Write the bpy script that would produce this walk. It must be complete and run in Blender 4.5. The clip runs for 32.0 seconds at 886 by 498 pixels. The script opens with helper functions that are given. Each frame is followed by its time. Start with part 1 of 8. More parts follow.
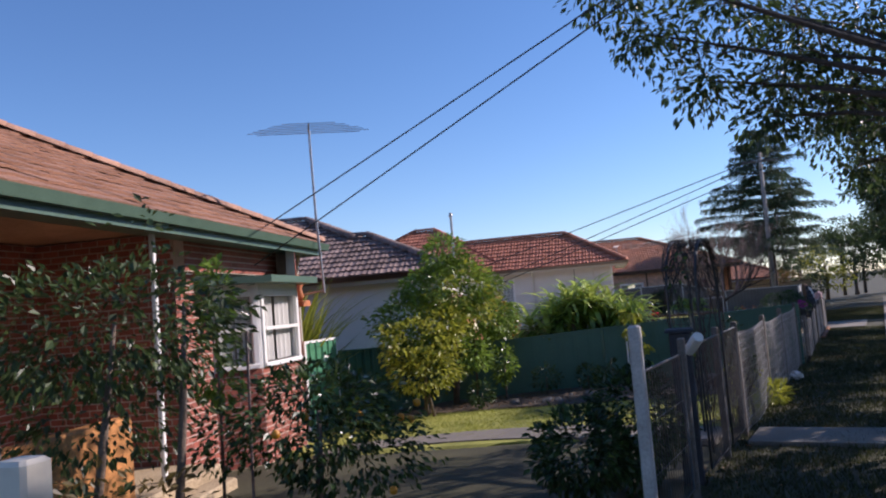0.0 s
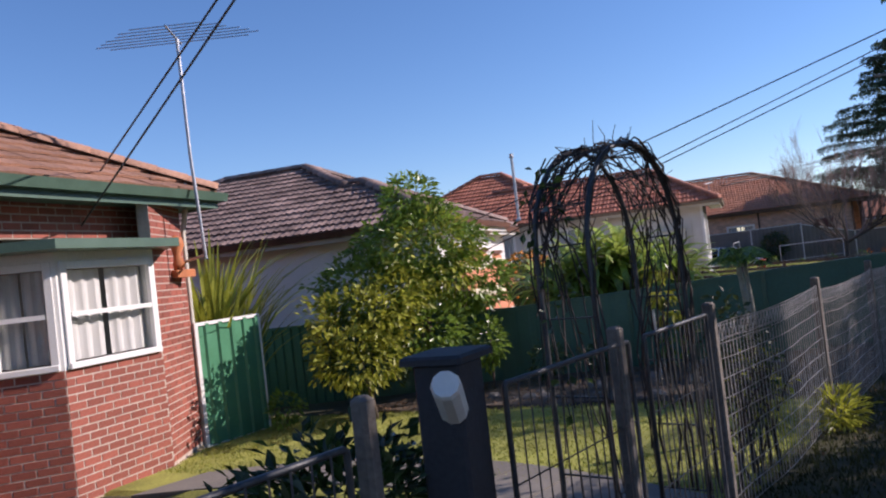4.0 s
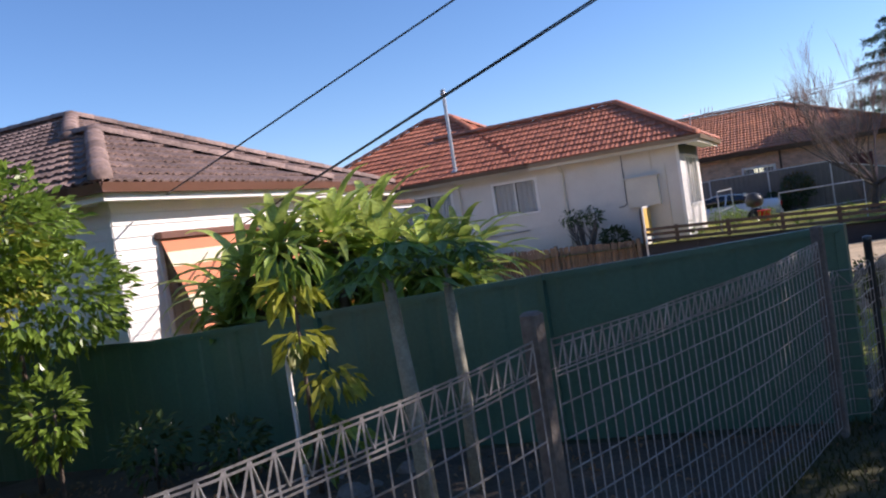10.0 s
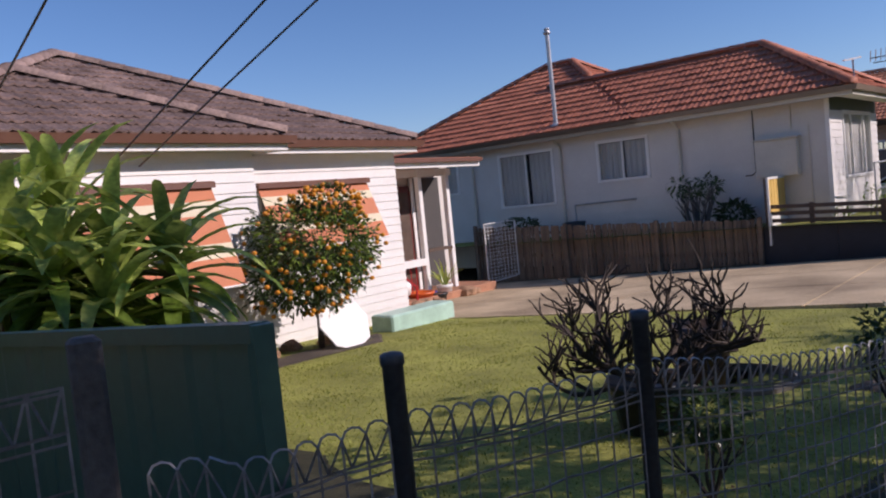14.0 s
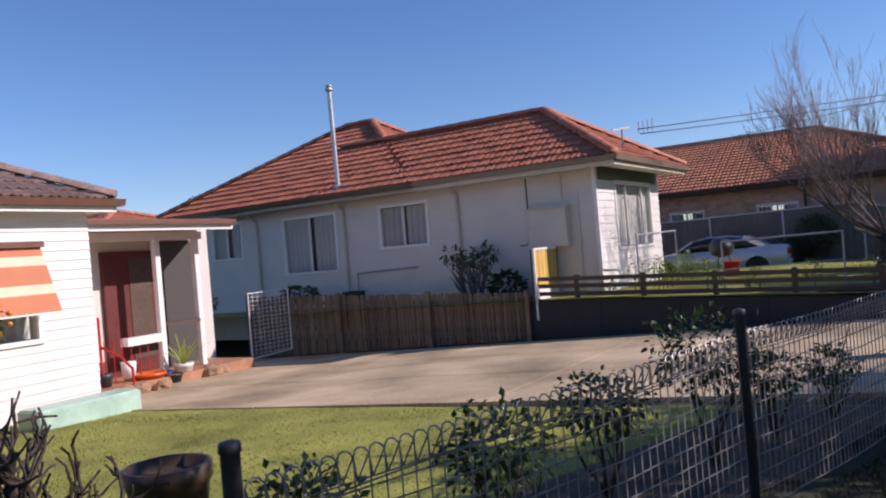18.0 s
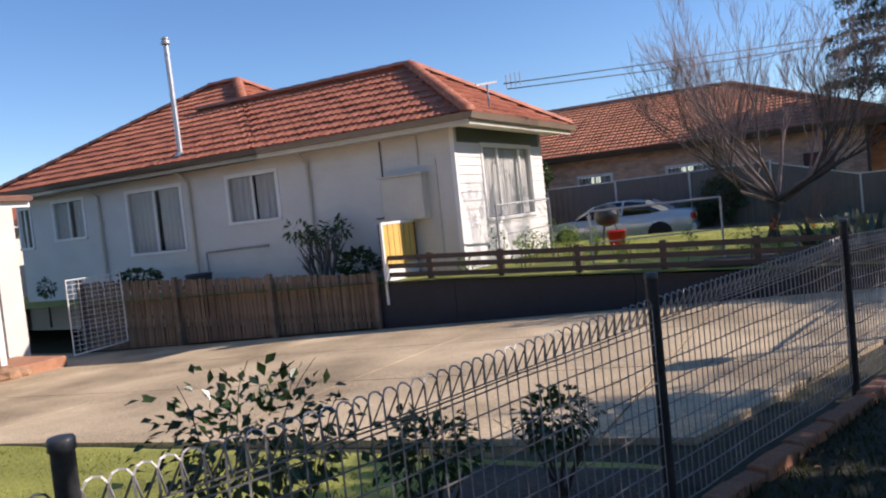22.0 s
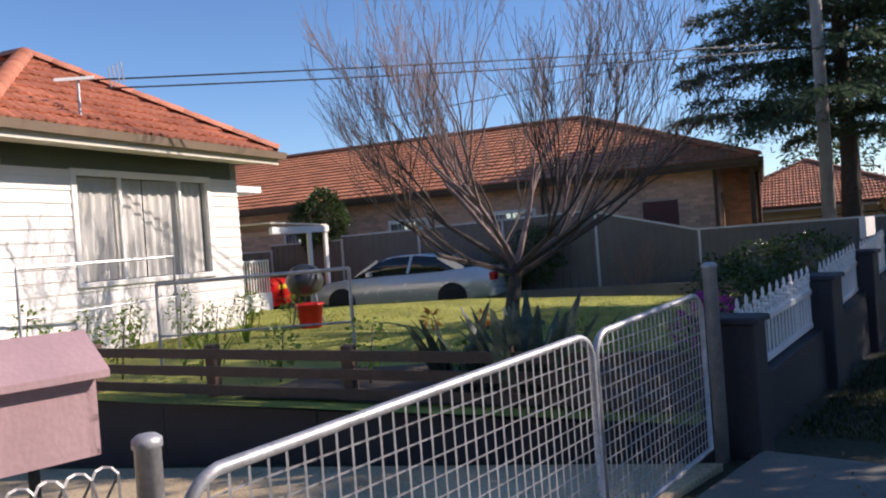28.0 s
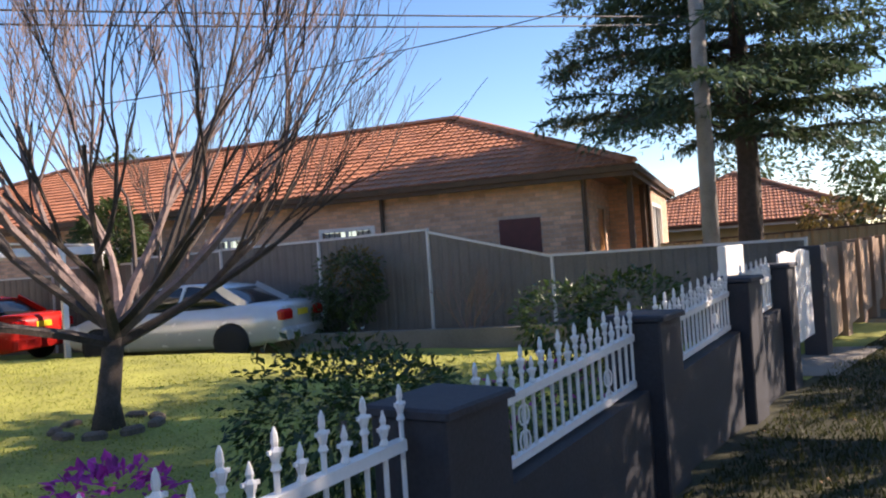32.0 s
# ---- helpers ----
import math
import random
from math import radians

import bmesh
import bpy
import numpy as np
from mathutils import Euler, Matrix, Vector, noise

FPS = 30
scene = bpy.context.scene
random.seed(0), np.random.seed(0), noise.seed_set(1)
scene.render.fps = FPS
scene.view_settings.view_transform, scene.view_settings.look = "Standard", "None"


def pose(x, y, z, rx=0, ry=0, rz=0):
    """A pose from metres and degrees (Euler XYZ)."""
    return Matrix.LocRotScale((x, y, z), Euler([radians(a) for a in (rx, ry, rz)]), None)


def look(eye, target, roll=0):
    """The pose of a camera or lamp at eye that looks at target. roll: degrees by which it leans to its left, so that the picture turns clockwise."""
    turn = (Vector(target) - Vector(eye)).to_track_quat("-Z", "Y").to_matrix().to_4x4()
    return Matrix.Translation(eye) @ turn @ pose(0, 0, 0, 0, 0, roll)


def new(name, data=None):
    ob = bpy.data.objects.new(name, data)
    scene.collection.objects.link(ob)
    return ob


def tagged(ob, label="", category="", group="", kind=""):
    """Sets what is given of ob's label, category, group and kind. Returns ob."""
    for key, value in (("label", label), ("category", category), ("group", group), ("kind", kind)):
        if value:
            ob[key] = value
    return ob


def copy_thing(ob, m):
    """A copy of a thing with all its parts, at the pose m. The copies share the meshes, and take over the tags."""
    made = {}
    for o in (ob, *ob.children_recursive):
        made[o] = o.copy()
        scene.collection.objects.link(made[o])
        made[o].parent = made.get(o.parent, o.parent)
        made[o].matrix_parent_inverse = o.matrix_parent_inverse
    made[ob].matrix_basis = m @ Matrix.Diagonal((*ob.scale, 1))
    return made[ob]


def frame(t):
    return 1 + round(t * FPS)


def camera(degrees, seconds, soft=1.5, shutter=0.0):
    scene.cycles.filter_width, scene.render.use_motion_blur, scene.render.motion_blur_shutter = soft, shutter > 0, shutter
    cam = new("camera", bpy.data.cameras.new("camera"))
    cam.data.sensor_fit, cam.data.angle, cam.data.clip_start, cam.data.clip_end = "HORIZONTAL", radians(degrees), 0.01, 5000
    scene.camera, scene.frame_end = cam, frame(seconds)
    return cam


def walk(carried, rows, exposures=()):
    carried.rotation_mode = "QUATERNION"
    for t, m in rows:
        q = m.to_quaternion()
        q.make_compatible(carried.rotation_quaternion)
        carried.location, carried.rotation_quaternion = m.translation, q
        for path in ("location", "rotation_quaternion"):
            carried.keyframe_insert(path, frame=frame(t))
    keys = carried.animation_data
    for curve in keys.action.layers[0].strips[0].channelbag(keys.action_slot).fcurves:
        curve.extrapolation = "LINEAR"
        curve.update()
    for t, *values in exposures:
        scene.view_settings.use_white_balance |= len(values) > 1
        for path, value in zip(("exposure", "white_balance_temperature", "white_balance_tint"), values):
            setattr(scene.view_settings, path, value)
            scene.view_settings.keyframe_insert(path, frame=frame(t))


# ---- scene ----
cam = camera(60.2, 32.0, soft=2.1)
PATH = [
    (0, (0.045, 0.197, 1.126), (-0.938, 1.932, 1.271), -4.8),
    (0.5, (-0.002, 0.784, 1.123), (-1.017, 2.5, 1.282), -6.0),
    (1, (0.016, 1.419, 1.132), (-1.02, 3.127, 1.221), -6.5),
    (1.5, (-0.05, 1.996, 1.115), (-1.165, 3.656, 1.173), -4.7),
    (2, (-0.006, 2.63, 1.06), (-1.151, 4.268, 1.142), -4.7),
    (2.5, (-0.029, 3.185, 1.045), (-1.178, 4.818, 1.168), -3.7),
    (4.5, (0.226, 5.645, 1.036), (-1.073, 7.165, 1.077), -7.4),
    (5, (0.164, 6.259, 1.029), (-1.173, 7.744, 1.108), -7.5),
    (5.5, (0.052, 6.882, 0.99), (-1.349, 8.306, 1.094), -8.5),
    (6, (0.006, 7.482, 0.95), (-1.416, 8.886, 1.017), -8.6),
    (6.5, (0.081, 8.109, 0.941), (-1.327, 9.527, 1.016), -8.5),
    (7, (0.071, 8.745, 0.94), (-1.36, 10.138, 0.832), -7.6),
    (7.5, (0.103, 9.39, 0.906), (-1.276, 10.828, 0.726), -10.1),
    (8, (0.06, 9.993, 0.93), (-1.378, 11.374, 0.778), -8.9),
    (8.5, (0.067, 10.548, 0.921), (-1.364, 11.941, 0.814), -7.7),
    (9, (0.068, 11.151, 0.934), (-1.41, 12.496, 0.863), -7.5),
    (9.5, (0.008, 11.759, 0.916), (-1.423, 13.155, 0.859), -7.6),
    (10, (0.015, 12.415, 0.909), (-1.374, 13.854, 0.85), -8.6),
    (10.5, (0.075, 13.008, 0.914), (-1.316, 14.444, 0.857), -8.4),
    (11, (0.16, 13.509, 0.903), (-1.214, 14.963, 0.878), -9.2),
    (11.5, (0.207, 14.128, 0.894), (-1.148, 15.598, 0.85), -8.4),
    (12, (0.301, 14.806, 0.882), (-1.058, 16.272, 0.834), -8.4),
    (12.5, (0.373, 15.501, 0.877), (-1.069, 16.887, 0.845), -8.3),
    (13, (0.321, 16.082, 0.842), (-1.159, 17.427, 0.831), -7.5),
    (13.5, (0.238, 16.632, 0.818), (-1.384, 17.798, 0.718), -5.9),
    (15.5, (0.085, 18.468, 0.642), (-1.765, 19.226, 0.634), -6.8),
    (16, (0.146, 18.823, 0.639), (-1.605, 19.79, 0.646), -8.4),
    (16.5, (0.209, 19.213, 0.642), (-1.479, 20.286, 0.646), -8.4),
    (17, (0.188, 19.668, 0.689), (-1.356, 20.939, 0.692), -4.9),
    (17.5, (0.303, 20.099, 0.682), (-1.262, 21.343, 0.689), -4.5),
    (18, (0.327, 20.332, 0.678), (-1.221, 21.599, 0.687), -4.8),
    (18.5, (0.238, 20.634, 0.687), (-1.231, 21.991, 0.696), -4.1),
    (19, (0.295, 20.901, 0.689), (-1.169, 22.264, 0.696), -5.4),
    (19.5, (0.329, 21.255, 0.646), (-1.233, 22.504, 0.649), -5.0),
    (20, (0.187, 21.627, 0.626), (-1.332, 22.926, 0.579), -4.4),
    (20.5, (0.172, 21.98, 0.63), (-1.316, 23.316, 0.565), -5.8),
    (21, (0.194, 22.398, 0.683), (-1.335, 23.686, 0.609), -6.6),
    (21.5, (0.113, 22.81, 0.655), (-1.372, 24.147, 0.57), -5.0),
    (22, (0.118, 23.288, 0.674), (-1.353, 24.64, 0.579), -6.0),
    (22.5, (0.046, 23.769, 0.667), (-1.537, 24.983, 0.517), -5.1),
    (23, (-0.057, 24.243, 0.688), (-1.539, 25.577, 0.53), -3.6),
    (23.5, (-0.09, 24.797, 0.705), (-1.601, 26.106, 0.631), -3.9),
    (24, (-0.086, 25.373, 0.721), (-1.574, 26.707, 0.628), -3.0),
    (24.5, (-0.027, 25.886, 0.683), (-1.474, 27.265, 0.612), -3.2),
    (25, (-0.036, 26.475, 0.671), (-1.474, 27.863, 0.617), -3.5),
    (25.5, (-0.058, 27.068, 0.672), (-1.393, 28.557, 0.631), -1.6),
    (26, (-0.098, 27.605, 0.662), (-1.462, 29.066, 0.587), -3.0),
    (26.5, (-0.134, 28.193, 0.739), (-1.434, 29.71, 0.641), -3.2),
    (28.5, (-0.213, 31.084, 0.575), (-1.583, 32.541, 0.595), -4.3),
    (29, (-0.238, 31.792, 0.569), (-1.542, 33.308, 0.593), -4.0),
    (29.5, (-0.261, 32.482, 0.585), (-1.614, 33.955, 0.621), -4.6),
    (30, (-0.293, 33.116, 0.619), (-1.597, 34.633, 0.633), -4.9),
    (30.5, (-0.279, 33.781, 0.644), (-1.582, 35.298, 0.638), -5.4),
    (31, (-0.362, 34.38, 0.671), (-1.679, 35.885, 0.645), -4.6),
    (31.5, (-0.375, 35.016, 0.67), (-1.678, 36.533, 0.696), -4.5),
    (32, (-0.43, 35.652, 0.664), (-1.729, 37.172, 0.683), -3.9),
]
EXPOSURES = [(0, 0.28, 6350, 26), (6.4, 0.24, 6400, 26), (7.4, 0.7, 6800, 24), (8, 0.95, 7100, 22), (9, 0.8, 6900, 22), (10, 0.5, 6500, 24), (12, 0.85, 6600, 24), (13, 0.35, 6400, 28), (15.5, -0.5, 6300, 28), (17, -0.15, 6300, 28), (18.6, 0.1, 6350, 27), (20, 0.14, 6400, 26), (22.5, 0.4, 6600, 20), (24, 0.26, 6600, 20), (26.5, 0.35, 6800, 20), (29, 0.55, 6700, 22), (30.5, 0.92, 7000, 22), (32, 1.15, 7400, 22)]
walk(cam, [(t, look(eye, target, roll)) for t, eye, target, roll in PATH], EXPOSURES)
# ---- world, sun, exposure ----
SUN_AZ, SUN_EL = 47.0, 31.0          # degrees from +x towards +y, and above the horizon
world = bpy.data.worlds.new("sky_world")
scene.world = world
world.use_nodes = True
wn = world.node_tree
wn.nodes.clear()
sky = wn.nodes.new("ShaderNodeTexSky")
sky.sky_type = 'NISHITA'
sky.sun_disc = False
sky.sun_elevation = radians(SUN_EL)
sky.sun_rotation = radians(90 - SUN_AZ)
sky.air_density, sky.dust_density, sky.ozone_density = 1.0, 0.0, 5.0
bg = wn.nodes.new("ShaderNodeBackground")
bg.inputs[1].default_value = 0.125
wo = wn.nodes.new("ShaderNodeOutputWorld")
deep = wn.nodes.new("ShaderNodeHueSaturation")
deep.inputs["Saturation"].default_value = 1.1
wn.links.new(sky.outputs[0], deep.inputs["Color"])
wn.links.new(deep.outputs[0], bg.inputs[0])
wn.links.new(bg.outputs[0], wo.inputs[0])
sun_data = bpy.data.lights.new("sun", 'SUN')
sun_data.energy, sun_data.angle, sun_data.color = 5.0, radians(0.5), (1.0, 0.915, 0.81)
sun = new("sun", sun_data)
sd = Vector((math.cos(radians(SUN_AZ)) * math.cos(radians(SUN_EL)), math.sin(radians(SUN_AZ)) * math.cos(radians(SUN_EL)), math.sin(radians(SUN_EL))))
sun.matrix_world = look(sd * 60, (0, 0, 0))

# ---- materials ----
MATS = {}


def mat(name, color, rough=0.7, metal=0.0, var=0.18, scale=6.0, fine=60.0, bump=0.15, spread=0.0, spec=0.5, hue=None):
    """A surface with stains at a large scale, grain at a fine one, and relief. spread: how far single pieces differ."""
    if name in MATS:
        return MATS[name]
    m = bpy.data.materials.new(name)
    MATS[name] = m
    m.use_nodes = True
    nt = m.node_tree
    n, l = nt.nodes, nt.links
    b = n["Principled BSDF"]
    b.inputs["Metallic"].default_value = metal
    b.inputs["Specular IOR Level"].default_value = spec
    co = n.new("ShaderNodeTexCoord")
    big = n.new("ShaderNodeTexNoise")
    big.inputs["Scale"].default_value, big.inputs["Detail"].default_value = scale, 5
    small = n.new("ShaderNodeTexNoise")
    small.inputs["Scale"].default_value, small.inputs["Detail"].default_value = fine, 4
    l.new(co.outputs["Object"], big.inputs["Vector"])
    l.new(co.outputs["Object"], small.inputs["Vector"])
    dark = tuple(c * (1 - var * 1.5) for c in color)
    light = tuple(min(1, c * (1 + var)) for c in (hue or color))
    ramp = n.new("ShaderNodeValToRGB")
    ramp.color_ramp.elements[0].position, ramp.color_ramp.elements[1].position = 0.3, 0.72
    ramp.color_ramp.elements[0].color, ramp.color_ramp.elements[1].color = (*dark, 1), (*light, 1)
    add = n.new("ShaderNodeMath")
    add.operation = 'MULTIPLY_ADD'
    add.inputs[1].default_value = 0.45
    sc = n.new("ShaderNodeMath")
    sc.operation = 'MULTIPLY'
    sc.inputs[1].default_value = 0.55
    l.new(big.outputs["Fac"], sc.inputs[0])
    l.new(small.outputs["Fac"], add.inputs[0])
    l.new(sc.outputs[0], add.inputs[2])
    l.new(add.outputs[0], ramp.inputs["Fac"])
    out = ramp.outputs["Color"]
    if spread:
        oi = n.new("ShaderNodeObjectInfo")
        ge = n.new("ShaderNodeNewGeometry")
        sm = n.new("ShaderNodeMath")
        sm.operation = 'ADD'
        l.new(oi.outputs["Random"], sm.inputs[0])
        l.new(ge.outputs["Random Per Island"], sm.inputs[1])
        fr = n.new("ShaderNodeMath")
        fr.operation = 'FRACT'
        l.new(sm.outputs[0], fr.inputs[0])
        mr = n.new("ShaderNodeMapRange")
        mr.inputs["To Min"].default_value, mr.inputs["To Max"].default_value = 1 - spread, 1 + spread
        l.new(fr.outputs[0], mr.inputs["Value"])
        hv = n.new("ShaderNodeHueSaturation")
        l.new(mr.outputs[0], hv.inputs["Value"])
        l.new(out, hv.inputs["Color"])
        out = hv.outputs["Color"]
    l.new(out, b.inputs["Base Color"])
    rr = n.new("ShaderNodeMapRange")
    rr.inputs["To Min"].default_value, rr.inputs["To Max"].default_value = max(0.03, rough - 0.12), min(1, rough + 0.1)
    l.new(big.outputs["Fac"], rr.inputs["Value"])
    l.new(rr.outputs[0], b.inputs["Roughness"])
    if bump:
        bp = n.new("ShaderNodeBump")
        bp.inputs["Strength"].default_value, bp.inputs["Distance"].default_value = bump, 0.01
        l.new(small.outputs["Fac"], bp.inputs["Height"])
        l.new(bp.outputs[0], b.inputs["Normal"])
    return m


def leafy(name, color, light, rough=0.45, spread=0.35):
    """Leaves: each one a little different, with light coming through."""
    m = mat(name, color, rough, var=0.3, scale=1.5, fine=25, bump=0.1, spread=spread, hue=light)
    nt = m.node_tree
    b = nt.nodes["Principled BSDF"]
    tr = nt.nodes.new("ShaderNodeBsdfTranslucent")
    mx = nt.nodes.new("ShaderNodeMixShader")
    mx.inputs[0].default_value = 0.38
    nt.links.new(b.inputs["Base Color"].links[0].from_socket, tr.inputs[0])
    nt.links.new(b.outputs[0], mx.inputs[1])
    nt.links.new(tr.outputs[0], mx.inputs[2])
    nt.links.new(mx.outputs[0], nt.nodes["Material Output"].inputs[0])
    return m


def glassy(name, tint=(0.03, 0.035, 0.04)):
    """Window glass in front of a dim room."""
    m = bpy.data.materials.new(name)
    m.use_nodes = True
    nt = m.node_tree
    b = nt.nodes["Principled BSDF"]
    b.inputs["Base Color"].default_value = (*tint, 1)
    b.inputs["Roughness"].default_value = 0.04
    b.inputs["IOR"].default_value = 1.5
    tp = nt.nodes.new("ShaderNodeBsdfTransparent")
    tp.inputs[0].default_value = (0.93, 0.94, 0.94, 1)
    mx = nt.nodes.new("ShaderNodeMixShader")
    mx.inputs[0].default_value = 0.12
    nt.links.new(tp.outputs[0], mx.inputs[1])
    nt.links.new(b.outputs[0], mx.inputs[2])
    nt.links.new(mx.outputs[0], nt.nodes["Material Output"].inputs[0])
    MATS[name] = m
    return m


GRASS_SOIL = mat("lawn_soil", (0.225, 0.255, 0.035), 0.95, var=0.42, scale=1.1, fine=38, bump=0.6, hue=(0.33, 0.33, 0.065))
# Verge base colour is cut down to carry the street trees' shade.
VERGE = mat("verge_soil_shaded", (0.028, 0.032, 0.013), 0.95, var=0.5, scale=0.8, fine=28, bump=0.7, hue=(0.058, 0.055, 0.022))
DIRT = mat("garden_soil", (0.055, 0.042, 0.03), 0.95, var=0.4, scale=2.5, fine=35, bump=0.9, hue=(0.105, 0.08, 0.055))
CONCRETE = mat("old_concrete", (0.44, 0.305, 0.155), 0.85, var=0.46, scale=0.7, fine=45, bump=0.25, hue=(0.55, 0.435, 0.275))
PATHC = mat("footpath_concrete", (0.20, 0.18, 0.15), 0.85, var=0.25, scale=1.2, fine=50, bump=0.25)
ASPHALT = mat("asphalt", (0.05, 0.05, 0.052), 0.9, var=0.25, scale=1.5, fine=120, bump=0.5)
WHITE_BOARD = mat("white_weatherboard", (0.74, 0.72, 0.68), 0.5, var=0.06, scale=2.0, fine=30, bump=0.05)
CREAM_BOARD = mat("cream_cladding", (0.66, 0.63, 0.57), 0.55, var=0.07, scale=1.6, fine=30, bump=0.06)
GREEN_BOARD = mat("green_painted_board", (0.10, 0.13, 0.10), 0.55, var=0.1, scale=3, fine=30, bump=0.05)
WHITE_PAINT = mat("white_paint", (0.80, 0.79, 0.75), 0.4, var=0.06, scale=5, fine=40, bump=0.05)
CREAM_PAINT = mat("cream_paint", (0.62, 0.58, 0.48), 0.5, var=0.08, scale=4, fine=40, bump=0.05)
GREEN_TRIM = mat("green_trim_paint", (0.08, 0.14, 0.10), 0.4, var=0.12, scale=5, fine=40, bump=0.05)
BROWN_GUTTER = mat("brown_gutter", (0.16, 0.075, 0.05), 0.45, var=0.12, scale=4, fine=40, bump=0.04)
RED_TILE = mat("red_roof_tile", (0.42, 0.125, 0.06), 0.7, var=0.22, scale=1.2, fine=25, bump=0.3, spread=0.14, hue=(0.46, 0.17, 0.095))
DARK_TILE = mat("weathered_brown_tile", (0.16, 0.10, 0.08), 0.8, var=0.35, scale=1.4, fine=18, bump=0.4, spread=0.22, hue=(0.27, 0.19, 0.16))
H1_TILE = mat("faded_terracotta_tile", (0.33, 0.16, 0.09), 0.75, var=0.28, scale=1.3, fine=20, bump=0.3, spread=0.16, hue=(0.36, 0.2, 0.13))
H4_TILE = mat("orange_terracotta_tile", (0.42, 0.165, 0.08), 0.65, var=0.2, scale=1.0, fine=20, bump=0.25, spread=0.16)
RED_BRICK = mat("red_brick", (0.30, 0.085, 0.055), 0.8, var=0.22, scale=5, fine=50, bump=0.3, spread=0.2)
MORTAR = mat("mortar", (0.50, 0.41, 0.34), 0.9, var=0.2, scale=8, fine=80, bump=0.3)
TAN_BRICK = mat("orange_brick", (0.66, 0.42, 0.28), 0.8, var=0.2, scale=3, fine=40, bump=0.3, spread=0.2)
DARK_STEEL = mat("dark_painted_steel", (0.06, 0.065, 0.07), 0.45, 0.3, var=0.3, scale=8, fine=60, bump=0.15)
GALV = mat("galvanised_wire", (0.46, 0.47, 0.48), 0.45, 0.5, var=0.25, scale=12, fine=70, bump=0.1)
OLD_WIRE = mat("weathered_wire", (0.34, 0.335, 0.33), 0.45, 0.35, var=0.35, scale=9, fine=60, bump=0.1)
FENCE_GREEN = mat("dark_green_sheet_steel", (0.058, 0.152, 0.104), 0.4, var=0.15, scale=2, fine=30, bump=0.04)
GATE_GREEN = mat("light_green_sheet_steel", (0.07, 0.24, 0.13), 0.4, var=0.12, scale=3, fine=30, bump=0.04)
PALING = mat("grey_timber_paling", (0.20, 0.145, 0.10), 0.85, var=0.4, scale=5, fine=45, bump=0.5, spread=0.28)
RAIL_TIMBER = mat("brown_timber_rail", (0.10, 0.065, 0.045), 0.7, var=0.3, scale=6, fine=50, bump=0.3)
DARK_WALL = mat("charcoal_rendered_wall", (0.032, 0.033, 0.04), 0.7, var=0.3, scale=3, fine=50, bump=0.25)
GREY_SHEET = mat("dark_grey_sheet_steel", (0.145, 0.134, 0.122), 0.5, var=0.15, scale=2, fine=30, bump=0.05)
GLASS = glassy("window_glass")
TAUPE = mat("taupe_gutter", (0.24, 0.18, 0.13), 0.45, var=0.12, scale=4, fine=40, bump=0.04)
CURTAIN = mat("white_curtain", (0.84, 0.82, 0.78), 0.9, var=0.1, scale=8, fine=60, bump=0.1)
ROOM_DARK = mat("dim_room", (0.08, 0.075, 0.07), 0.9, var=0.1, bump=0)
DARK_BARK = mat("dark_grey_bark", (0.085, 0.068, 0.058), 0.9, var=0.4, scale=10, fine=60, bump=0.8)
BARK = mat("grey_brown_bark", (0.16, 0.12, 0.09), 0.9, var=0.4, scale=10, fine=60, bump=0.8)
TWIG = mat("pale_twig_bark", (0.23, 0.165, 0.145), 0.85, var=0.3, scale=12, fine=60, bump=0.3)

# ---- building blocks ----


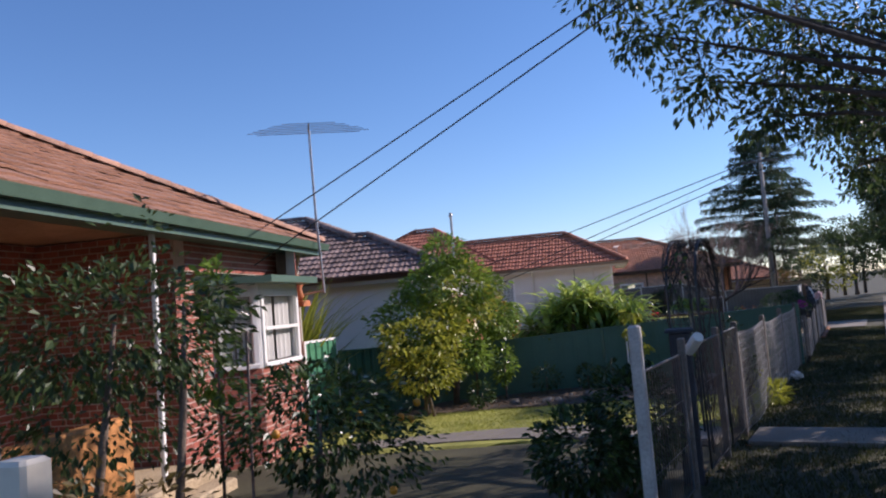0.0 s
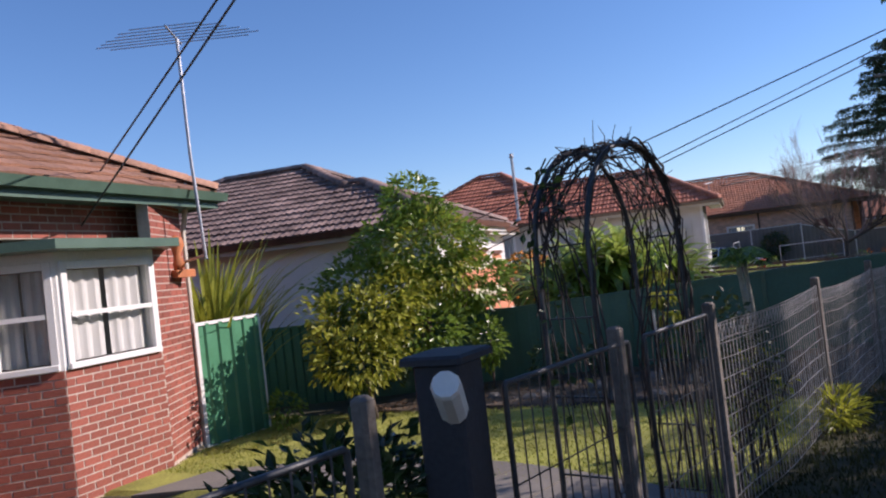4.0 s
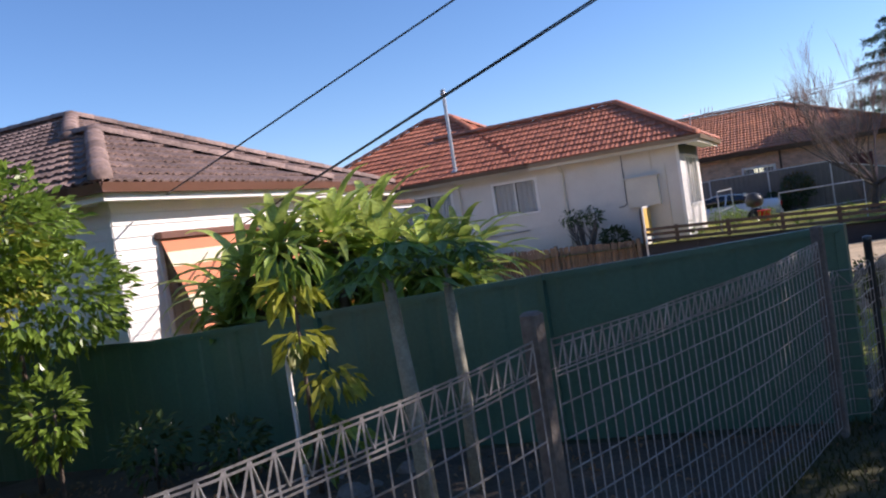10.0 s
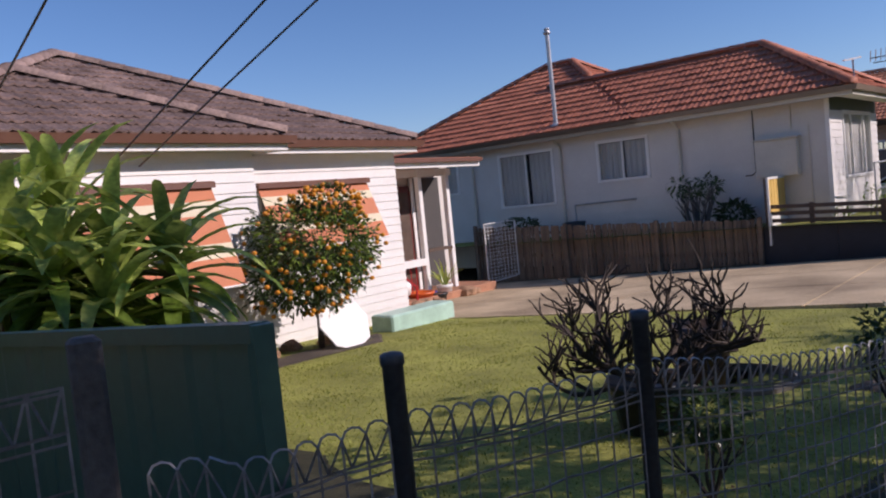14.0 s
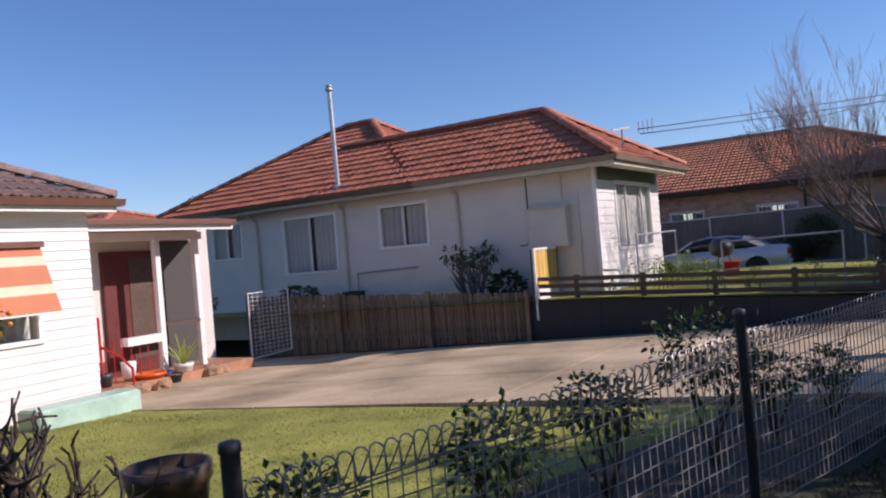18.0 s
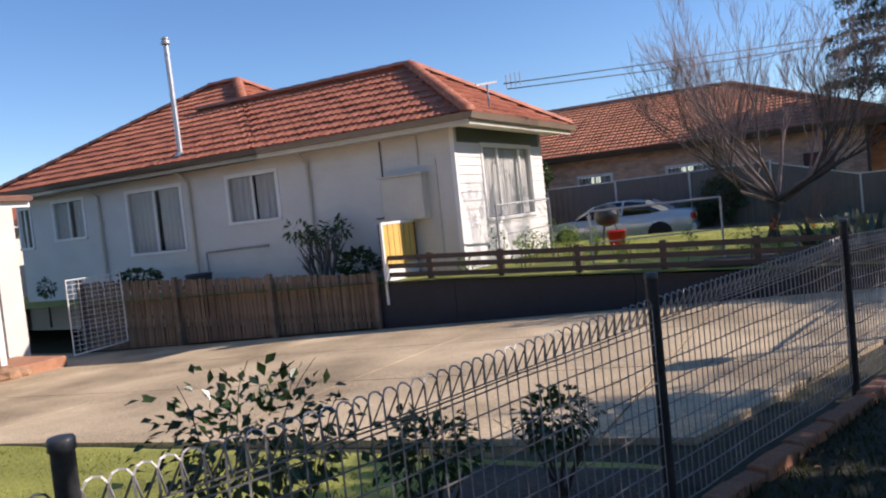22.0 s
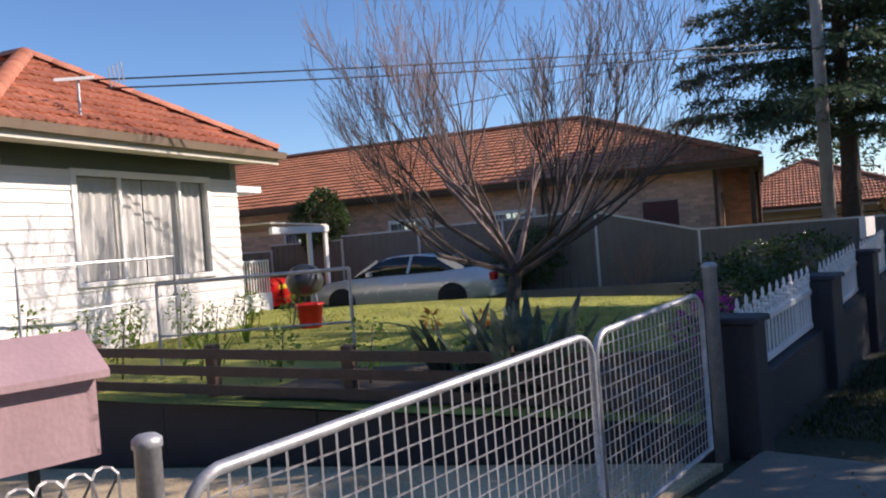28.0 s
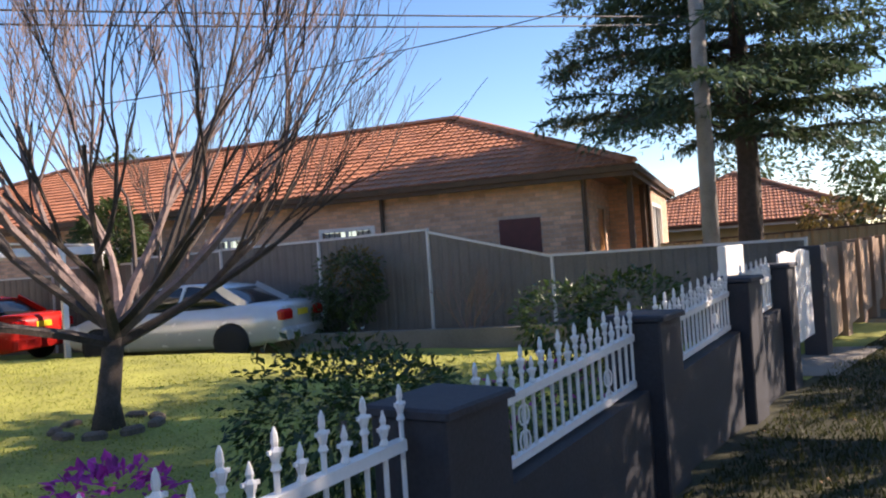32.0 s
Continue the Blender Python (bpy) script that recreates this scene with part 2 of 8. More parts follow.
class Geo:
    """Collects corners and faces for one mesh."""

    def __init__(self):
        self.v, self.f = [], []

    def add(self, vs, fs, m=None):
        k = len(self.v)
        self.v += [tuple(m @ Vector(p)) for p in vs] if m is not None else [tuple(p) for p in vs]
        self.f += [tuple(i + k for i in q) for q in fs]
        return self

    def box(self, x0, y0, z0, x1, y1, z1, m=None):
        vs = [(x, y, z) for z in (z0, z1) for y in (y0, y1) for x in (x0, x1)]
        return self.add(vs, [(0, 2, 3, 1), (4, 5, 7, 6), (0, 1, 5, 4), (2, 6, 7, 3), (0, 4, 6, 2), (1, 3, 7, 5)], m)

    def cut_box(self, x0, y0, z0, x1, y1, z1, c=0.01, m=None):
        """A box whose upright edges and top are chamfered."""
        prof = [(x0 + c, y0), (x1 - c, y0), (x1, y0 + c), (x1, y1 - c), (x1 - c, y1), (x0 + c, y1), (x0, y1 - c), (x0, y0 + c)]
        cx, cy = (x0 + x1) / 2, (y0 + y1) / 2
        vs = [(x, y, z0) for x, y in prof] + [(x, y, z1 - c) for x, y in prof]
        vs += [(x - math.copysign(min(c, abs(x - cx)), x - cx), y - math.copysign(min(c, abs(y - cy)), y - cy), z1) for x, y in prof]
        fs = [tuple(range(7, -1, -1)), tuple(range(16, 24))]
        for r in (0, 8):
            fs += [(r + i, r + (i + 1) % 8, r + 8 + (i + 1) % 8, r + 8 + i) for i in range(8)]
        return self.add(vs, fs, m)

    def beam(self, p, q, w, h, up=(0, 0, 1)):
        """A bar from p to q, w wide and h high."""
        p, q = Vector(p), Vector(q)
        d = (q - p).normalized()
        s = d.cross(Vector(up))
        s = s.normalized() if s.length > 1e-4 else Vector((1, 0, 0))
        t = s.cross(d)
        vs = [e + s * a * w / 2 + t * b * h / 2 for e in (p, q) for a, b in ((-1, -1), (1, -1), (1, 1), (-1, 1))]
        return self.add(vs, [(3, 2, 1, 0), (4, 5, 6, 7), (0, 1, 5, 4), (1, 2, 6, 5), (2, 3, 7, 6), (3, 0, 4, 7)])

    def tube(self, pts, rad, n=6, caps=True):
        """A round bar through pts; rad is one radius or one for each point."""
        pts = [Vector(p) for p in pts]
        rad = rad if isinstance(rad, (list, tuple)) else [rad] * len(pts)
        k = len(self.v)
        side = None
        for i, p in enumerate(pts):
            d = (pts[min(i + 1, len(pts) - 1)] - pts[max(i - 1, 0)])
            d = d.normalized() if d.length > 1e-6 else Vector((0, 0, 1))
            if side is None:
                side = d.orthogonal().normalized()
            side = side - d * side.dot(d)
            side = side.normalized() if side.length > 1e-5 else d.orthogonal().normalized()
            o = d.cross(side)
            for j in range(n):
                a = 2 * math.pi * j / n
                self.v.append(tuple(p + (side * math.cos(a) + o * math.sin(a)) * rad[i]))
        for i in range(len(pts) - 1):
            for j in range(n):
                a, b = k + i * n + j, k + i * n + (j + 1) % n
                self.f.append((a, b, b + n, a + n))
        if caps:
            self.f.append(tuple(range(k + n - 1, k - 1, -1)))
            e = k + (len(pts) - 1) * n
            self.f.append(tuple(range(e, e + n)))
        return self

    def lathe(self, prof, n=16, at=(0, 0, 0)):
        """Turns (radius, height) pairs about an upright axis."""
        k = len(self.v)
        for r, z in prof:
            for j in range(n):
                a = 2 * math.pi * j / n
                self.v.append((at[0] + r * math.cos(a), at[1] + r * math.sin(a), at[2] + z))
        for i in range(len(prof) - 1):
            for j in range(n):
                a, b = k + i * n + j, k + i * n + (j + 1) % n
                self.f.append((a, b, b + n, a + n))
        self.f.append(tuple(range(k + n - 1, k - 1, -1)))
        e = k + (len(prof) - 1) * n
        self.f.append(tuple(range(e, e + n)))
        return self

    def weld(self):
        """Joins corners that lie on one another."""
        seen, where, keep = {}, [], []
        for p in self.v:
            k = (round(p[0], 4), round(p[1], 4), round(p[2], 4))
            if k not in seen:
                seen[k] = len(keep)
                keep.append(p)
            where.append(seen[k])
        self.v, self.f = keep, [tuple(where[i] for i in q) for q in self.f]
        return self

    def mesh(self, name, material, smooth=False):
        me = bpy.data.meshes.new(name)
        me.from_pydata(self.v, [], self.f)
        me.materials.append(material)
        if smooth:
            me.polygons.foreach_set("use_smooth", [True] * len(me.polygons))
        me.update()
        return me


def part(name, geo, material, parent, label="", smooth=False, kind=""):
    """Links geo as one mesh under a thing or a part."""
    ob = new(name, geo.mesh(name, material, smooth))
    ob.parent = parent
    if label or kind:
        tagged(ob, label, kind=kind)
    return ob


def thing(name, m, label, category, group="", kind=""):
    """An Empty at a thing's base that carries its parts."""
    ob = new(name)
    ob.empty_display_size = 0.2
    ob.matrix_world = m
    return tagged(ob, label, category, group, kind)


def solid(name, geo, material, m, label, category, group="", kind="", smooth=False):
    """A thing of one mesh."""
    ob = new(name, geo.mesh(name, material, smooth))
    ob.matrix_world = m
    return tagged(ob, label, category, group, kind)


I4 = Matrix.Identity(4)


def street(y):
    """Height of the footpath side."""
    return -0.5 - 0.011 * y


def ground_z(x, y):
    """Height of the yards, which fall away from the street."""
    return street(y) - 0.052 * min(16.0, max(0.0, -1.7 - x))

# ---- ground ----


def sheet(xs, ys, fz, wob=0.0):
    g = Geo()
    for y in ys:
        for x in xs:
            g.v.append((x, y, fz(x, y) + (wob * noise.noise((x * 0.9, y * 0.9, 0)) if wob else 0)))
    nx = len(xs)
    for j in range(len(ys) - 1):
        for i in range(nx - 1):
            a = j * nx + i
            g.f.append((a, a + 1, a + 1 + nx, a + nx))
    return g


def steps(a, b, d):
    n = max(1, round((b - a) / d))
    return [a + (b - a) * i / n for i in range(n + 1)]


def far_z(x, y):
    return ground_z(x, min(max(y, -20), 70)) - 0.03


gx = [-1500, -400, -120, -60] + steps(-40, 8, 0.8) + [14, 30, 80, 400, 1500]
gy = [-1500, -300, -60] + steps(-20, 70, 0.9) + [90, 140, 300, 1500]
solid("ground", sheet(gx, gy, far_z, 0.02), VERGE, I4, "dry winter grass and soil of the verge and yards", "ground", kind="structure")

# ---- houses ----


def board_wall(parent, material, p, q, z0, z1, pitch=0.15, lap=0.018):
    """Lapped boards from p to q (2D), facing the right-hand side of p to q, each a piece of its own."""
    p, q = Vector(p), Vector(q)
    d = (q - p).normalized()
    nn = Vector((d.y, -d.x))
    z = z0
    while z < z1 - 1e-4:
        t = min((math.floor(z / pitch + 1e-6) + 1) * pitch, z1)
        a, b = nn * lap, nn * 0.002
        vs = [(*(p + a), z), (*(q + a), z), (*(q + b), t), (*(p + b), t), (*p, z), (*q, z), (*q, t), (*p, t)]
        part("board", Geo().add(vs, [(0, 1, 2, 3), (4, 5, 1, 0), (4, 0, 3, 7), (1, 5, 6, 2)]), material, parent)
        z = t


def wall_quads(p, q, z0, z1, holes):
    """Rectangles (s0, z0, s1, z1) that cover the wall but for the holes (s0, z0, s1, z1)."""
    L = (Vector(q) - Vector(p)).length
    ss = sorted({0, L, *[h[0] for h in holes], *[h[2] for h in holes]})
    out = []
    for a, b in zip(ss, ss[1:]):
        hs = sorted((h[1], h[3]) for h in holes if h[0] <= a + 1e-6 and h[2] >= b - 1e-6)
        z = z0
        for lo, hi in hs:
            if lo > z:
                out.append((a, z, b, lo))
            z = hi
        if z < z1:
            out.append((a, z, b, z1))
    return out


def wall(name, parent, p, q, z0, z1, holes, material, thick=0.14, boards=0.0, label=""):
    """A wall with openings. Its outer face looks to the right of p to q."""
    P, Q = Vector(p), Vector(q)
    d = (Q - P).normalized()
    nn = Vector((d.y, -d.x))
    g = Geo()
    runs = []
    for a, lo, b, hi in wall_quads(p, q, z0, z1, holes):
        A, B = P + d * a, P + d * b
        C, D = B - nn * thick, A - nn * thick
        vs = [(*A, lo), (*B, lo), (*C, lo), (*D, lo), (*A, hi), (*B, hi), (*C, hi), (*D, hi)]
        g.add(vs, [(3, 2, 1, 0), (4, 5, 6, 7), (0, 1, 5, 4), (1, 2, 6, 5), (2, 3, 7, 6), (3, 0, 4, 7)])
        runs.append((A, B, lo, hi))
    made = part(name, g.weld(), material, parent, label)
    if boards:
        for A, B, lo, hi in runs:
            board_wall(made, material, A, B, lo, hi, boards)
    return made


def window(parent, p, q, s0, z0, s1, z1, frame_m=WHITE_PAINT, sashes=2, curtain=0.5, splits=None, depth=0.1, trim=0.07):
    """A window in the wall p to q: frame, sill, panes, and the curtain behind."""
    P, Q = Vector(p), Vector(q)
    d = (Q - P).normalized()
    nn = Vector((d.y, -d.x))
    m = Matrix(((d.x, -nn.x, 0, P.x + d.x * s0), (d.y, -nn.y, 0, P.y + d.y * s0), (0, 0, 1, z0), (0, 0, 0, 1)))
    w, h = s1 - s0, z1 - z0
    g = Geo()
    for b in ((-trim, -0.03, -trim * 0.2, 0.02, depth, h + trim), (w - 0.02, -0.03, -trim * 0.2, w + trim, depth, h + trim),
              (0.02, -0.03, h - 0.02, w - 0.02, depth, h + trim)):
        g.cut_box(*b, 0.006, m)
    cuts = [0.0] + list(splits or [i / sashes for i in range(1, sashes)]) + [1.0]
    for f in cuts[1:-1]:
        x = w * f
        g.box(x - 0.025, -0.005, 0.0, x + 0.025, 0.05, h - 0.02, m)
    fr = part("window", g, frame_m, parent)
    g = Geo().cut_box(-trim, -0.055, -trim, w + trim, depth, 0.0, 0.01, m)
    part("sill", g, frame_m, fr)
    for f0, f1 in zip(cuts, cuts[1:]):
        a, b = w * f0 + 0.022, w * f1 - 0.022
        g = Geo().box(a, 0.022, 0.0, b, 0.028, h - 0.02, m)
        pane = part("pane", g, GLASS, fr)
        pane.visible_shadow = False
    if curtain > 0:
        n = max(10, int(w * curtain / 0.07))
        for side in (0, 1):
            g = Geo()
            c0, c1 = (0.02, w * curtain / 2) if side == 0 else (w - w * curtain / 2, w - 0.02)
            for i in range(n):
                x0, x1 = c0 + (c1 - c0) * i / n, c0 + (c1 - c0) * (i + 1) / n
                y0, y1 = 0.1 + 0.02 * math.sin(i * 1.3), 0.1 + 0.02 * math.sin((i + 1) * 1.3)
                g.add([(x0, y0, 0.01), (x1, y1, 0.01), (x1, y1, h - 0.03), (x0, y0, h - 0.03)], [(0, 1, 2, 3)], m)
            part("curtain", g, CURTAIN, fr, smooth=True)
    return fr


def tile_face(g, o, ux, up, width_lo, width_hi, run, tw=0.30, tl=0.34, flat=False, skip=None, pieces=None):
    """Lays tiles on a roof slope. o: the lower left corner, ux: along the eave, up: up the slope.
    width_lo and width_hi: functions of the distance up the slope, giving the left and right limits."""
    o, ux, up = Vector(o), Vector(ux).normalized(), Vector(up).normalized()
    nn = ux.cross(up).normalized()
    rows = int(run / tl) + 1
    for r in range(rows):
        s0, s1 = r * tl, min((r + 1) * tl + 0.05, run + 0.02)
        a0, b0 = width_lo(s0), width_hi(s0)
        a1, b1 = width_lo(min(s1, run)), width_hi(min(s1, run))
        n = max(1, int((b0 - a0) / tw))
        off = (r % 2) * 0.0
        x = math.floor(a0 / tw) * tw + off
        while x < b0 - 0.01:
            l0, l1 = max(x, a0), min(x + tw, b0)
            t0, t1 = max(x, a1), min(x + tw, b1)
            if l1 - l0 > 0.02:
                if t1 - t0 < 0.01:
                    tm = min(max((l0 + l1) / 2, a1), b1)
                    t0, t1 = tm - 0.005, tm + 0.005
                jit = random.uniform(-0.006, 0.006)
                lift0 = 0.045
                lift = lift0 + jit
                prof = ((0, 0.0), (0.18, 0.028), (0.36, 0.0), (0.55, 0.0), (0.75, 0.028), (1.0, 0.0)) if not flat else ((0, 0.0), (0.5, 0.012), (1, 0.0))
                vs = []
                for fx, h in prof:
                    vs.append(o + ux * (l0 + (l1 - l0) * fx) + up * s0 + nn * (lift + h))
                for fx, h in prof:
                    vs.append(o + ux * (t0 + (t1 - t0) * fx) + up * s1 + nn * (0.008 + h * 0.5))
                for fx, h in prof:
                    vs.append(o + ux * (l0 + (l1 - l0) * fx) + up * s0 + nn * (lift + h - 0.03))
                k = len(prof)
                fs = [(i, i + 1, k + i + 1, k + i) for i in range(k - 1)] + [(2 * k + i, 2 * k + i + 1, i + 1, i) for i in range(k - 1)]
                if skip is None or not skip(o + ux * (l0 + l1) / 2 + up * (s0 + s1) / 2):
                    if pieces and pieces[1] > 0 and l1 - l0 > tw - 1e-4 and t1 - t0 > tw - 1e-4 and s1 - s0 > tl + 0.04:
                        if pieces[2] is None:
                            pieces[2] = Geo().add([(fx * tw, 0, lift0 + h) for fx, h in prof] + [(fx * tw, tl + 0.05, 0.008 + h * 0.5) for fx, h in prof] + [(fx * tw, 0, lift0 + h - 0.03) for fx, h in prof], fs).mesh("tile", pieces[3])
                        one = new("tile", pieces[2])
                        one.parent = pieces[0]
                        c0 = o + ux * l0 + up * s0 + nn * jit
                        one.matrix_local = Matrix(((ux.x, up.x, nn.x, c0.x), (ux.y, up.y, nn.y, c0.y), (ux.z, up.z, nn.z, c0.z), (0, 0, 0, 1)))
                        pieces[1] -= 1
                    else:
                        g.add(vs, fs)
            x += tw


def cap_line(g, p, q, w=0.13, step=0.4):
    """Half-round ridge or hip caps, one after the other."""
    p, q = Vector(p), Vector(q)
    d = q - p
    n = max(1, int(d.length / step))
    up = Vector((0, 0, 1))
    s = d.normalized().cross(up).normalized()
    t = s.cross(d.normalized())
    for i in range(n):
        a, b = p + d * (i / n), p + d * ((i + 1.06) / n)
        vs = []
        for e, k in ((a, 1.12), (b, 1.0)):
            for j in range(7):
                an = math.pi * j / 6
                vs.append(e + s * math.cos(an) * w * k + t * (math.sin(an) * w * 0.75 * k + 0.0))
        g.add(vs, [(j, j + 1, j + 8, j + 7) for j in range(6)] + [tuple(range(6, -1, -1))])


def hip_roof(house, x0, y0, x1, y1, z, rise, tile_m, gutter_m, fascia_m, name="roof", flat=False, tw=0.30, skip=None, soffit=0.45, single=0, cap_from=None, no_edge=(), first=0):
    """A hipped roof over the rectangle, eaves included. The ridge runs along the longer side."""
    lx, ly = x1 - x0, y1 - y0
    half = min(lx, ly) / 2
    if lx >= ly:
        r0, r1 = Vector((x0 + half, (y0 + y1) / 2, z + rise)), Vector((x1 - half, (y0 + y1) / 2, z + rise))
    else:
        r0, r1 = Vector(((x0 + x1) / 2, y0 + half, z + rise)), Vector(((x0 + x1) / 2, y1 - half, z + rise))
    c = [Vector((x0, y0, z)), Vector((x1, y0, z)), Vector((x1, y1, z)), Vector((x0, y1, z))]
    if lx >= ly:
        faces = [(c[0], c[1], r1, r0), (c[1], c[2], r1, r1), (c[2], c[3], r0, r1), (c[3], c[0], r0, r0)]
    else:
        faces = [(c[0], c[1], r0, r0), (c[1], c[2], r1, r0), (c[2], c[3], r1, r1), (c[3], c[0], r0, r1)]
    base = Geo()
    for a, b, q, p in faces:
        base.add([a, b, q, p] if (q - p).length > 1e-4 else [a, b, q], [(0, 1, 2, 3) if (q - p).length > 1e-4 else (0, 1, 2)])
    base.add([v - Vector((0, 0, 0.02)) for v in c], [(3, 2, 1, 0)])
    roof = part(name, base, tile_m, house)
    g = Geo()
    pieces = [roof, single, None, tile_m]
    for a, b, q, p in faces[first:] + faces[:first]:
        ux = (b - a).normalized()
        mid = (p + q) / 2 - a
        up = (mid - ux * mid.dot(ux))
        run = up.length
        L = (b - a).length
        pl, ql = (p - a).dot(ux), (q - a).dot(ux)
        tile_face(g, a, ux, up, lambda s, pl=pl, run=run: pl * s / run, lambda s, L=L, ql=ql, run=run: L + (ql - L) * s / run, run, tw=tw, flat=flat, skip=skip, pieces=pieces)
    part("roof_tiles", g, tile_m, roof, kind="stuff")
    g = Geo()
    for k, e in ((0, r0), (1, r1 if lx >= ly else r0), (2, r1), (3, r0 if lx >= ly else r1)):
        f0 = (cap_from or {}).get(k, 0.0)
        if f0 < 1:
            cap_line(g, c[k].lerp(e, f0) + Vector((0, 0, 0.05)), e + Vector((0, 0, 0.05)))
    if (r1 - r0).length > 0.1:
        cap_line(g, r0 + Vector((0, 0, 0.05)), r1 + Vector((0, 0, 0.05)))
    part("ridge_capping", g, tile_m, roof, smooth=True, kind="stuff")
    for k in range(4):
        if k in no_edge:
            continue
        a, b = c[k], c[(k + 1) % 4]
        d = (b - a).normalized()
        out = Vector((d.y, -d.x, 0))
        g = Geo()
        prof = ((0.0, -0.005), (0.0, -0.11), (0.09, -0.11), (0.115, -0.03), (0.125, 0.0), (0.105, 0.0), (0.095, -0.03), (0.08, -0.095), (0.015, -0.095), (0.015, -0.005))
        vs = [a - d * 0.1 + out * px + Vector((0, 0, pz)) for px, pz in prof] + [b + d * 0.1 + out * px + Vector((0, 0, pz)) for px, pz in prof]
        n = len(prof)
        g.add(vs, [(i, (i + 1) % n, n + (i + 1) % n, n + i) for i in range(n)] + [tuple(range(n - 1, -1, -1)), tuple(range(n, 2 * n))])
        part("gutter", g, gutter_m, roof)
        g = Geo()
        inn = -out
        vs = [a + Vector((0, 0, -0.2)) + out * 0.0, b + Vector((0, 0, -0.2)), b + Vector((0, 0, -0.01)), a + Vector((0, 0, -0.01))]
        vs += [v + inn * 0.025 for v in vs]
        g.add(vs, [(0, 1, 2, 3), (7, 6, 5, 4), (0, 4, 5, 1), (3, 2, 6, 7)])
        part("fascia", g, fascia_m, roof)
        g = Geo()
        vs = [a + Vector((0, 0, -0.17)) + inn * 0.03, b + Vector((0, 0, -0.17)) + inn * 0.03, b + Vector((0, 0, -0.17)) + inn * soffit - d * soffit, a + Vector((0, 0, -0.17)) + inn * soffit + d * soffit]
        vs += [v + Vector((0, 0, 0.012)) for v in vs]
        g.add(vs, [(3, 2, 1, 0), (4, 5, 6, 7)])
        part("soffit", g, fascia_m, roof)
    return roof


# the cream house beyond the driveway
C3, A3 = (-10.05, 33.35), 18.0
house3 = thing("house", pose(C3[0], C3[1], 0, 0, 0, A3), "cream clad single-storey house with a red tiled hip roof", "house")
S3 = (-14.0, 0.1)
E3 = (-0.2, 0.1)
Z3 = 2.32
w_side = [(-13.95, 0.9, -13.45, 1.95), (-12.4, 1.03, -11.18, 2.0), (-9.45, 0.46, -7.58, 1.95), (-6.05, 0.95, -4.62, 1.95)]
side_holes = [(a + 14.0, lo, b + 14.0, hi) for a, lo, b, hi in w_side]
wall("wall", house3, S3, E3, -1.4, Z3, side_holes, CREAM_BOARD, boards=0.20, label="cream cladding on the long side wall")
for (a, lo, b, hi), cu in zip(side_holes, (0.6, 0.85, 0.9, 0.95)):
    window(house3, S3, E3, a, lo, b, hi, WHITE_PAINT, 2, cu)
FW = (1.16, 0.47, 3.66, 1.93)
wall("wall", house3, (-0.2, 0.1), (-0.2, 4.5), -1.1, 1.98, [FW], WHITE_BOARD, boards=0.17, label="white boards on the street front")
wall("wall", house3, (-0.2, 0.1), (-0.2, 4.5), 1.98, Z3, [], GREEN_BOARD, label="dark green strip under the eaves")
window(house3, (-0.2, 0.1), (-0.2, 4.5), *FW, WHITE_PAINT, 3, 1.0, (0.3, 0.76))
wall("wall", house3, (-0.2, 4.5), (-4.9, 4.5), -0.9, Z3, [], WHITE_BOARD, boards=0.17)
wall("wall", house3, (-4.9, 4.5), (-4.9, 7.7), -0.9, Z3, [], WHITE_BOARD, boards=0.17)
wall("wall", house3, (-4.9, 7.7), (-14, 7.7), -0.9, Z3, [], CREAM_BOARD)
wall("wall", house3, (-14, 7.7), (-14, 0.1), -1.4, Z3, [], CREAM_BOARD)
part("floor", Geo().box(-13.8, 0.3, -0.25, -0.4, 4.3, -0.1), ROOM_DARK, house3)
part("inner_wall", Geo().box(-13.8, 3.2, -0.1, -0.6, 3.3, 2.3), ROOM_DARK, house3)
SL3 = 1.60 / 2.655
main3 = (-14.2, -0.45, -4.6, 8.1)


def main_top(p):
    return 2.40 + SL3 * min(p.x - main3[0], main3[2] - p.x, p.y - main3[1], main3[3] - p.y)


hip_roof(house3, *main3, 2.40, SL3 * 4.275, RED_TILE, TAUPE, CREAM_PAINT, "roof", single=150, cap_from={1: 0.68}, no_edge=(1,))
hip_roof(house3, -11.5, -0.45, 0.45, 4.86, 2.40, 1.60, RED_TILE, TAUPE, CREAM_PAINT, "roof", single=150,
         skip=lambda p: main_top(p) > p.z - 0.004, cap_from={0: 1.0, 3: 1.0}, no_edge=(2, 3))

# the white weatherboard house with awnings
C2, A2 = (-9.2, 16.34), 22.0
house2 = thing("house", pose(C2[0], C2[1], 0, 0, 0, A2), "white weatherboard house with a weathered brown tiled roof", "house")
Z2 = 1.80
wall("wall", house2, (-11, 0), (0, 0), -1.6, Z2, [], WHITE_BOARD, boards=0.15)
wall("wall", house2, (0, 0), (0, 4.45), -1.6, Z2, [(0.75, -0.35, 3.6, 1.2)], WHITE_BOARD, boards=0.15)
wall("wall", house2, (0, 4.45), (-0.5, 4.45), -1.6, Z2, [], WHITE_BOARD, boards=0.15)
wall("wall", house2, (-0.5, 4.45), (-0.5, 8.15), -1.6, Z2, [(0.45, -0.1, 2.75, 1.2)], WHITE_BOARD, boards=0.15)
wall("wall", house2, (-0.5, 8.15), (-3.2, 8.15), -1.6, Z2, [], WHITE_BOARD, boards=0.15)
wall("wall", house2, (-3.2, 8.15), (-3.2, 13.3), -1.7, Z2, [], CREAM_BOARD)
window(house2, (0, 0), (0, 4.45), 0.75, -0.35, 3.6, 1.2, WHITE_PAINT, 3, 0.8)
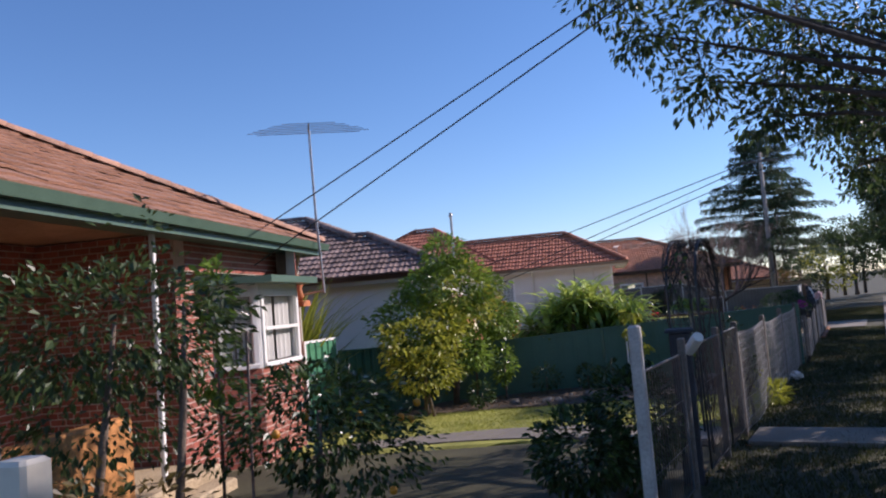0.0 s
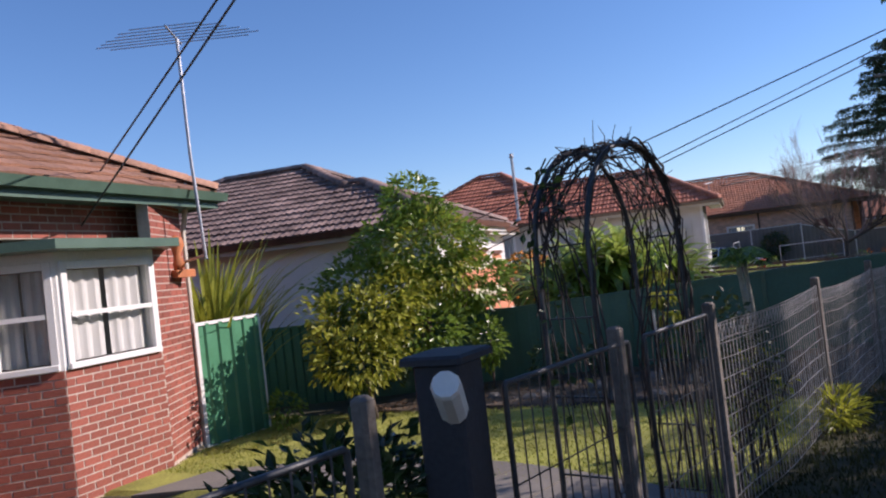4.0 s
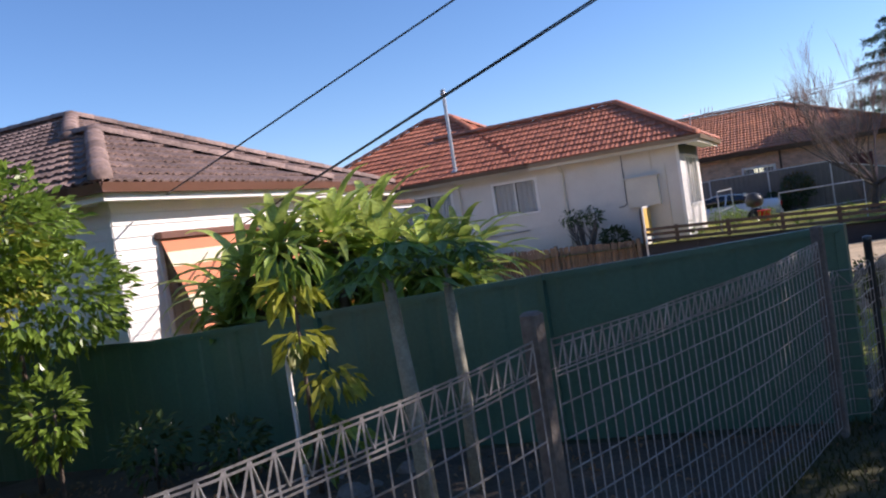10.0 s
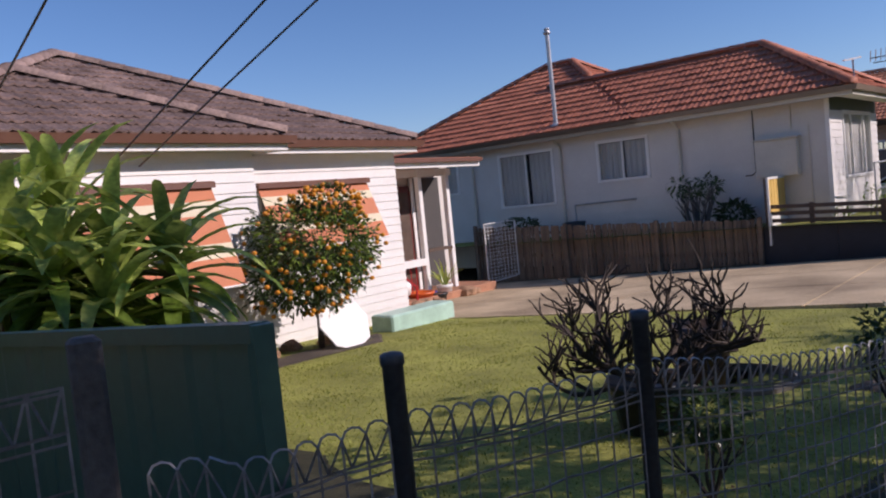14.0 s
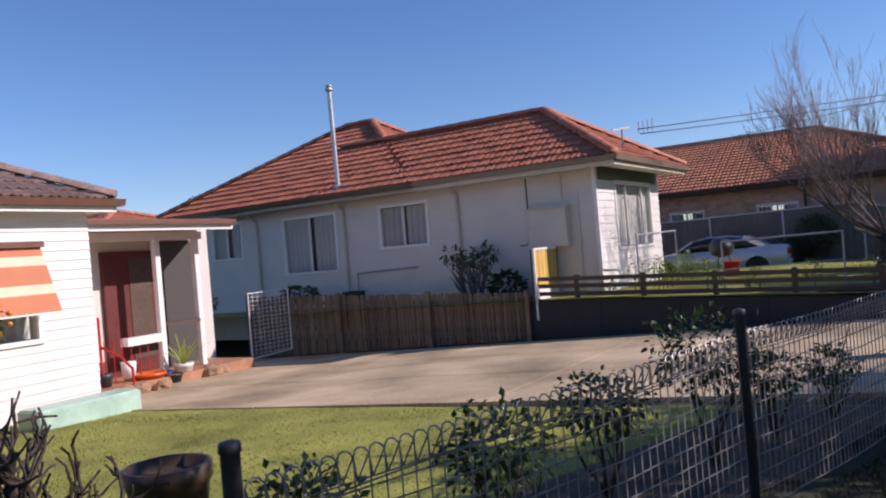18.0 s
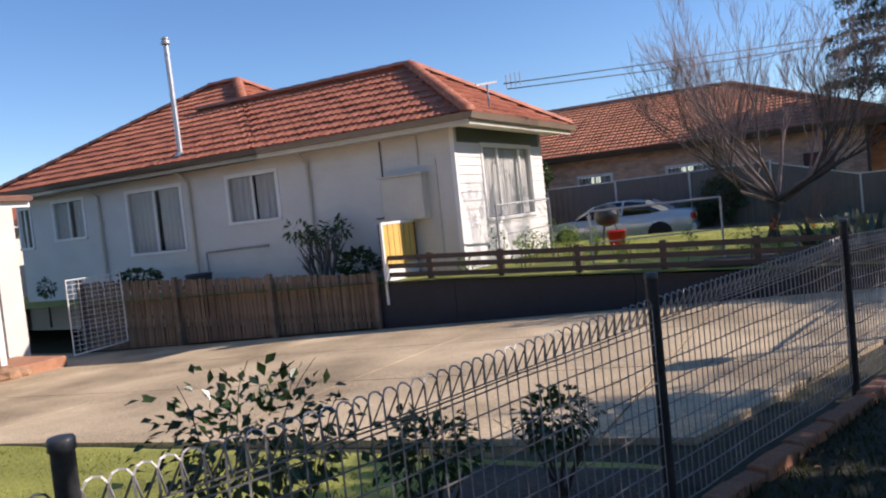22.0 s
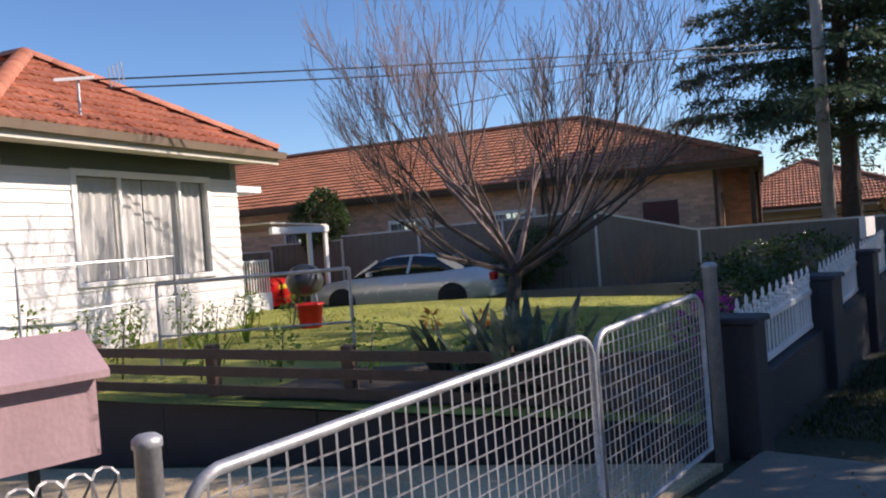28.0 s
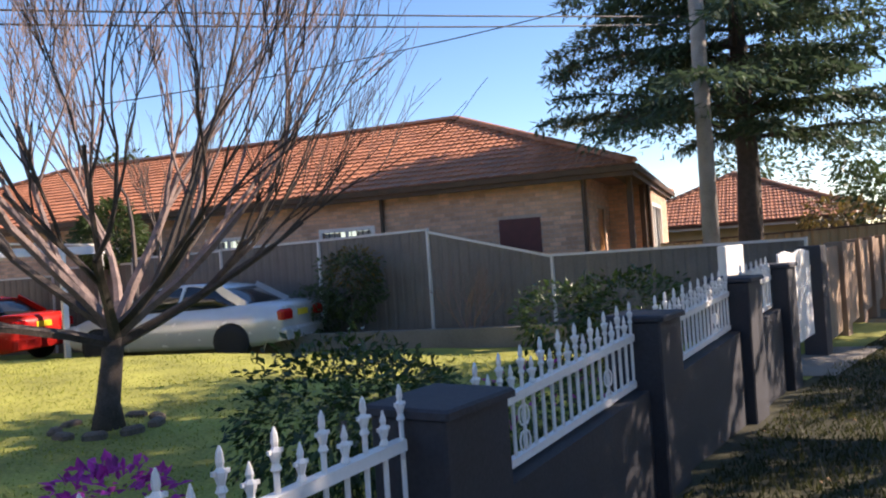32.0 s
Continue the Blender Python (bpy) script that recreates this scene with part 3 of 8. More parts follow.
window(house2, (-0.5, 4.45), (-0.5, 8.15), 0.45, -0.1, 2.75, 1.2, WHITE_PAINT, 2, 0.8)
SL2 = 0.46
main2 = (-11.4, -0.4, -0.15, 8.45)


def main2_top(p):
    return 1.97 + SL2 * min(p.x - main2[0], main2[2] - p.x, p.y - main2[1], main2[3] - p.y)


hip_roof(house2, *main2, 1.97, SL2 * 4.425, DARK_TILE, BROWN_GUTTER, WHITE_PAINT, "roof", first=1, single=150, cap_from={1: 0.56})
hip_roof(house2, -5.5, -0.4, 0.35, 4.85, 1.97, SL2 * 2.625, DARK_TILE, BROWN_GUTTER, WHITE_PAINT, "roof", first=1, single=100,
         skip=lambda p: main2_top(p) > p.z - 0.004, cap_from={0: 1.0, 3: 1.0}, no_edge=(3,))

# the red brick house with a bay window
C1, A1 = (-8.95, 10.55), 20.0
house1 = thing("house", pose(C1[0], C1[1], 0, 0, 0, A1), "red brick bungalow with a white bay window and terracotta roof", "house")
Z1 = 2.36
BRICK_ME = Geo().cut_box(-0.108, -0.005, -0.035, 0.108, 0.05, 0.035, 0.003).mesh("brick", RED_BRICK)


def brick_wall(parent, p, q, z0, z1, holes=(), singles=0, material=RED_BRICK, label=""):
    """A mortar wall with bricks laid a little proud of it: the first ones as pieces, the rest joined."""
    w = wall("wall", parent, p, q, z0, z1, list(holes), MORTAR, label=label)
    P, Q = Vector(p), Vector(q)
    d = (Q - P).normalized()
    nn = Vector((d.y, -d.x))
    L = (Q - P).length
    g = Geo()
    r = 0
    z = z1 - 0.043
    while z > z0:
        x = 0.114 - 0.116 * (r % 2)
        while x < L + 0.1:
            a, b = max(x - 0.111, 0.0), min(x + 0.111, L)
            if b - a > 0.03 and not any(h[0] - 0.02 < (a + b) / 2 < h[2] + 0.02 and h[1] - 0.03 < z < h[3] + 0.03 for h in holes):
                o = P + d * (a + b) / 2
                m = Matrix(((d.x, -nn.x, 0, o.x), (d.y, -nn.y, 0, o.y), (0, 0, 1, z), (0, 0, 0, 1)))
                if singles > 0 and b - a > 0.22:
                    one = new("brick", BRICK_ME)
                    one.parent = w
                    one.matrix_local = m @ pose(0, random.uniform(-0.002, 0.002), 0)
                    singles -= 1
                else:
                    h = (b - a) / 2
                    g.box(-h + 0.003, -0.005 + random.uniform(-0.002, 0.002), -0.035, h - 0.003, 0.02, 0.035, m)
            x += 0.232
        z -= 0.086
        r += 1
    if g.v:
        part("bricks", g, material, w, kind="stuff")
    return w


BAY = [(-0.2, -2.65), (0.33, -2.2), (0.40, -0.80), (0.02, 0.25)]
brick_wall(house1, (0.02, 0.25), (-3, 0.25), -1.2, Z1)
wall("wall", house1, (-3, 0.25), (-9, 0.25), -1.3, Z1, [], RED_BRICK)
brick_wall(house1, (-0.05, -3.6), (-0.05, -0.5), 1.84, Z1)
brick_wall(house1, BAY[2], BAY[3], -0.95, Z1, singles=150)
for i in range(3):
    P, Q = Vector(BAY[i]), Vector(BAY[i + 1])
    L = (Q - P).length
    d = (Q - P).normalized()
    nn = Vector((d.y, -d.x))
    part("plinth", Geo().beam((*(P - nn * 0.06), -1.17), (*(Q - nn * 0.06), -1.17), 0.16, 0.44), CONCRETE, house1, "pale rendered footing")
    if i == 2:
        continue
    hole = (0.1, 0.50, L - 0.1, 1.50)
    brick_wall(house1, BAY[i], BAY[i + 1], -0.95, 0.43, singles=(60, 190)[i])
    wall("wall", house1, BAY[i], BAY[i + 1], 0.43, 1.66, [hole], WHITE_PAINT, label="white painted bay window surround")
    wf = window(house1, BAY[i], BAY[i + 1], *hole, WHITE_PAINT, 1, 0.95, trim=0.06)
    part("meeting_rail", Geo().beam((*(P + d * 0.13 + nn * 0.01), 1.0), (*(Q - d * 0.13 + nn * 0.01), 1.0), 0.05, 0.05), WHITE_PAINT, wf)
g = Geo()
top = [(-0.15, -3.1), (0.68, -2.5), (0.74, -0.72), (0.2, -0.35), (-0.1, -0.35)]
k = len(top)
g.add([(x, y, 1.66) for x, y in top] + [(x, y, 1.76) for x, y in top], [tuple(range(k - 1, -1, -1)), tuple(range(k, 2 * k))] + [(i, (i + 1) % k, k + (i + 1) % k, k + i) for i in range(k)])
part("bay_roof", g, GREEN_TRIM, house1, "flat green bay roof")
# entry recess beside the bay
brick_wall(house1, (-0.2, -3.6), (-0.2, -2.65), -0.95, 1.84)
brick_wall(house1, (-2.2, -7.5), (-2.2, -3.6), -1.0, Z1)
brick_wall(house1, (-2.2, -3.6), (-0.2, -3.6), -1.0, Z1)
part("porch_floor", Geo().cut_box(-2.2, -8.5, -1.3, 0.35, -3.65, -0.62, 0.03), CONCRETE, house1, "pale concrete porch floor")
for k in range(3):
    part("step", Geo().cut_box(0.35 + 0.28 * k, -5.4, -1.3, 0.65 + 0.28 * k, -3.9, -0.75 - 0.14 * k, 0.02), CONCRETE, house1, "worn pale concrete step")
for yy in (-8.3,):
    brick_wall(house1, (0.2, yy), (0.2, yy + 0.35), -0.62, 0.5)
    part("porch_post", Geo().cut_box(-0.02, yy + 0.08, 0.5, 0.16, yy + 0.26, 2.3, 0.02), WHITE_PAINT, house1)
part("low_wall", Geo().cut_box(0.1, -8.2, -0.62, 0.3, -5.5, 0.25, 0.02), mat("orange_face_brick", (0.55, 0.24, 0.07), 0.8, var=0.3, scale=5, fine=40, bump=0.4), house1, "orange brick porch balustrade")
part("porch_post", Geo().cut_box(0.08, -4.65, -0.62, 0.14, -4.59, 2.3, 0.01), WHITE_PAINT, house1)
# Two dark panels added on the back wall stand for the porch's shade.
part("screen_door", Geo().box(-2.17, -5.6, -0.62, -2.12, -4.7, 1.5), RAIL_TIMBER, house1, "dark timber door panel added to darken the shaded entry recess")
part("side_light", Geo().box(-2.19, -7.4, -0.2, -2.14, -6.7, 1.5), ROOM_DARK, house1, "narrow dark panel added for shade beside the door")
part("door", Geo().box(-2.19, -6.6, -0.62, -2.14, -5.7, 1.4), RAIL_TIMBER, house1)
hip_roof(house1, -11, -11.5, 0.42, 0.58, 2.40, 2.9, H1_TILE, GREEN_TRIM, GREEN_TRIM, "roof", flat=True, first=1, single=250)
part("downpipe", Geo().tube([(0.05, 0.4, 2.35), (0.0, 0.32, 1.9), (0.0, 0.32, -1.2)], 0.035, 8), CREAM_PAINT, house1)
lamp = part("planter", Geo().cut_box(0.0, -0.25, 1.3, 0.3, 0.12, 1.4, 0.01), mat("terracotta_clay", (0.5, 0.17, 0.06), 0.75, var=0.2), house1, "terracotta corner ornament")
part("ornament", Geo().lathe([(0.06, 0), (0.1, 0.08), (0.05, 0.2), (0.11, 0.32), (0.09, 0.42), (0.02, 0.45)], 10, (0.16, -0.06, 1.4)), MATS["terracotta_clay"], lamp, "terracotta finial shaped as leaves", smooth=True)

# television aerial on the brick house
aer = thing("tv_antenna", pose(-8.36, 10.62, 2.25), "tall grey metal television antenna mast on a roof", "antenna")
part("mast", Geo().tube([(0.05, 0.05, -0.75), (0.02, 0.0, 0.6), (0.0, 0.0, 2.1)], 0.022, 6), GALV, aer)
part("bracket", Geo().tube([(0.05, 0.05, -0.7), (-0.75, 0.05, -0.78)], 0.018, 6), GALV, aer)
boom_d = Vector((-0.64, 0.77, 0)).normalized()
side_d = Vector((0.77, 0.64, 0))
part("boom", Geo().tube([boom_d * -0.42 + Vector((0, 0, 2.14)), boom_d * 0.16 + Vector((0, 0, 2.08))], 0.014, 5), GALV, aer)
for k in range(7):
    s = -0.4 + k * 0.085
    L = (0.45, 0.62, 0.7, 0.85, 0.95, 1.05, 0.9)[k]
    c0 = boom_d * s + Vector((0, 0, 2.14 - (s + 0.42) * 0.1))
    part("element", Geo().tube([c0 - side_d * L, c0 + side_d * L], 0.007, 4), GALV, aer)

# the orange brick house behind the charcoal fence
C4, A4 = (-8.3, 49.5), 20.0
house4 = thing("house", pose(C4[0], C4[1], 0, 0, 0, A4), "long orange brick house with a terracotta tiled hip roof", "house")


def course_wall(parent, p, q, z0, z1, holes, material):
    """Brick courses too far off to pick apart, joined."""
    w = wall("wall", parent, p, q, z0, z1, holes, MORTAR)
    P, Q = Vector(p), Vector(q)
    d = (Q - P).normalized()
    nn = Vector((d.y, -d.x))
    g = Geo()
    L = (Q - P).length
    z, r = z0, 0
    while z < z1 - 0.08:
        x = -0.11 * (r % 2)
        while x < L:
            a, b = max(x, 0), min(x + 0.228, L)
            if b - a > 0.03 and not any(h[0] < (a + b) / 2 < h[2] and h[1] - 0.04 < z + 0.04 < h[3] + 0.04 for h in holes):
                A, B = P + d * a + nn * 0.01, P + d * b + nn * 0.01
                C, D = P + d * a - nn * 0.01, P + d * b - nn * 0.01
                g.add([(*A, z), (*B, z), (*B, z + 0.076), (*A, z + 0.076), (*C, z + 0.076), (*D, z + 0.076)], [(0, 1, 2, 3), (3, 2, 5, 4)])
            x += 0.24
        z += 0.088
        r += 1
    part("bricks", g, material, w, kind="stuff")


h4_holes = [(24 - 21, 0.5, 24 - 19.5, 1.5), (24 - 13.2, 0.75, 24 - 12.0, 1.4), (24 - 9.4, 0.75, 24 - 8.2, 1.4), (24 - 6.2, 0.75, 24 - 4.9, 1.4), (24 - 1.9, 0.6, 24 - 1.0, 1.35)]
course_wall(house4, (-24, 0), (0, 0), -0.6, 2.1, h4_holes, TAN_BRICK)
for h in h4_holes[:-1]:
    fr = window(house4, (-24, 0), (0, 0), *h, WHITE_PAINT, 2, 0.7)
    for k in range(9):
        x = -24 + h[0] + (h[2] - h[0]) * (k + 0.5) / 9
        part("security_bar", Geo().beam((x, -0.05, h[1]), (x, -0.05, h[3]), 0.015, 0.015, (1, 0, 0)), DARK_STEEL, fr)
part("shutter", Geo().box(-24 + h4_holes[-1][0], -0.03, 0.6, -24 + h4_holes[-1][2], 0.1, 1.35), mat("dark_red_shutter", (0.12, 0.035, 0.03), 0.6), house4, "dark red timber shutter")
course_wall(house4, (0, 0), (0, 3.0), -0.9, 2.1, [(1.2, -0.5, 2.2, 1.5)], TAN_BRICK)
part("front_door", Geo().box(-0.1, 1.2, -0.5, -0.04, 2.2, 1.5), mat("varnished_door", (0.4, 0.17, 0.05), 0.4, var=0.2), house4)
course_wall(house4, (0, 3.0), (0.9, 3.0), -0.9, 2.1, [], TAN_BRICK)
course_wall(house4, (0.9, 3.0), (0.9, 9), -0.9, 2.1, [(1.0, 0.3, 3.6, 1.6)], TAN_BRICK)
window(house4, (0.9, 3.0), (0.9, 9), 1.0, 0.3, 3.6, 1.6, WHITE_PAINT, 3, 0.6)
for x, y in ((-0.05, -0.08), (-4.6, -0.08), (-11.0, -0.08), (0.95, 2.95)):
    part("downpipe", Geo().tube([(x, y, 2.15), (x, y, -0.8)], 0.045, 8), RAIL_TIMBER, house4)
for y in (0.35, 2.8):
    part("porch_post", Geo().cut_box(0.75, y, -0.9, 0.87, y + 0.12, 2.1, 0.01), RAIL_TIMBER, house4)
hip_roof(house4, -24.5, -0.5, 1.0, 10.3, 2.2, 2.3, H4_TILE, RAIL_TIMBER, RAIL_TIMBER, "roof", single=120)

# fittings on the cream house
for x in (-10.5, -7.25, -3.7):
    part("downpipe", Geo().tube([(x, -0.3, 2.25), (x, 0.04, 2.0), (x, 0.04, -1.2)], 0.04, 8), CREAM_PAINT, house3)
part("flue", Geo().tube([(-7.2, -0.1, 2.45), (-7.2, -0.15, 5.18)], 0.06, 10), GALV, house3, "tall galvanised flue pipe")
part("flue_cap", Geo().lathe([(0.06, 0), (0.1, 0.02), (0.1, 0.08), (0.065, 0.1), (0.065, 0.13), (0.1, 0.15), (0.02, 0.2)], 12, (-7.2, -0.15, 5.13)), GALV, house3, smooth=True)
part("flue_flashing", Geo().lathe([(0.17, 0), (0.14, 0.03), (0.065, 0.12)], 12, (-7.2, -0.1, 2.58)), GALV, house3, smooth=True)
duct = part("hot_water_cabinet", Geo().cut_box(-1.78, -0.14, 0.60, -0.84, 0.1, 1.45, 0.015), CREAM_PAINT, house3, "cream metal cabinet fixed to the wall")
part("hood", Geo().cut_box(-1.83, -0.2, 1.45, -0.79, 0.1, 1.49, 0.01), CREAM_PAINT, duct)
meter = part("meter_box", Geo().cut_box(-1.30, -1.12, -0.9, -1.23, 0.1, 0.58, 0.01), RAIL_TIMBER, house3, "brown timber cupboard with yellow slats")
ply = mat("yellow_ply_door", (0.70, 0.46, 0.12), 0.6, var=0.12, scale=3)
for k in range(6):
    part("door_slat", Geo().box(-1.222, -1.12 + 0.185 * k, -0.2, -1.195, -0.955 + 0.185 * k, 0.56), ply, meter, "yellow timber door slat")
part("door_frame", Geo().box(-1.225, -1.16, 0.56, -1.18, 0.0, 0.61).box(-1.225, -1.17, -0.9, -1.18, -1.125, 0.56).box(-1.225, -1.125, -0.9, -1.18, 0.0, -0.205), WHITE_PAINT, meter, "white door frame and base")
part("conduit", Geo().tube([(-1.85, 0.075, 2.2), (-1.85, 0.075, 0.75), (-1.95, 0.075, 0.68), (-2.1, 0.075, 0.68)], 0.014, 6), DARK_STEEL, house3)
part("conduit", Geo().tube([(-1.0, 0.075, 2.2), (-1.0, 0.075, 1.65)], 0.02, 6), CREAM_PAINT, house3)
part("conduit", Geo().tube([(-0.62, 0.075, 1.7), (-0.62, 0.075, -0.5)], 0.014, 6), CREAM_PAINT, house3)
part("waste_pipe", Geo().tube([(-6.9, 0.05, -0.2), (-6.9, 0.05, 0.32), (-5.0, 0.05, 0.36)], 0.022, 6), GALV, house3)
part("bargeboard", Geo().box(-0.26, 0.05, -1.1, -0.17, 0.13, 2.3), WHITE_PAINT, house3, "white corner stop")
ant3 = thing("tv_antenna", pose(-10.3, 34.5, 2.7), "small white rooftop aerial bracket", "antenna")
part("mast", Geo().tube([(0, 0, -0.1), (0, 0, 0.42)], 0.02, 6), GALV, ant3)
part("arm", Geo().beam((-0.05, -0.28, 0.38), (0.08, 0.18, 0.44), 0.05, 0.04), WHITE_PAINT, ant3)
for k in range(4):
    part("element", Geo().tube([(0.2 + 0.12 * k, 0.35, 0.3), (0.25 + 0.12 * k, 0.3, 0.55)], 0.01, 4), GALV, ant3)

# porch of the weatherboard house
RED_DOOR = mat("dark_red_door", (0.13, 0.025, 0.02), 0.5, var=0.2)
RED_IRON = mat("red_painted_iron", (0.5, 0.02, 0.02), 0.4, var=0.1)
part("porch_floor", Geo().cut_box(-3.2, 8.2, -1.75, -1.75, 13.0, -1.3, 0.02), mat("terracotta_paving", (0.42, 0.2, 0.11), 0.7, var=0.25), house2, "terracotta coloured porch floor")
g = Geo()
g.add([(x, y, z - d) for d in (0.0, 0.06) for x, y, z in ((-3.5, 8.2, 1.95), (-1.6, 8.2, 1.79), (-1.6, 12.5, 1.79), (-3.5, 13.4, 1.95))], [(0, 1, 2, 3), (7, 6, 5, 4), (0, 4, 5, 1), (1, 5, 6, 2), (2, 6, 7, 3)])
part("porch_roof", g, RED_TILE, house2, "low red sheet porch roof")
part("porch_fascia", Geo().box(-1.62, 8.2, 1.57, -1.58, 12.5, 1.73), WHITE_PAINT, house2)
part("gutter", Geo().box(-1.58, 8.2, 1.68, -1.47, 12.5, 1.77), BROWN_GUTTER, house2)
part("porch_beam", Geo().beam((-2.38, 8.2, 1.5), (-2.38, 12.3, 1.5), 0.1, 0.16), WHITE_PAINT, house2)
for y in (11.0, 12.05):
    part("porch_post", Geo().cut_box(-2.44, y, -1.6, -2.31, y + 0.13, 1.6, 0.01), WHITE_PAINT, house2)
part("porch_ledge", Geo().cut_box(-2.5, 10.15, -0.64, -2.28, 11.0, -0.48, 0.01), WHITE_PAINT, house2, "white timber balustrade rail")
part("porch_ledge", Geo().cut_box(-2.5, 11.13, -0.36, -2.28, 12.05, -0.29, 0.01), RAIL_TIMBER, house2)
d1 = part("front_door", Geo().cut_box(-3.25, 10.35, -1.3, -3.1, 11.58, 1.25, 0.01), RED_DOOR, house2, "dark red double door")
part("screen", Geo().box(-3.1, 10.95, -1.0, -3.085, 11.5, 1.1), RAIL_TIMBER, d1, "dark brown door leaf with a fly screen")
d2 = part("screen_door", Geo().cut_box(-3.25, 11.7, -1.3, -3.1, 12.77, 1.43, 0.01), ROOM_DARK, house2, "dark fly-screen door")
part("frame", Geo().box(-3.1, 11.6, -1.3, -3.06, 11.7, 1.43), WHITE_PAINT, d2)
rl = thing("handrail", pose(*((Matrix.Translation((C2[0], C2[1], 0)) @ pose(0, 0, 0, 0, 0, A2)) @ Vector((-2.0, 9.55, -1.5))), 0, 0, A2), "red painted iron handrail beside the porch steps", "handrail")
part("rail", Geo().tube([(-0.3, 0, 0.95), (0.25, 0, 0.75), (0.55, 0, 0.55), (0.55, 0, -0.05)], 0.025, 8), RED_IRON, rl)
part("post", Geo().tube([(-0.3, 0, 0.0), (-0.3, 0, 1.5)], 0.025, 8), RED_IRON, rl)
for k in range(6):
    part("baluster", Geo().tube([(-0.35, 0.12 + 0.2 * k, 0.2), (-0.35, 0.12 + 0.2 * k, 1.05)], 0.01, 5), RED_IRON, rl)

# striped awnings
ORANGE = mat("faded_orange_canvas", (0.56, 0.20, 0.095), 0.8, var=0.1, scale=3, fine=80, bump=0.1)
CANVAS = mat("cream_canvas", (0.68, 0.60, 0.42), 0.8, var=0.1, scale=3, fine=80, bump=0.1)


def awning(wx, y0, y1, ztop, zbot, out):
    """A sloped canvas blind in stripes, with its valance and arms."""
    aw = thing("window_awning", pose(C2[0], C2[1], 0, 0, 0, A2), "orange and cream striped canvas window awning, pulled down", "awning")
    n = 7
    for k in range(n):
        f0, f1 = k / n, (k + 1) / n
        z0, z1 = ztop + (zbot - ztop) * f0, ztop + (zbot - ztop) * f1
        x0, x1 = wx + 0.06 + out * f0, wx + 0.06 + out * f1
        g = Geo().add([(x0, y0, z0), (x0, y1, z0), (x1, y1, z1), (x1, y0, z1), (x0 - 0.006, y0, z0), (x0 - 0.006, y1, z0), (x1 - 0.006, y1, z1), (x1 - 0.006, y0, z1)],
                      [(3, 2, 1, 0), (4, 5, 6, 7), (0, 4, 7, 3), (1, 2, 6, 5)])
        part("stripe", g, (ORANGE, CANVAS, ORANGE, ORANGE, CANVAS, ORANGE, ORANGE)[k], aw)
    part("head_box", Geo().cut_box(wx + 0.0, y0 - 0.04, ztop - 0.01, wx + 0.13, y1 + 0.04, ztop + 0.08, 0.015), BROWN_GUTTER, aw, "brown awning head box")
    part("valance_bar", Geo().tube([(wx + 0.06 + out, y0, zbot), (wx + 0.06 + out, y1, zbot)], 0.015, 6), WHITE_PAINT, aw)
    for y in (y0, y1):
        part("arm", Geo().tube([(wx + 0.03, y, zbot + 0.1), (wx + 0.06 + out, y, zbot)], 0.01, 5), GALV, aw)
    return aw


awning(0.0, 0.7, 3.65, 1.30, -0.05, 0.55)
awning(-0.5, 4.85, 7.28, 1.27, 0.28, 0.42)

# ---- paving and yards ----
C5, A5 = (-2.25, 35.05), 21.5
M5 = pose(C5[0], C5[1], 0, 0, 0, A5)
drive = thing("driveway", I4, "sunlit worn tan concrete driveway cast in slabs", "driveway", kind="structure")


def slab(parent, pts, m, lift, name="slab", material=CONCRETE):
    """A concrete slab that follows the ground; pts in the frame m."""
    g = Geo()
    w = [m @ Vector((x, y, 0)) for x, y in pts]
    n = len(w)
    tops = [(p.x, p.y, ground_z(p.x, p.y) + lift) for p in w]
    g.add(tops + [(x, y, z - 0.12) for x, y, z in tops], [tuple(range(n))] + [(i, n + i, n + (i + 1) % n, (i + 1) % n) for i in range(n)])
    return part(name, g, material, parent)


xs5 = [-20.0, -17.0, -13.6, -10.2, -6.8, -3.4]
ys5 = [-7.2, -4.85, -2.4, -0.02]
for a, b in zip(xs5, xs5[1:]):
    for c, d in zip(ys5, ys5[1:]):
        e = 0.012
        slab(drive, [(a + e, c + e), (b - e, c + e), (b - e, d - e), (a + e, d - e)], M5, 0.02)
for c, d in zip(ys5, ys5[1:]):
    slab(drive, [(-3.388, c + 0.012), (0.39 * c - 0.02, c + 0.012), (0.39 * d - 0.02, d - 0.012), (-3.388, d - 0.012)], M5, 0.02)
apron = thing("crossover", I4, "shaded grey concrete driveway crossover", "driveway", kind="structure")
for y0 in (30.6, 32.2, 33.8):
    slab(apron, [(-2.0 - 0.03 * (y0 - 30.6), y0), (-0.62, y0), (-0.62, y0 + 1.58), (-2.05 - 0.03 * (y0 - 30.6), y0 + 1.58)], I4, 0.022, material=PATHC)
path = thing("footpath", I4, "grey concrete footpath slabs along the street", "footpath", kind="structure")
for k in range(62):
    y0 = -8 + 1.5 * k
    slab(path, [(-0.02, y0), (1.35, y0), (1.35, y0 + 1.486), (-0.02, y0 + 1.486)], I4, 0.024, material=PATHC)
slab(path, [(-1.36, 8.85), (-0.03, 8.85), (-0.03, 9.75), (-1.36, 9.75)], I4, 0.022, material=PATHC)
garden_path = thing("garden_path", I4, "pale concrete path curving across the lawn", "path", kind="structure")
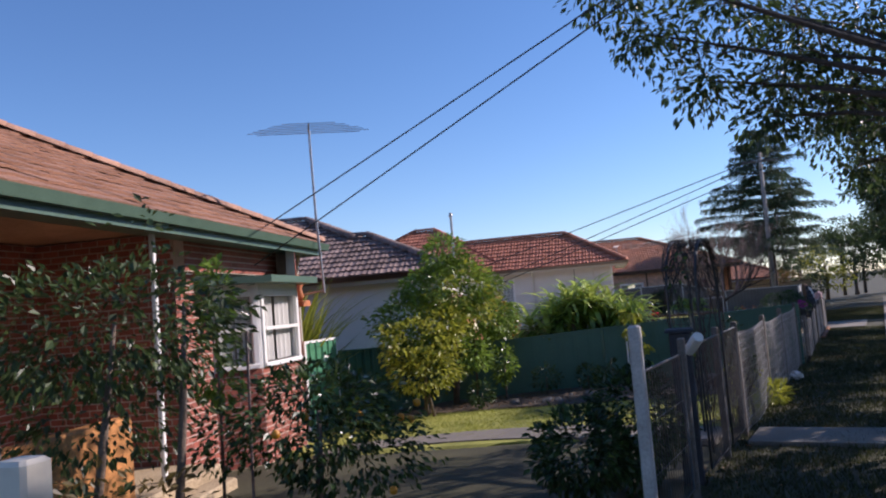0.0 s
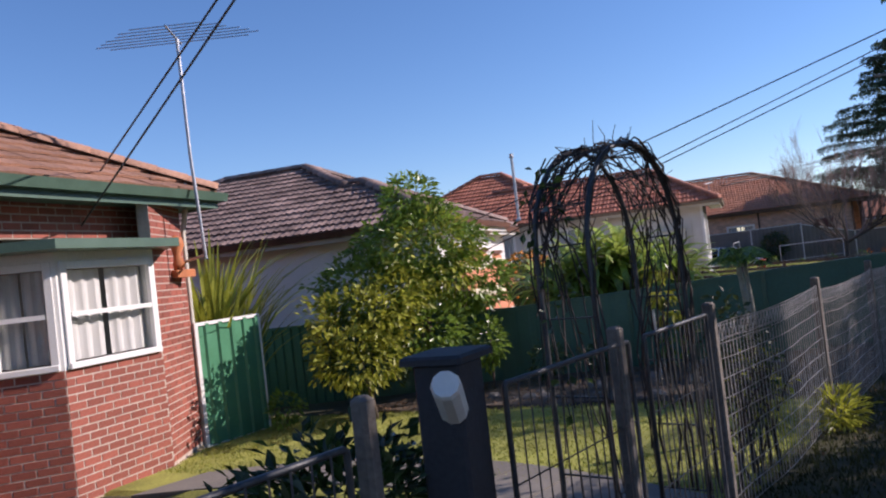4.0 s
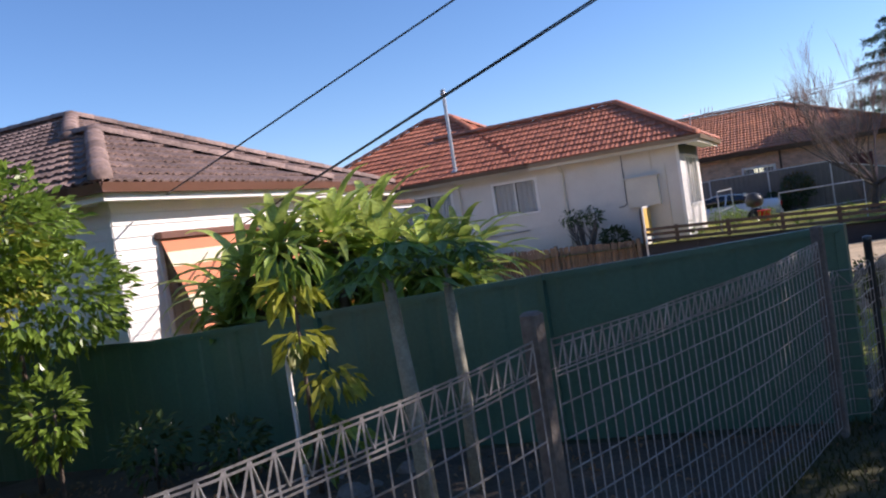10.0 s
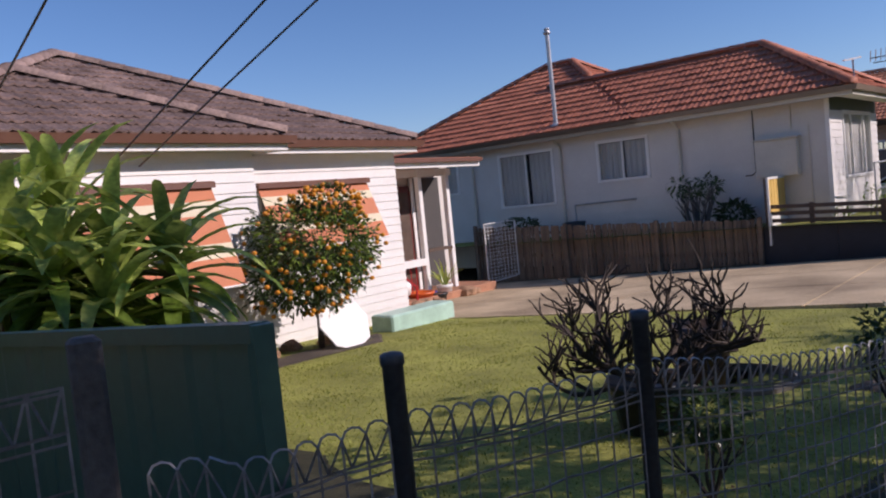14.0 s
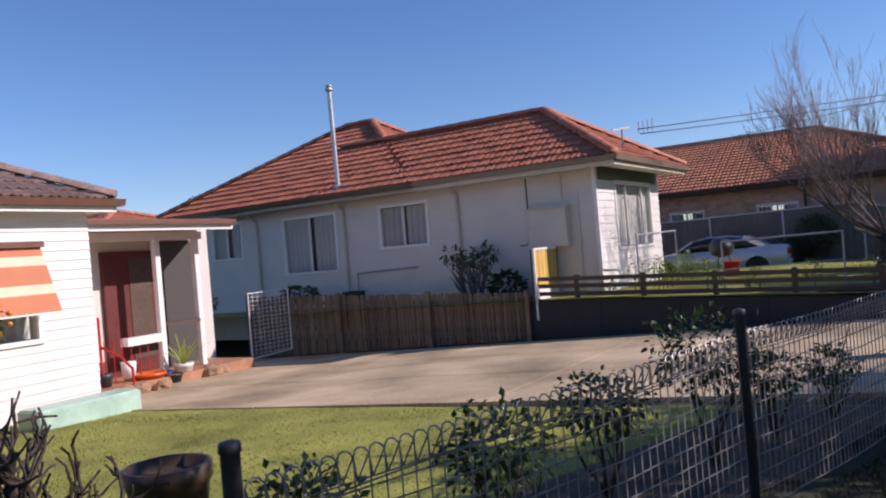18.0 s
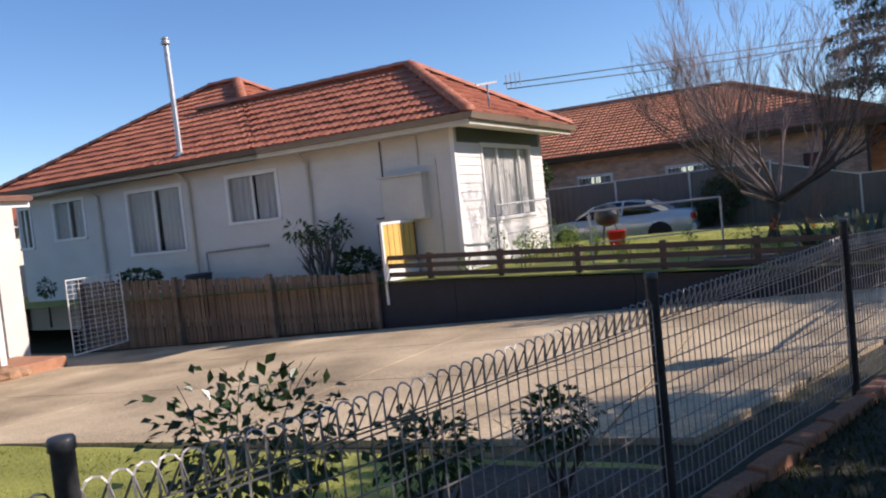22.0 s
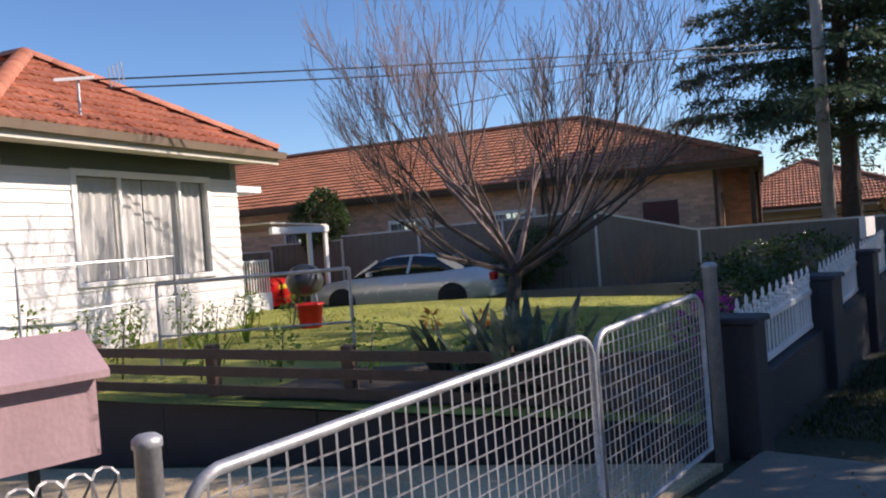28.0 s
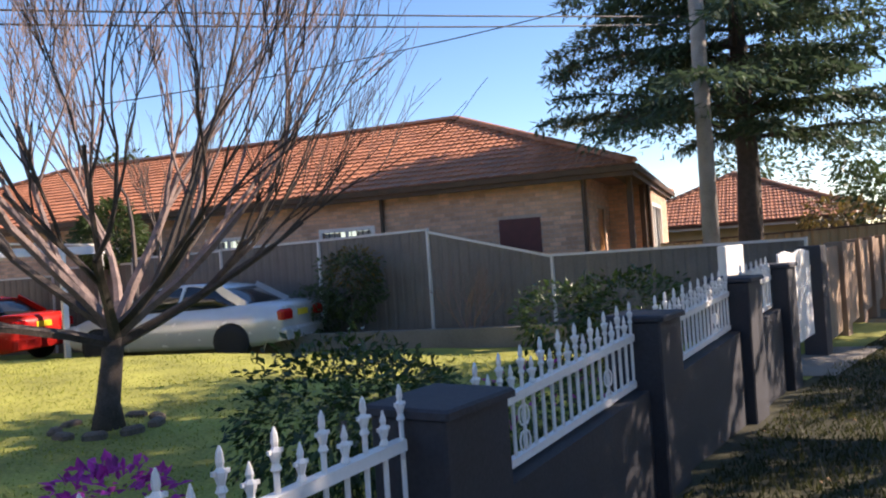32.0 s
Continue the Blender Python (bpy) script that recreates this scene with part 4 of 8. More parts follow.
for k in range(9):
    a0, a1 = k / 9, (k + 0.97) / 9
    def gp(f, s):
        return (-1.7 - 5.6 * f, 9.3 - 0.9 * f + 1.3 * math.sin(f * 2.4) + s)
    slab(garden_path, [gp(a1, -0.45), gp(a0, -0.45), gp(a0, 0.45), gp(a1, 0.45)], I4, 0.022, material=PATHC)
road = solid("road", Geo().add([(3.6, -400, street(-20) - 0.12), (12, -400, street(-20) - 0.12), (12, -20, street(-20) - 0.12), (3.6, -20, street(-20) - 0.12), (12, 70, street(70) - 0.12), (3.6, 70, street(70) - 0.12), (12, 500, street(70) - 0.12), (3.6, 500, street(70) - 0.12)],
                               [(0, 1, 2, 3), (3, 2, 4, 5), (5, 4, 6, 7)]), ASPHALT, pose(0, 0, 0.13), "dark asphalt street", "road", kind="structure")


def yard3_z(x, y):
    low = min(1.0, max(0.0, (y - 47.0 - 0.366 * (x + 2.9) + 2.8) / 0.9)) * 0.45
    return (-0.47 - 0.026 * (x + 10.0) if x > -10 else -0.47 - 0.01 * (-10 - x)) - low


ret = lambda x: C5[1] + math.tan(radians(A5)) * (x - C5[0])
g = Geo()
nx, ny = 40, 30
for i in range(nx + 1):
    x = -30 + (27.55) * i / nx
    y0, y1 = ret(x) + 0.06, 49.5 + math.tan(radians(20)) * (x + 8.3)
    for j in range(ny + 1):
        y = y0 + (y1 - y0) * j / ny
        g.v.append((x - (0.10 * (y - 35.1) - 0.02 if i == nx else 0), y, yard3_z(x, y) + 0.015 * noise.noise((x, y, 2))))
for i in range(nx):
    for j in range(ny):
        a = i * (ny + 1) + j
        g.f.append((a, a + ny + 1, a + ny + 2, a + 1))
solid("lawn_terrace", g, GRASS_SOIL, I4, "raised front lawn of mown green grass", "lawn", kind="structure")


def flat_patch(name, corners, lift, material, label, category):
    """A patch of ground that follows the slope."""
    g = Geo()
    (ax, ay), (bx, by), (cx, cy), (dx, dy) = corners
    n = 24
    for i in range(n + 1):
        for j in range(n + 1):
            u, v = i / n, j / n
            x = (ax * (1 - u) + bx * u) * (1 - v) + (dx * (1 - u) + cx * u) * v
            y = (ay * (1 - u) + by * u) * (1 - v) + (dy * (1 - u) + cy * u) * v
            if i in (0, n) or j in (0, n):
                x, y = x + 0.22 * noise.noise((x * 1.7, y * 1.7, 3)), y + 0.22 * noise.noise((x * 1.7, y * 1.7, 9))
            edge = 0.06 if i in (0, n) or j in (0, n) else 0.0
            g.v.append((x, y, ground_z(x, y) + lift - edge + 0.012 * noise.noise((x * 2, y * 2, 5))))
    for i in range(n):
        for j in range(n):
            a = i * (n + 1) + j
            g.f.append((a, a + n + 1, a + n + 2, a + 1))
    return solid(name, g, material, I4, label, category, kind="structure")


flat_patch("lawn", [(-11.6, 18.2), (-1.75, 19.0), (-1.9, 27.2), (-13.6, 23.6)], 0.004, GRASS_SOIL, "sunlit green lawn in front of the weatherboard house", "lawn")
flat_patch("lawn", [(-10.5, 8.5), (-1.5, 9.6), (-1.55, 13.2), (-10.5, 13.0)], 0.004, GRASS_SOIL, "patchy green lawn beside the brick house", "lawn")
flat_patch("garden_bed", [(-9.0, 12.9), (-1.55, 13.3), (-1.6, 17.4), (-8.9, 15.2)], 0.012, DIRT, "bare soil garden bed with leaf litter", "garden bed")
flat_patch("garden_bed", [(-9.0, 17.0), (-8.1, 17.0), (-10.0, 22.0), (-11.0, 22.4)], 0.02, DIRT, "soil bed along the weatherboard wall", "garden bed")
flat_patch("garden_bed", [(-3.1, 22.0), (-1.8, 22.0), (-1.9, 27.0), (-3.2, 26.6)], 0.014, DIRT, "soil bed behind the wire fence", "garden bed")

# ---- fences and walls ----


def fence_x(y):
    if y < 17.5:
        return -1.36 - 0.0122 * (y - 2)
    return -1.49 - 0.029 * (y - 18.5) if y < 31.1 else -1.855 - 0.112 * (y - 31.1)


def wire_panel(parent, y0, y1, ztop, zbot, material, pitch=0.075, levels=9, sag=0.02, loops=True, wr=0.0036, rise=0.0):
    """Woven wire between two posts: uprights, rows, and the looped top with its zigzag band."""
    g = Geo()
    n = max(2, int((y1 - y0) / pitch))
    p = lambda f, z: Vector((fence_x(y0 + (y1 - y0) * f) + 0.008 * math.sin(f * 9 + y0), y0 + (y1 - y0) * f, z + rise * f * max(0.0, (z - zbot) / (ztop - zbot)) - sag * math.sin(math.pi * f)))
    band = 0.10
    bk = Vector((-0.03, 0, 0))
    for i in range(n + 1):
        f = i / n
        wob = random.uniform(-0.005, 0.005)
        top = p(f, ztop - (0.02 if loops else 0))
        g.tube([p(f, zbot) + Vector((0, wob, 0)), p(f, (ztop + zbot) / 2) + Vector((wob * 0.5, 0, 0)), top], wr, 3, caps=False)
        if not loops and i < n:
            lo = p((i + 0.5) / n, ztop - band) + bk * 0.3
            g.tube([p(f, ztop), lo], wr, 3, caps=False)
            g.tube([lo, p((i + 1) / n, ztop)], wr, 3, caps=False)
        if loops and i < n:
            a, b = p(f, ztop - 0.02), p((i + 1) / n, ztop - 0.02)
            g.tube([a, p((i + 0.2) / n, ztop - 0.004) + bk * 0.2, p((i + 0.5) / n, ztop) + bk * 0.35, p((i + 0.8) / n, ztop - 0.004) + bk * 0.2, b], wr, 3, caps=False)
            lo = p((i + 0.5) / n, ztop - band) + bk
            g.tube([a, lo], wr, 3, caps=False)
            g.tube([lo, b], wr, 3, caps=False)
    g.tube([p(k / 8, ztop - band) + bk for k in range(9)], wr, 3, caps=False)
    rows = ([] if loops else [ztop, ztop - 0.012]) + [ztop - band, ztop - band - 0.02] + [zbot + (ztop - band - zbot) * k / levels for k in range(levels)]
    for z in rows:
        g.tube([p(k / 8, z + random.uniform(-0.006, 0.006)) for k in range(9)], wr * 1.1, 3, caps=False)
    return part("wire_panel", g, material, parent, "woven wire mesh with a looped top edge", kind="stuff")


TIMBER_GREY = mat("weathered_grey_timber", (0.16, 0.14, 0.12), 0.85, var=0.35, scale=5, fine=50, bump=0.5)
f1 = thing("wire_fence", I4, "old woven wire fence with grey timber posts", "fence")
POSTS1 = [(8.2, 0.68), (9.42, 0.66), (11.98, 0.60), (14.38, 0.59), (17.28, 0.575)]
for y, z in POSTS1:
    g = Geo().cut_box(-0.032, -0.032, street(y) - 0.2, 0.032, 0.032, z, 0.01, pose(fence_x(y) - 0.02, y, 0, 0, 0, random.uniform(-6, 6)))
    part("post", g, TIMBER_GREY, f1, "square weathered timber post")
for (a, za), (b, zb) in zip(POSTS1[1:], POSTS1[2:]):
    wire_panel(f1, a + 0.05, b - 0.05, (za + zb) / 2 - 0.1, street((a + b) / 2) + 0.03, OLD_WIRE, sag=0.03, pitch=0.065, loops=False)

f2 = thing("wire_fence", I4, "galvanised woven wire fence with round dark steel posts", "fence")
POST_GREY = mat("weathered_black_paint", (0.095, 0.10, 0.105), 0.45, 0.2, var=0.35, scale=8, fine=60, bump=0.15)
POSTS2 = [(17.93, 0.43), (18.76, 0.40), (21.12, 0.24), (23.75, 0.285), (26.17, 0.32), (28.59, 0.36)]
for y, z in POSTS2:
    g = Geo().lathe([(0.026, street(y) - 0.3), (0.026, z - 0.03), (0.03, z - 0.028), (0.03, z - 0.006), (0.026, z), (0.008, z + 0.004)], 12, (fence_x(y), y, 0))
    part("post", g, POST_GREY, f2, "round weathered dark steel post with a cap", smooth=True)
P2 = [(17.34, 0.43)] + POSTS2 + [(31.08, 0.30)]
for (a, za), (b, zb) in zip(P2, P2[1:]):
    wire_panel(f2, a + 0.03, b - 0.03, za - (0.15 if b < 21.5 else 0.11), street((a + b) / 2) + 0.08, OLD_WIRE, sag=0.085 if 18.5 < a < 19 else 0.012, pitch=0.056, wr=0.0034, rise=zb - za)
# low brick edging under the wire
edging = thing("brick_edging", I4, "low orange brick edging under the wire fence", "edging")
EDGE_B = mat("edging_brick", (0.33, 0.15, 0.08), 0.85, var=0.35, scale=6, fine=40, bump=0.5, spread=0.2)
eb = Geo().cut_box(-0.055, -0.113, -0.09, 0.055, 0.113, 0.075, 0.008).mesh("brick", EDGE_B)
y = 25.6
while y < 31.0:
    one = new("brick", eb)
    one.parent = edging
    one.matrix_local = pose(fence_x(y) + 0.06 + random.uniform(-0.008, 0.008), y, street(y) - 0.04 + random.uniform(-0.012, 0.012), random.uniform(-3, 3), 0, random.uniform(-3, 3))
    y += 0.235

# gates
gate0 = thing("driveway_gate", I4, "dark steel tube gate with upright bars", "gate")


def tube_gate(parent, y0, y1, z0, z1, material, mesh_m, pitch=0.06, rise=0.0, round_c=0.12, xo=0.0, rows=None, thick=0.018):
    """A leaf of round tube with rounded upper corners and wire mesh."""
    fx = lambda y: fence_x(y) + xo
    zt = lambda y: z1 + rise * (y - y0) / (y1 - y0)
    pts = [(fx(y0), y0, z0), (fx(y0), y0, zt(y0) - round_c)]
    for k in range(1, 6):
        a = math.pi / 2 * k / 6
        pts.append((fx(y0), y0 + round_c * (1 - math.cos(a)), zt(y0) - round_c + round_c * math.sin(a)))
    for k in range(0, 6):
        a = math.pi / 2 * k / 6
        pts.append((fx(y1), y1 - round_c + round_c * math.sin(a), zt(y1) - round_c + round_c * math.cos(a)))
    pts += [(fx(y1), y1, zt(y1) - round_c), (fx(y1), y1, z0), (fx(y0), y0, z0)]
    part("frame", Geo().tube(pts, thick, 8), material, parent, smooth=True)
    g = Geo()
    n = int((y1 - y0) / pitch)
    for i in range(1, n):
        y = y0 + (y1 - y0) * i / n
        e = min(y - y0, y1 - y)
        top = zt(y) - (round_c - math.sqrt(max(0, round_c ** 2 - (round_c - e) ** 2)) if e < round_c else 0)
        g.tube([(fx(y) + 0.01, y, z0), (fx(y) + 0.01, y, top)], 0.004, 3, caps=False)
    rows = rows or int((z1 - z0) / 0.065)
    for k in range(1, rows):
        z = z0 + (z1 - z0) * k / rows
        g.tube([(fx(y0), y0, z), (fx(y1), y1, z)], 0.004, 3, caps=False)
    part("mesh_infill", g, mesh_m, parent, "welded wire infill", kind="stuff")


for y, z, r, m, lab in ((5.2, 0.885, 0.04, WHITE_PAINT, "white painted timber gate post"), (6.54, 0.70, 0.03, TIMBER_GREY, "grey timber gate post")):
    solid("gate_post", Geo().cut_box(-r, -r, street(y) - 0.2, r, r, z, 0.012), TIMBER_GREY if m is TIMBER_GREY else mat("worn_white_post", (0.42, 0.41, 0.39), 0.6, var=0.25, scale=6), pose(fence_x(y), y, 0, 0, 0, 5), lab, "post")
solid("gate_post", Geo().cut_box(-0.036, -0.036, street(1) - 0.2, 0.036, 0.036, 0.92, 0.008), CREAM_PAINT, pose(-1.29, 1.0, 0, 0, 0, 15), "square cream painted gate post", "post")
tube_gate(gate0, 5.34, 6.46, street(6) + 0.08, 0.57, DARK_STEEL, DARK_STEEL, pitch=0.07, round_c=0.02, rows=3, thick=0.011)
gate0b = thing("garden_gate", I4, "dark steel tube garden gate with upright bars", "gate")
tube_gate(gate0b, 7.25, 8.28, street(7.5) + 0.08, 0.60, DARK_STEEL, DARK_STEEL, pitch=0.07, round_c=0.02, rows=3, thick=0.011)
gate0c = thing("garden_gate", I4, "dark steel tube garden gate under the vine arch", "gate")
tube_gate(gate0c, 8.46, 9.31, street(9) + 0.08, 0.60, DARK_STEEL, DARK_STEEL, pitch=0.06, round_c=0.02, rows=3, thick=0.011)
lb = thing("letterbox", pose(-1.55, 7.1, street(7), 0, 0, 12), "dark stone letterbox pillar with a flat slab lid", "letterbox")
part("pillar", Geo().cut_box(-0.09, -0.1, -0.1, 0.09, 0.1, 1.29, 0.012), DARK_WALL, lb)
part("lid", Geo().cut_box(-0.12, -0.14, 1.29, 0.12, 0.14, 1.32, 0.01), DARK_WALL, lb)
solid("rolled_catalogue", Geo().lathe([(0.045, 0), (0.05, 0.02), (0.05, 0.24), (0.044, 0.26)], 10), WHITE_PAINT, pose(-1.46, 7.0, street(7) + 1.13, 60, 0, 35), "rolled white junk mail in the letterbox slot", "paper")

pgate = thing("double_gate", I4, "galvanised double driveway gate of tube and welded mesh", "gate")
tube_gate(pgate, 31.2, 33.35, street(32) + 0.08, 0.12, GALV, GALV, rise=0.03, xo=0.0)
leaf2 = thing("double_gate", I4, "galvanised gate leaf of tube and welded mesh, closed", "gate")
tube_gate(leaf2, 33.42, 34.95, street(34) + 0.08, 0.15, GALV, GALV, rise=0.03, xo=-0.02)
solid("gate_post", Geo().lathe([(0.03, street(31.12) - 0.2), (0.03, 0.21), (0.034, 0.212), (0.034, 0.23), (0.022, 0.24)], 14), GALV, pose(fence_x(31.12), 31.12, 0), "round galvanised gate post", "post", smooth=True)
solid("gate_post", Geo().lathe([(0.045, street(35) - 0.2), (0.045, 0.33), (0.05, 0.335), (0.05, 0.355), (0.03, 0.37)], 14), GALV, pose(-2.34, 35.19, 0), "tall round galvanised gate post", "post", smooth=True)

# pink letterbox on the fence
PINK = mat("dusty_pink_paint", (0.42, 0.28, 0.29), 0.5, var=0.1, scale=5)
mb = thing("letterbox", pose(-1.99, 30.86, 0.215, 0, 0, -2) @ Matrix.Diagonal((0.78, 0.66, 0.88, 1)), "dusty pink metal letterbox with a ridged gable roof", "letterbox")
g = Geo()
prof = [(-0.13, 0), (0.13, 0), (0.13, 0.2), (0, 0.27), (-0.13, 0.2)]
g.add([(x, -0.27, z) for x, z in prof] + [(x, 0.25, z) for x, z in prof], [(4, 3, 2, 1, 0)] + [(i, (i + 1) % 5, 5 + (i + 1) % 5, 5 + i) for i in range(5)])
part("body", g, PINK, mb)
part("slot_frame", Geo().box(-0.13, 0.23, 0.085, 0.13, 0.262, 0.1).box(-0.13, 0.23, 0, -0.11, 0.262, 0.2).box(0.11, 0.23, 0, 0.13, 0.262, 0.2).box(-0.13, 0.23, 0.0, 0.13, 0.262, 0.015), PINK, mb)
part("number_plate", Geo().box(-0.11, 0.252, 0.1, 0.11, 0.258, 0.2), mat("pale_pink_plate", (0.55, 0.4, 0.38), 0.5), mb, "pale pink number plate")
for k in range(4):
    part("numeral", Geo().box(-0.085 + 0.045 * k, 0.258, 0.12, -0.065 + 0.045 * k, 0.262, 0.185), RAIL_TIMBER, mb)
for s in (-1, 1):
    for k in range(4):
        x0, x1 = s * (0.005 + 0.042 * k), s * (0.047 + 0.042 * k)
        z0, z1 = 0.29 - 0.023 * k, 0.267 - 0.023 * k
        part("roof_ridge", Geo().add([(x0, -0.3, z0 + 0.012), (x1, -0.3, z1 + 0.012), (x1, 0.29, z1 + 0.012), (x0, 0.29, z0 + 0.012), (x0, -0.3, z0 - 0.006), (x1, -0.3, z1 - 0.006), (x1, 0.29, z1 - 0.006), (x0, 0.29, z0 - 0.006)],
                                 [(0, 1, 2, 3), (7, 6, 5, 4), (0, 4, 5, 1), (2, 6, 7, 3), (1, 5, 6, 2), (0, 3, 7, 4)]), PINK, mb)
part("stand", Geo().tube([(0, 0.1, -1.2), (0, 0.1, 0.0)], 0.02, 6), DARK_STEEL, mb)

# green sheet-steel side fence
gf = thing("sheet_fence", I4, "dark green ribbed steel fence along the side boundary", "fence")


def sheet_fence(parent, p, q, top0, top1, material, rib=0.19, cap=True, drop=1.5, rise=0.03):
    """Ribbed steel sheets between two posts with a capping rail; tops at p and q."""
    p, q = Vector(p), Vector(q)
    d = q - p
    n = max(1, int(d.length / rib))
    nn = Vector((d.y, -d.x)).normalized()
    g = Geo()
    pts = []
    for i in range(n):
        for f, o in ((0, 0), (0.55, 0), (0.65, rise), (0.9, rise), (1.0, 0)):
            pts.append(((i + f) / n, o))
    k = len(pts)
    for f, o in pts:
        b = p + d * f + nn * o
        t = top0 + (top1 - top0) * f
        g.v.append((b.x, b.y, t - drop))
        g.v.append((b.x, b.y, t))
    g.f += [(2 * i, 2 * i + 2, 2 * i + 3, 2 * i + 1) for i in range(k - 1)]
    part("sheet", g, material, parent)
    if cap:
        part("capping_rail", Geo().beam((*p, top0), (*q, top1), 0.05, 0.045), material if cap is True else cap, parent)


gdir = Vector((-math.cos(radians(20)), -math.sin(radians(20))))
gs = Vector((-1.54, 17.64))
for k in range(3):
    a, b = gs + gdir * 2.0 * k, gs + gdir * 2.0 * (k + 1)
    sheet_fence(gf, a, b, 0.525 - 0.1 * k, 0.425 - 0.1 * k, FENCE_GREEN, rise=0.005, rib=0.3)
    part("post", Geo().beam((*a, 0.545 - 0.1 * k), (*a, -1.2), 0.05, 0.06, (1, 0, 0)), FENCE_GREEN, gf)
kink = gs + gdir * 6.0
e2 = Vector((-9.6, 14.6))
sheet_fence(gf, kink, e2, 0.23, 0.28, FENCE_GREEN, rise=0.006, rib=0.3)
sheet_fence(gf, e2, e2 + gdir * 8, 0.28, 0.2, FENCE_GREEN)

# light green side gate
gg = thing("side_gate", I4, "light green sheet-steel side gate with a white frame", "gate")
ga, gb = Vector((-8.99, 10.84)), Vector((-9.25, 12.06))
sheet_fence(gg, ga, gb, 0.655, 0.655, GATE_GREEN, cap=WHITE_PAINT, drop=1.68, rib=0.22)
for p in (ga, gb):
    part("gate_stile", Geo().beam((*p, 0.68), (*p, -1.15), 0.05, 0.05, (1, 0, 0)), WHITE_PAINT, gg)
part("bottom_rail", Geo().beam((*ga, -1.0), (*gb, -1.04), 0.05, 0.04), WHITE_PAINT, gg)
sheet_fence(gf, gb, Vector((-12.2, 13.2)), 0.5, 0.5, FENCE_GREEN)

# paling fence and gate along the driveway
pal = thing("paling_fence", I4, "weathered grey-brown timber paling fence", "fence")
pd = Vector((math.cos(radians(A5)), math.sin(radians(A5))))
pend = Vector((-11.04, 31.82))
PAL_ME = [Geo().cut_box(-w, -0.008, 0, w, 0.008, 1.0, 0.006).mesh("paling", PALING) for w in (0.046, 0.05, 0.04)]
for k in range(78):
    s = 0.05 + 0.1 * k
    p = pend - pd * s
    zb = ground_z(p.x, p.y) + 0.03
    zt = -0.31 + 0.033 * s + random.uniform(-0.025, 0.02)
    one = new("paling", PAL_ME[k % 3])
    one.parent = pal
    one.matrix_local = pose(p.x, p.y + random.uniform(-0.006, 0.006), zb, 0, random.uniform(-1.2, 1.2), A5) @ Matrix.Diagonal((1, 1, zt - zb, 1))
for s in (0, 2.4, 4.9, 7.8):
    p = pend - pd * s + Vector((-pd.y, pd.x)) * -0.06
    part("post", Geo().cut_box(-0.05, -0.05, -1.8, 0.05, 0.05, -0.25 + 0.033 * s, 0.01, pose(p.x, p.y, 0, 0, 0, A5)), PALING, pal)
for dz in (0.18, 0.8):
    a, b = pend + Vector((-pd.y, pd.x)) * 0.04, pend - pd * 7.8 + Vector((-pd.y, pd.x)) * 0.04
    part("rail", Geo().beam((*a, -0.31 - dz), (*b, -0.05 - dz), 0.04, 0.08), PALING, pal)
mg = thing("mesh_gate", I4, "white painted wire mesh gate, swung open", "gate")
ma, mbb = Vector((-16.67, 28.16)), Vector((-17.0, 29.38))
g = Geo()
part("frame", Geo().tube([(*ma, -1.46), (*ma, 0.09), (*mbb, 0.1), (*mbb, -1.4), (*ma, -1.46)], 0.018, 6), WHITE_PAINT, mg)
for k in range(1, 16):
    z = -1.46 + 1.55 * k / 16
    g.tube([(*ma, z), (*mbb, z)], 0.006, 3, caps=False)
for k in range(1, 9):
    p = ma.lerp(mbb, k / 9)
    g.tube([(*p, -1.46), (*p, 0.09)], 0.006, 3, caps=False)
part("mesh_infill", g, WHITE_PAINT, mg, kind="stuff")

# retaining wall and rail fence
rw = thing("retaining_wall", I4, "charcoal painted retaining wall along the driveway", "wall", kind="structure")
rlen = (Vector((C5[0], C5[1])) - pend).length
for k in range(6):
    a, b = pend + pd * (rlen * k / 6 + 0.004), pend + pd * (rlen * (k + 1) / 6 - 0.004)
    za, zb = -0.46 - 0.03 * rlen * k / 6, -0.46 - 0.03 * rlen * (k + 1) / 6
    g = Geo()
    n2 = Vector((-pd.y, pd.x)) * 0.1
    vs = [(*a, -1.7), (*b, -1.7), (*(b + n2), -1.7), (*(a + n2), -1.7), (*a, za), (*b, zb), (*(b + n2), zb), (*(a + n2), za)]
    g.add(vs, [(3, 2, 1, 0), (4, 5, 6, 7), (0, 1, 5, 4), (1, 2, 6, 5), (2, 3, 7, 6), (3, 0, 4, 7)])
    part("panel", g, DARK_WALL, rw)
rf = thing("rail_fence", I4, "low brown timber post and rail fence on the retaining wall", "fence")
n2 = Vector((-pd.y, pd.x)) * 0.16
for k in range(7):
    s = 1.05 + 1.36 * k
    if s > rlen - 0.3:
        break
    p = pend + pd * s + n2
    part("post", Geo().cut_box(-0.05, -0.05, -0.9 - 0.03 * s, 0.05, 0.05, 0.02 - 0.025 * s, 0.008, pose(p.x, p.y, 0, 0, 0, A5)), RAIL_TIMBER, rf)
for dz in (0.05, 0.2, 0.36):
    a, b = pend + pd * 0.1 + n2 * 0.6, pend + pd * (rlen - 0.2) + n2 * 0.6
    part("rail", Geo().beam((*a, -dz), (*b, -dz - 0.026 * rlen), 0.03, 0.085), RAIL_TIMBER, rf)

